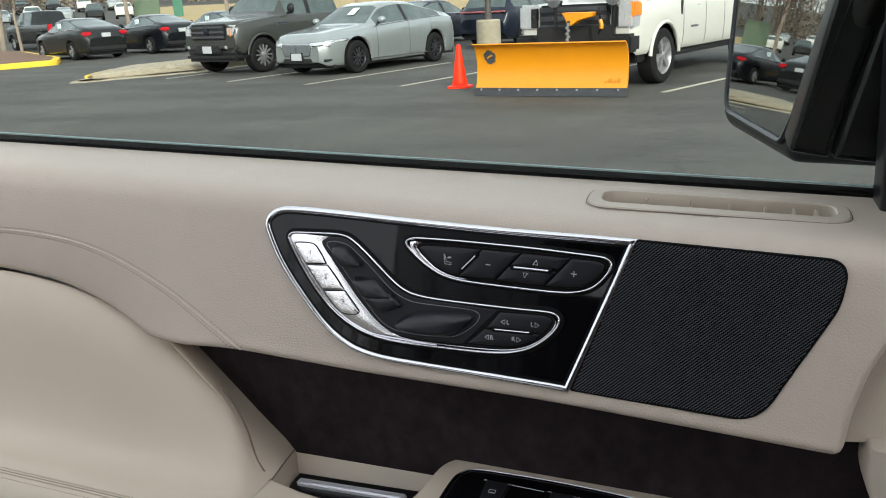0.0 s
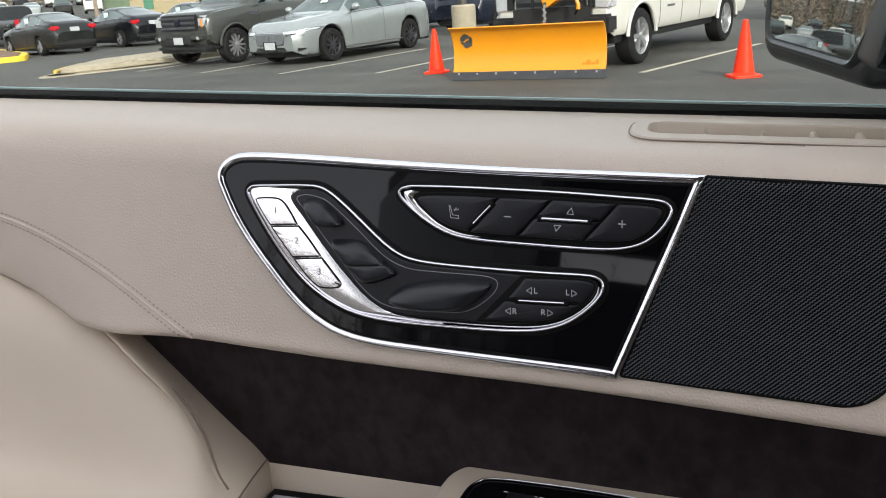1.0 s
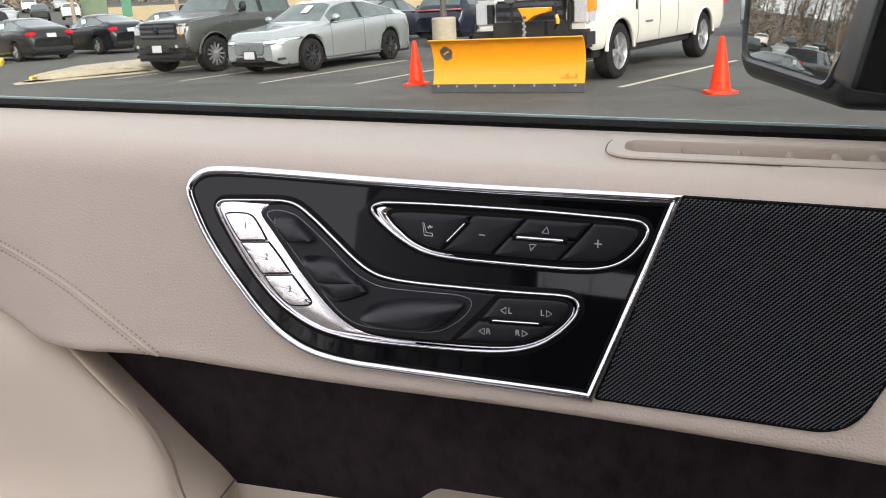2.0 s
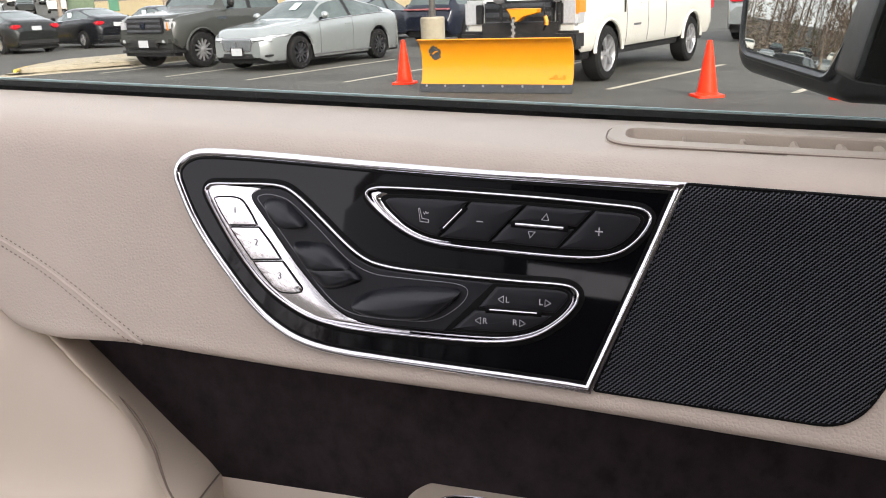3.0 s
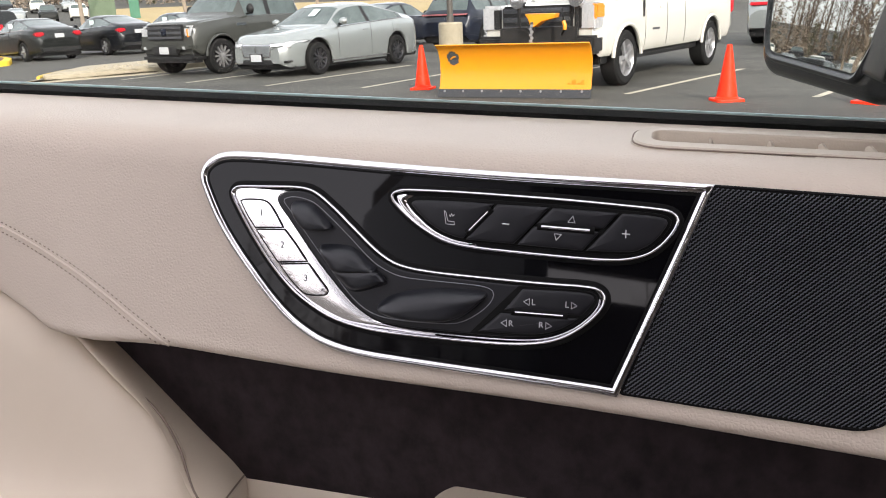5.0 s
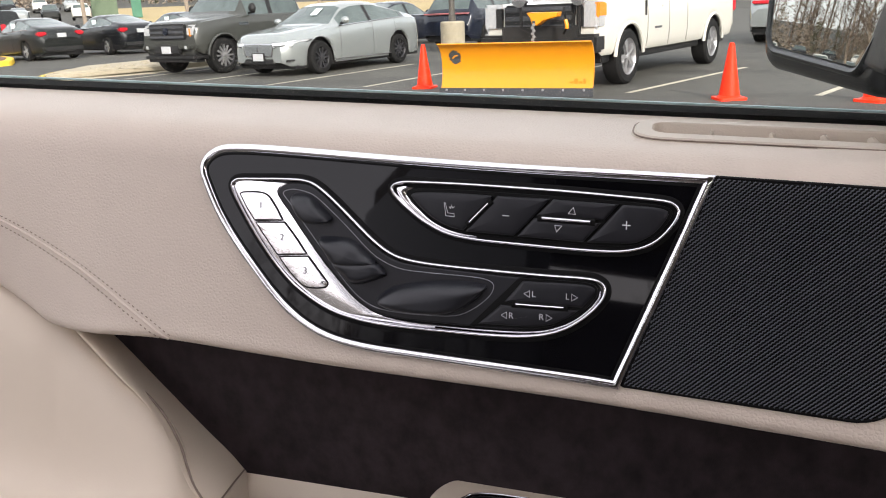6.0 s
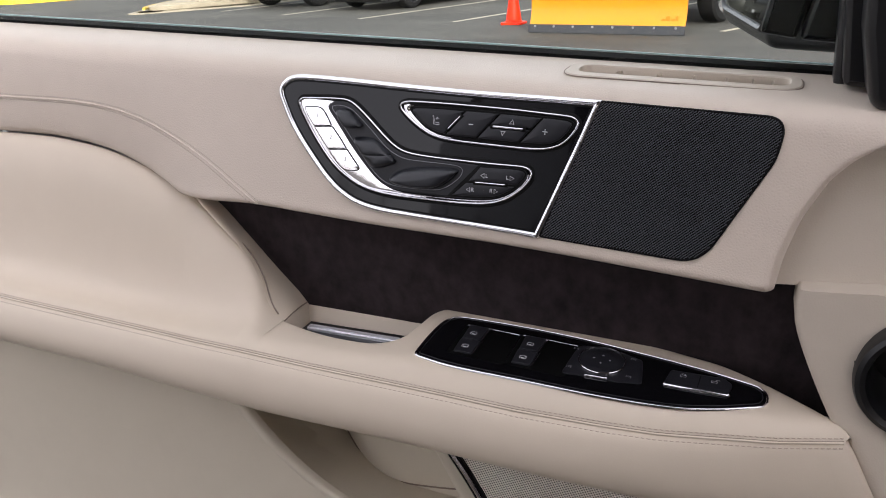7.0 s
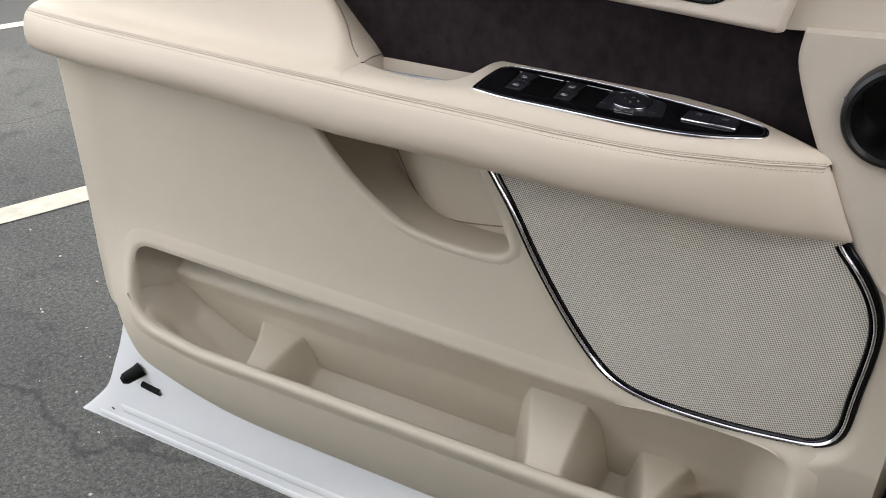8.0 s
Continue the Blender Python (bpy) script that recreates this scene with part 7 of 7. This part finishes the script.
island("planted_island", "mulched island with a yellow painted kerb", [(-21.0, 21.6, 0.6), (-22.6, 23.4, 0.8), (-30.5, 29.5, 1.0), (-34, 30, 1.0), (-34, 22, 1.0), (-22.6, 18.6, 0.8)], YELLOWKERB, MULCH, 0.17, 0.22)


def scatter(name, label, category, mat, spots, seed):
    """Loose bits on the ground as one heap: (x, y, z, spread, size, number)."""
    r = random.Random(seed)
    verts, faces = [], []
    for x, y, z, spread, size, num in spots:
        for _ in range(num):
            c = Vector((x + r.gauss(0, spread), y + r.gauss(0, spread), z))
            k = size * r.uniform(0.4, 1.3)
            o = len(verts)
            a = r.uniform(0, 6.28)
            for q in range(4):
                verts.append((c.x + k * r.uniform(0.5, 1) * math.cos(a + q * 1.57), c.y + k * r.uniform(0.5, 1) * math.sin(a + q * 1.57), z - 0.001))
            verts.append((c.x, c.y, z + k * r.uniform(0.3, 0.7)))
            faces.extend([(o + q, o + (q + 1) % 4, o + 4) for q in range(4)])
    me = bpy.data.meshes.new(name)
    me.from_pydata(verts, [], faces)
    me.materials.append(mat)
    return tagged(new(name, me), label, category, kind="stuff")


scatter("rubble", "broken pale concrete rubble on the kerb island", "rubble", CONCRETE, [(-13.6, 17.2, 0.17, 0.4, 0.07, 60), (-13.3, 19.0, 0.17, 0.45, 0.08, 60), (-13.1, 20.2, 0.17, 0.3, 0.07, 30)], 4)
scatter("grit", "small pale chips of grit on the asphalt", "grit", LINEPAINT, [(-1.5, 0.9, 0.001, 0.5, 0.006, 60), (-1.25, 0.35, 0.001, 0.25, 0.005, 26), (-0.15, 5.1, 0.001, 0.10, 0.016, 7), (-1.5, 4.0, 0.001, 1.4, 0.008, 40), (-5.0, 8.0, 0.001, 2.2, 0.012, 50)], 5)
scatter("leaf_litter", "few dry brown leaves on the asphalt", "leaf litter", MULCH, [(-2.1, 9.3, 0.001, 0.4, 0.02, 12), (-3.5, 6.5, 0.001, 1.6, 0.012, 8)], 6)


def young_tree(at, h, r, seed, label="bare young tree with a pale slim trunk"):
    rnd = random.Random(seed)
    t = thing("young_tree", label, "tree", at, "young trees")
    path = [Vector((0.06 * rnd.uniform(-1, 1) * k, 0.06 * rnd.uniform(-1, 1) * k, h * k / 6)) for k in range(7)]
    part("trunk", tube(path, r, 8, r2=r * 0.35), BARK, t)
    bm = bmesh.new()
    for k in range(26):
        f = rnd.uniform(0.35, 0.95)
        p = path[0].lerp(path[-1], f)
        a = rnd.uniform(0, 2 * math.pi)
        ln = h * 0.32 * (1.15 - f)
        q = p + Vector((math.cos(a) * ln, math.sin(a) * ln, ln * rnd.uniform(0.6, 1.3)))
        mid = p.lerp(q, 0.5) + Vector((0, 0, -0.05 * ln))
        tube([p, mid, q], r * 0.28, 4, bm, r2=r * 0.06)
        for _ in range(3):
            s = mid.lerp(q, rnd.random())
            tube([s, s + Vector((rnd.uniform(-1, 1), rnd.uniform(-1, 1), rnd.uniform(0.2, 1))) * ln * 0.4], r * 0.10, 3, bm, r2=r * 0.03)
    part("limbs", bm, TWIGS, t)
    return t


for k, (x, y, h, r) in enumerate(((-32.8, 30.6, 6.0, 0.14), (-28.9, 27.9, 5.0, 0.07), (-33.0, 40.0, 6.5, 0.13), (-26.5, 40.5, 6.0, 0.14), (-17.2, 28.0, 4.5, 0.07), (-16.9, 28.2, 4.2, 0.06), (-24.0, 52.0, 7.0, 0.12))):
    young_tree(pose(x, y, far_rise(x, y)), h, r, k + 5)

# far side: grass bank, utility box, a far row of cars and the woods
rows = []
for a in np.linspace(12, 38.8, 24):
    u = Vector((-math.sin(radians(a)), math.cos(radians(a)), 0))
    rows.append([(u * rr + Vector((0, 0, far_rise((u * rr).x, (u * rr).y) + hz)))[:] for rr, hz in ((47, 0.01), (48.5, 0.04), (50, 0.06), (52, 0.08), (54, 0.09), (57, 0.10), (60, 0.11), (64, 0.11), (80, 0.12), (98, 0.13), (118, 0.15))])
tagged(finish("grass_bank", face_out(sheet(rows), (0, 0, 1)), DRYGRASS), "bank of dry winter grass", "grass", kind="structure")
ub = thing("utility_box", "green metal utility cabinet on the grass bank", "utility box", pose(-36.2, 45.9, far_rise(-36.2, 45.9) + 0.02, 0, 0, 38))
part("cabinet", box((-0.78, -0.5, -0.05), (0.78, 0.5, 1.7), 0.05), material("green_cabinet_paint", (0.07, 0.11, 0.065), 0.6, second=(0.10, 0.14, 0.085), scale=3), ub)
part("lid", box((-0.82, -0.54, 1.7), (0.82, 0.54, 1.80), 0.04), material("green_lid_paint", (0.08, 0.14, 0.08), 0.6), ub)
bx = thing("green_bin", "green metal bin beside the bank", "bin", pose(-34.9, 47.4, far_rise(-34.9, 47.4) + 0.08, 0, 0, 36))
part("body", box((-0.31, -0.31, -0.05), (0.31, 0.31, 1.35), 0.04), material("dark_green_paint", (0.02, 0.12, 0.07), 0.5, second=(0.03, 0.15, 0.09), scale=3), bx)
far_mats = [WHITE, SILVER, GRAPHITE, WHITE, SILVER, BLACKPAINT]
far = []
for k in range(6):
    c, x0, g_, s_ = vehicle("far_car", ("white", "silver", "dark grey", "white", "silver", "black")[k] + " car parked in a distant row", "car", facing(0, 0, 1, 0), ("suv", "sedan", "suv")[k % 3], 4.6, 1.85, (1.68, 1.46, 1.70)[k % 3], (0.9, 3.55), 0.34, far_mats[k], ALLOY, 5, "distant parked cars")
    far.append(c)
for k in range(36):
    a = 39.6 + (k // 2) * 1.75 + 0.5 * (k % 2)
    rr = 94 + 25 * (k % 2) + 0.6 * ((k * 7) % 3)
    x, y = -math.sin(radians(a)) * rr, math.cos(radians(a)) * rr
    m = pose(x, y, far_rise(x, y), 0, 0, 90 + a + (0, 180)[(k * 5) % 3 == 1])
    if k < 6:
        far[k].matrix_world = m
    else:
        copy_thing(far[(k * 5) % 6], m)

rnd = random.Random(11)


def wood(n, a0, a1, r0, r1, seed):
    """Bare woods, as one heap of trunks and limbs."""
    rnd = random.Random(seed)
    verts, faces = [], []

    def stick(p, q, r, r2, k=3):
        ax = (q - p).normalized()
        s = ax.orthogonal().normalized()
        t = ax.cross(s)
        o = len(verts)
        for c, rr in ((p, r), (q, r2)):
            for j in range(k):
                an = 2 * math.pi * j / k
                verts.append((c + s * (rr * math.cos(an)) + t * (rr * math.sin(an)))[:])
        for j in range(k):
            faces.append((o + j, o + (j + 1) % k, o + k + (j + 1) % k, o + k + j))

    for _ in range(n):
        a, rr = radians(rnd.uniform(a0, a1)), rnd.uniform(r0, r1)
        b = Vector((-math.sin(a) * rr, math.cos(a) * rr, 0))
        b.z = far_rise(b.x, b.y) - 0.2
        h = rnd.uniform(9, 19)
        topp = b + Vector((rnd.uniform(-1, 1), rnd.uniform(-1, 1), h))
        stick(b, topp, rnd.uniform(0.12, 0.24), 0.03, 5)
        for _k in range(22):
            f = rnd.uniform(0.2, 0.97)
            p = b.lerp(topp, f)
            an = rnd.uniform(0, 2 * math.pi)
            ln = h * rnd.uniform(0.12, 0.28) * (1.2 - f)
            q = p + Vector((math.cos(an) * ln, math.sin(an) * ln, ln * rnd.uniform(0.5, 1.4)))
            stick(p, q, 0.05, 0.015)
            for _j in range(4):
                s = p.lerp(q, rnd.uniform(0.3, 1))
                e = s + Vector((rnd.uniform(-1, 1), rnd.uniform(-1, 1), rnd.uniform(0, 1.2))) * ln * 0.5
                stick(s, e, 0.02, 0.008)
    me = bpy.data.meshes.new("bare_woods")
    me.from_pydata(verts, [], faces)
    me.materials.append(TWIGS)
    return tagged(new("bare_woods", me), "bare brown winter woods round the car park", "trees", kind="stuff")


wood(420, 5, 110, 132, 180, 21)
wood(380, 110, 250, 90, 140, 22)
wood(280, 250, 365, 84, 135, 23)


def brush(n, a0, a1, r0, r1, seed, mat=None, label="dull green evergreen scrub among the woods"):
    """Low undergrowth and conifers behind the bank: ragged clumps of small leaves."""
    rnd = random.Random(seed)
    verts, faces = [], []
    for _ in range(n):
        a, rr = radians(rnd.uniform(a0, a1)), rnd.uniform(r0, r1)
        c = Vector((-math.sin(a) * rr, math.cos(a) * rr, 0))
        c.z = far_rise(c.x, c.y)
        h = rnd.uniform(1.5, 9)
        for _k in range(150):
            f = rnd.random() ** 1.3
            w = (1 - f) * h * 0.28 + 0.2
            p = c + Vector((rnd.gauss(0, w * 0.6), rnd.gauss(0, w * 0.6), f * h))
            s = rnd.uniform(0.12, 0.35)
            o = len(verts)
            for _v in range(3):
                verts.append((p + Vector((rnd.uniform(-s, s), rnd.uniform(-s, s), rnd.uniform(-s, s))))[:])
            faces.append((o, o + 1, o + 2))
    me = bpy.data.meshes.new("scrub")
    me.from_pydata(verts, [], faces)
    me.materials.append(mat or PINE)
    return tagged(new("scrub", me), label, "shrubs", kind="stuff")


brush(420, 0, 360, 130, 165, 31)
brush(420, 116, 360, 92, 140, 33, BARK, "brown leafless scrub under the woods")
brush(420, 25, 115, 128, 175, 32, BARK, "brown leafless scrub under the woods")

# ---- the door's car: unseen plain blocks behind the camera, added to shape light and reflections ----
SIDE, INTO = Vector((-0.530, -0.848, 0)), Vector((0.848, -0.530, 0))
HINGE = Vector((0.50, 0.03, 0))


def cabin_box(name, a, b, lo, hi, z0, z1, mat, label):
    """A block of the cabin: along the side from a to b, inwards from lo to hi."""
    bm = bmesh.new()
    o = []
    for z in (z0, z1):
        for s, i in ((a, lo), (b, lo), (b, hi), (a, hi)):
            o.append(bm.verts.new((HINGE + SIDE * s + INTO * i + Vector((0, 0, z)))))
    for f in ((3, 2, 1, 0), (4, 5, 6, 7), (0, 1, 5, 4), (1, 2, 6, 5), (2, 3, 7, 6), (3, 0, 4, 7)):
        bm.faces.new([o[i] for i in f])
    bmesh.ops.recalc_face_normals(bm, faces=bm.faces)
    return tagged(finish(name, bm, mat), label, "car body", kind="structure")


DARKLINER = material("dark_cabin_trim", (0.05, 0.047, 0.045), 0.9, second=(0.075, 0.07, 0.068), scale=30)
CABIN = material("brown_cabin_trim", (0.19, 0.165, 0.138), 0.85, second=(0.23, 0.20, 0.168), scale=20)
TINT = material("dark_tinted_glass", (0.006, 0.007, 0.008), 0.02, second=(0.009, 0.010, 0.011), scale=3, spec=0.5)
cabin_box("roof", 0.30, 3.0, 0.05, 2.15, 1.82, 1.92, CABIN, "unseen roof block that shades the door")
cabin_box("wall_far", -0.3, 1.7, 1.78, 1.88, 0.40, 1.52, CABIN, "unseen brown block for the far side of the cabin")
cabin_box("wall_far_rear", 1.7, 3.0, 1.78, 1.88, 0.40, 1.60, CABIN, "unseen brown block for the far side of the cabin")
cabin_box("wall_far_pillar", 2.25, 2.40, 1.78, 1.88, 1.60, 1.70, CABIN, "unseen block between the far windows of the cabin")
cabin_box("wall_far_header", 0.30, 3.0, 1.78, 1.88, 1.70, 1.82, CABIN, "unseen block over the far windows")
# unseen blocks that hold back light from the door's hinge side
cabin_box("wall_front", -1.75, -0.10, 0.02, 1.85, 0.35, 1.12, CABIN, "unseen front end block that holds light off the door")
cabin_box("wall_dash", -0.10, 0.12, 0.45, 1.75, 0.40, 1.15, DARKLINER, "unseen dark dashboard block that holds light off the door")
# unseen flank: white parts bounce light to the door, dark glass gives reflections
cabin_box("wall_side_low", 1.55, 2.9, 0.0, 0.05, 0.40, 1.08, WHITEPAINT, "unseen white flank block that throws light on the door")
cabin_box("wall_side", 1.20, 2.9, 0.006, 0.05, 1.08, 1.80, TINT, "unseen dark glossy window block for reflections")
cabin_box("wall_pillar", 1.20, 1.55, 0.01, 0.06, 0.40, 1.08, WHITEPAINT, "unseen white pillar block that throws light on the door")
cabin_box("wall_back", 2.9, 3.0, 0.05, 1.78, 0.40, 1.60, CABIN, "unseen block for the rear of the cabin")
cabin_box("wall_back_header", 2.9, 3.0, 0.05, 1.78, 1.72, 1.82, CABIN, "unseen block over the rear window")
cabin_box("floor", -0.4, 3.0, 0.05, 1.88, 0.34, 0.40, CABIN, "unseen brown block for the cabin floor")
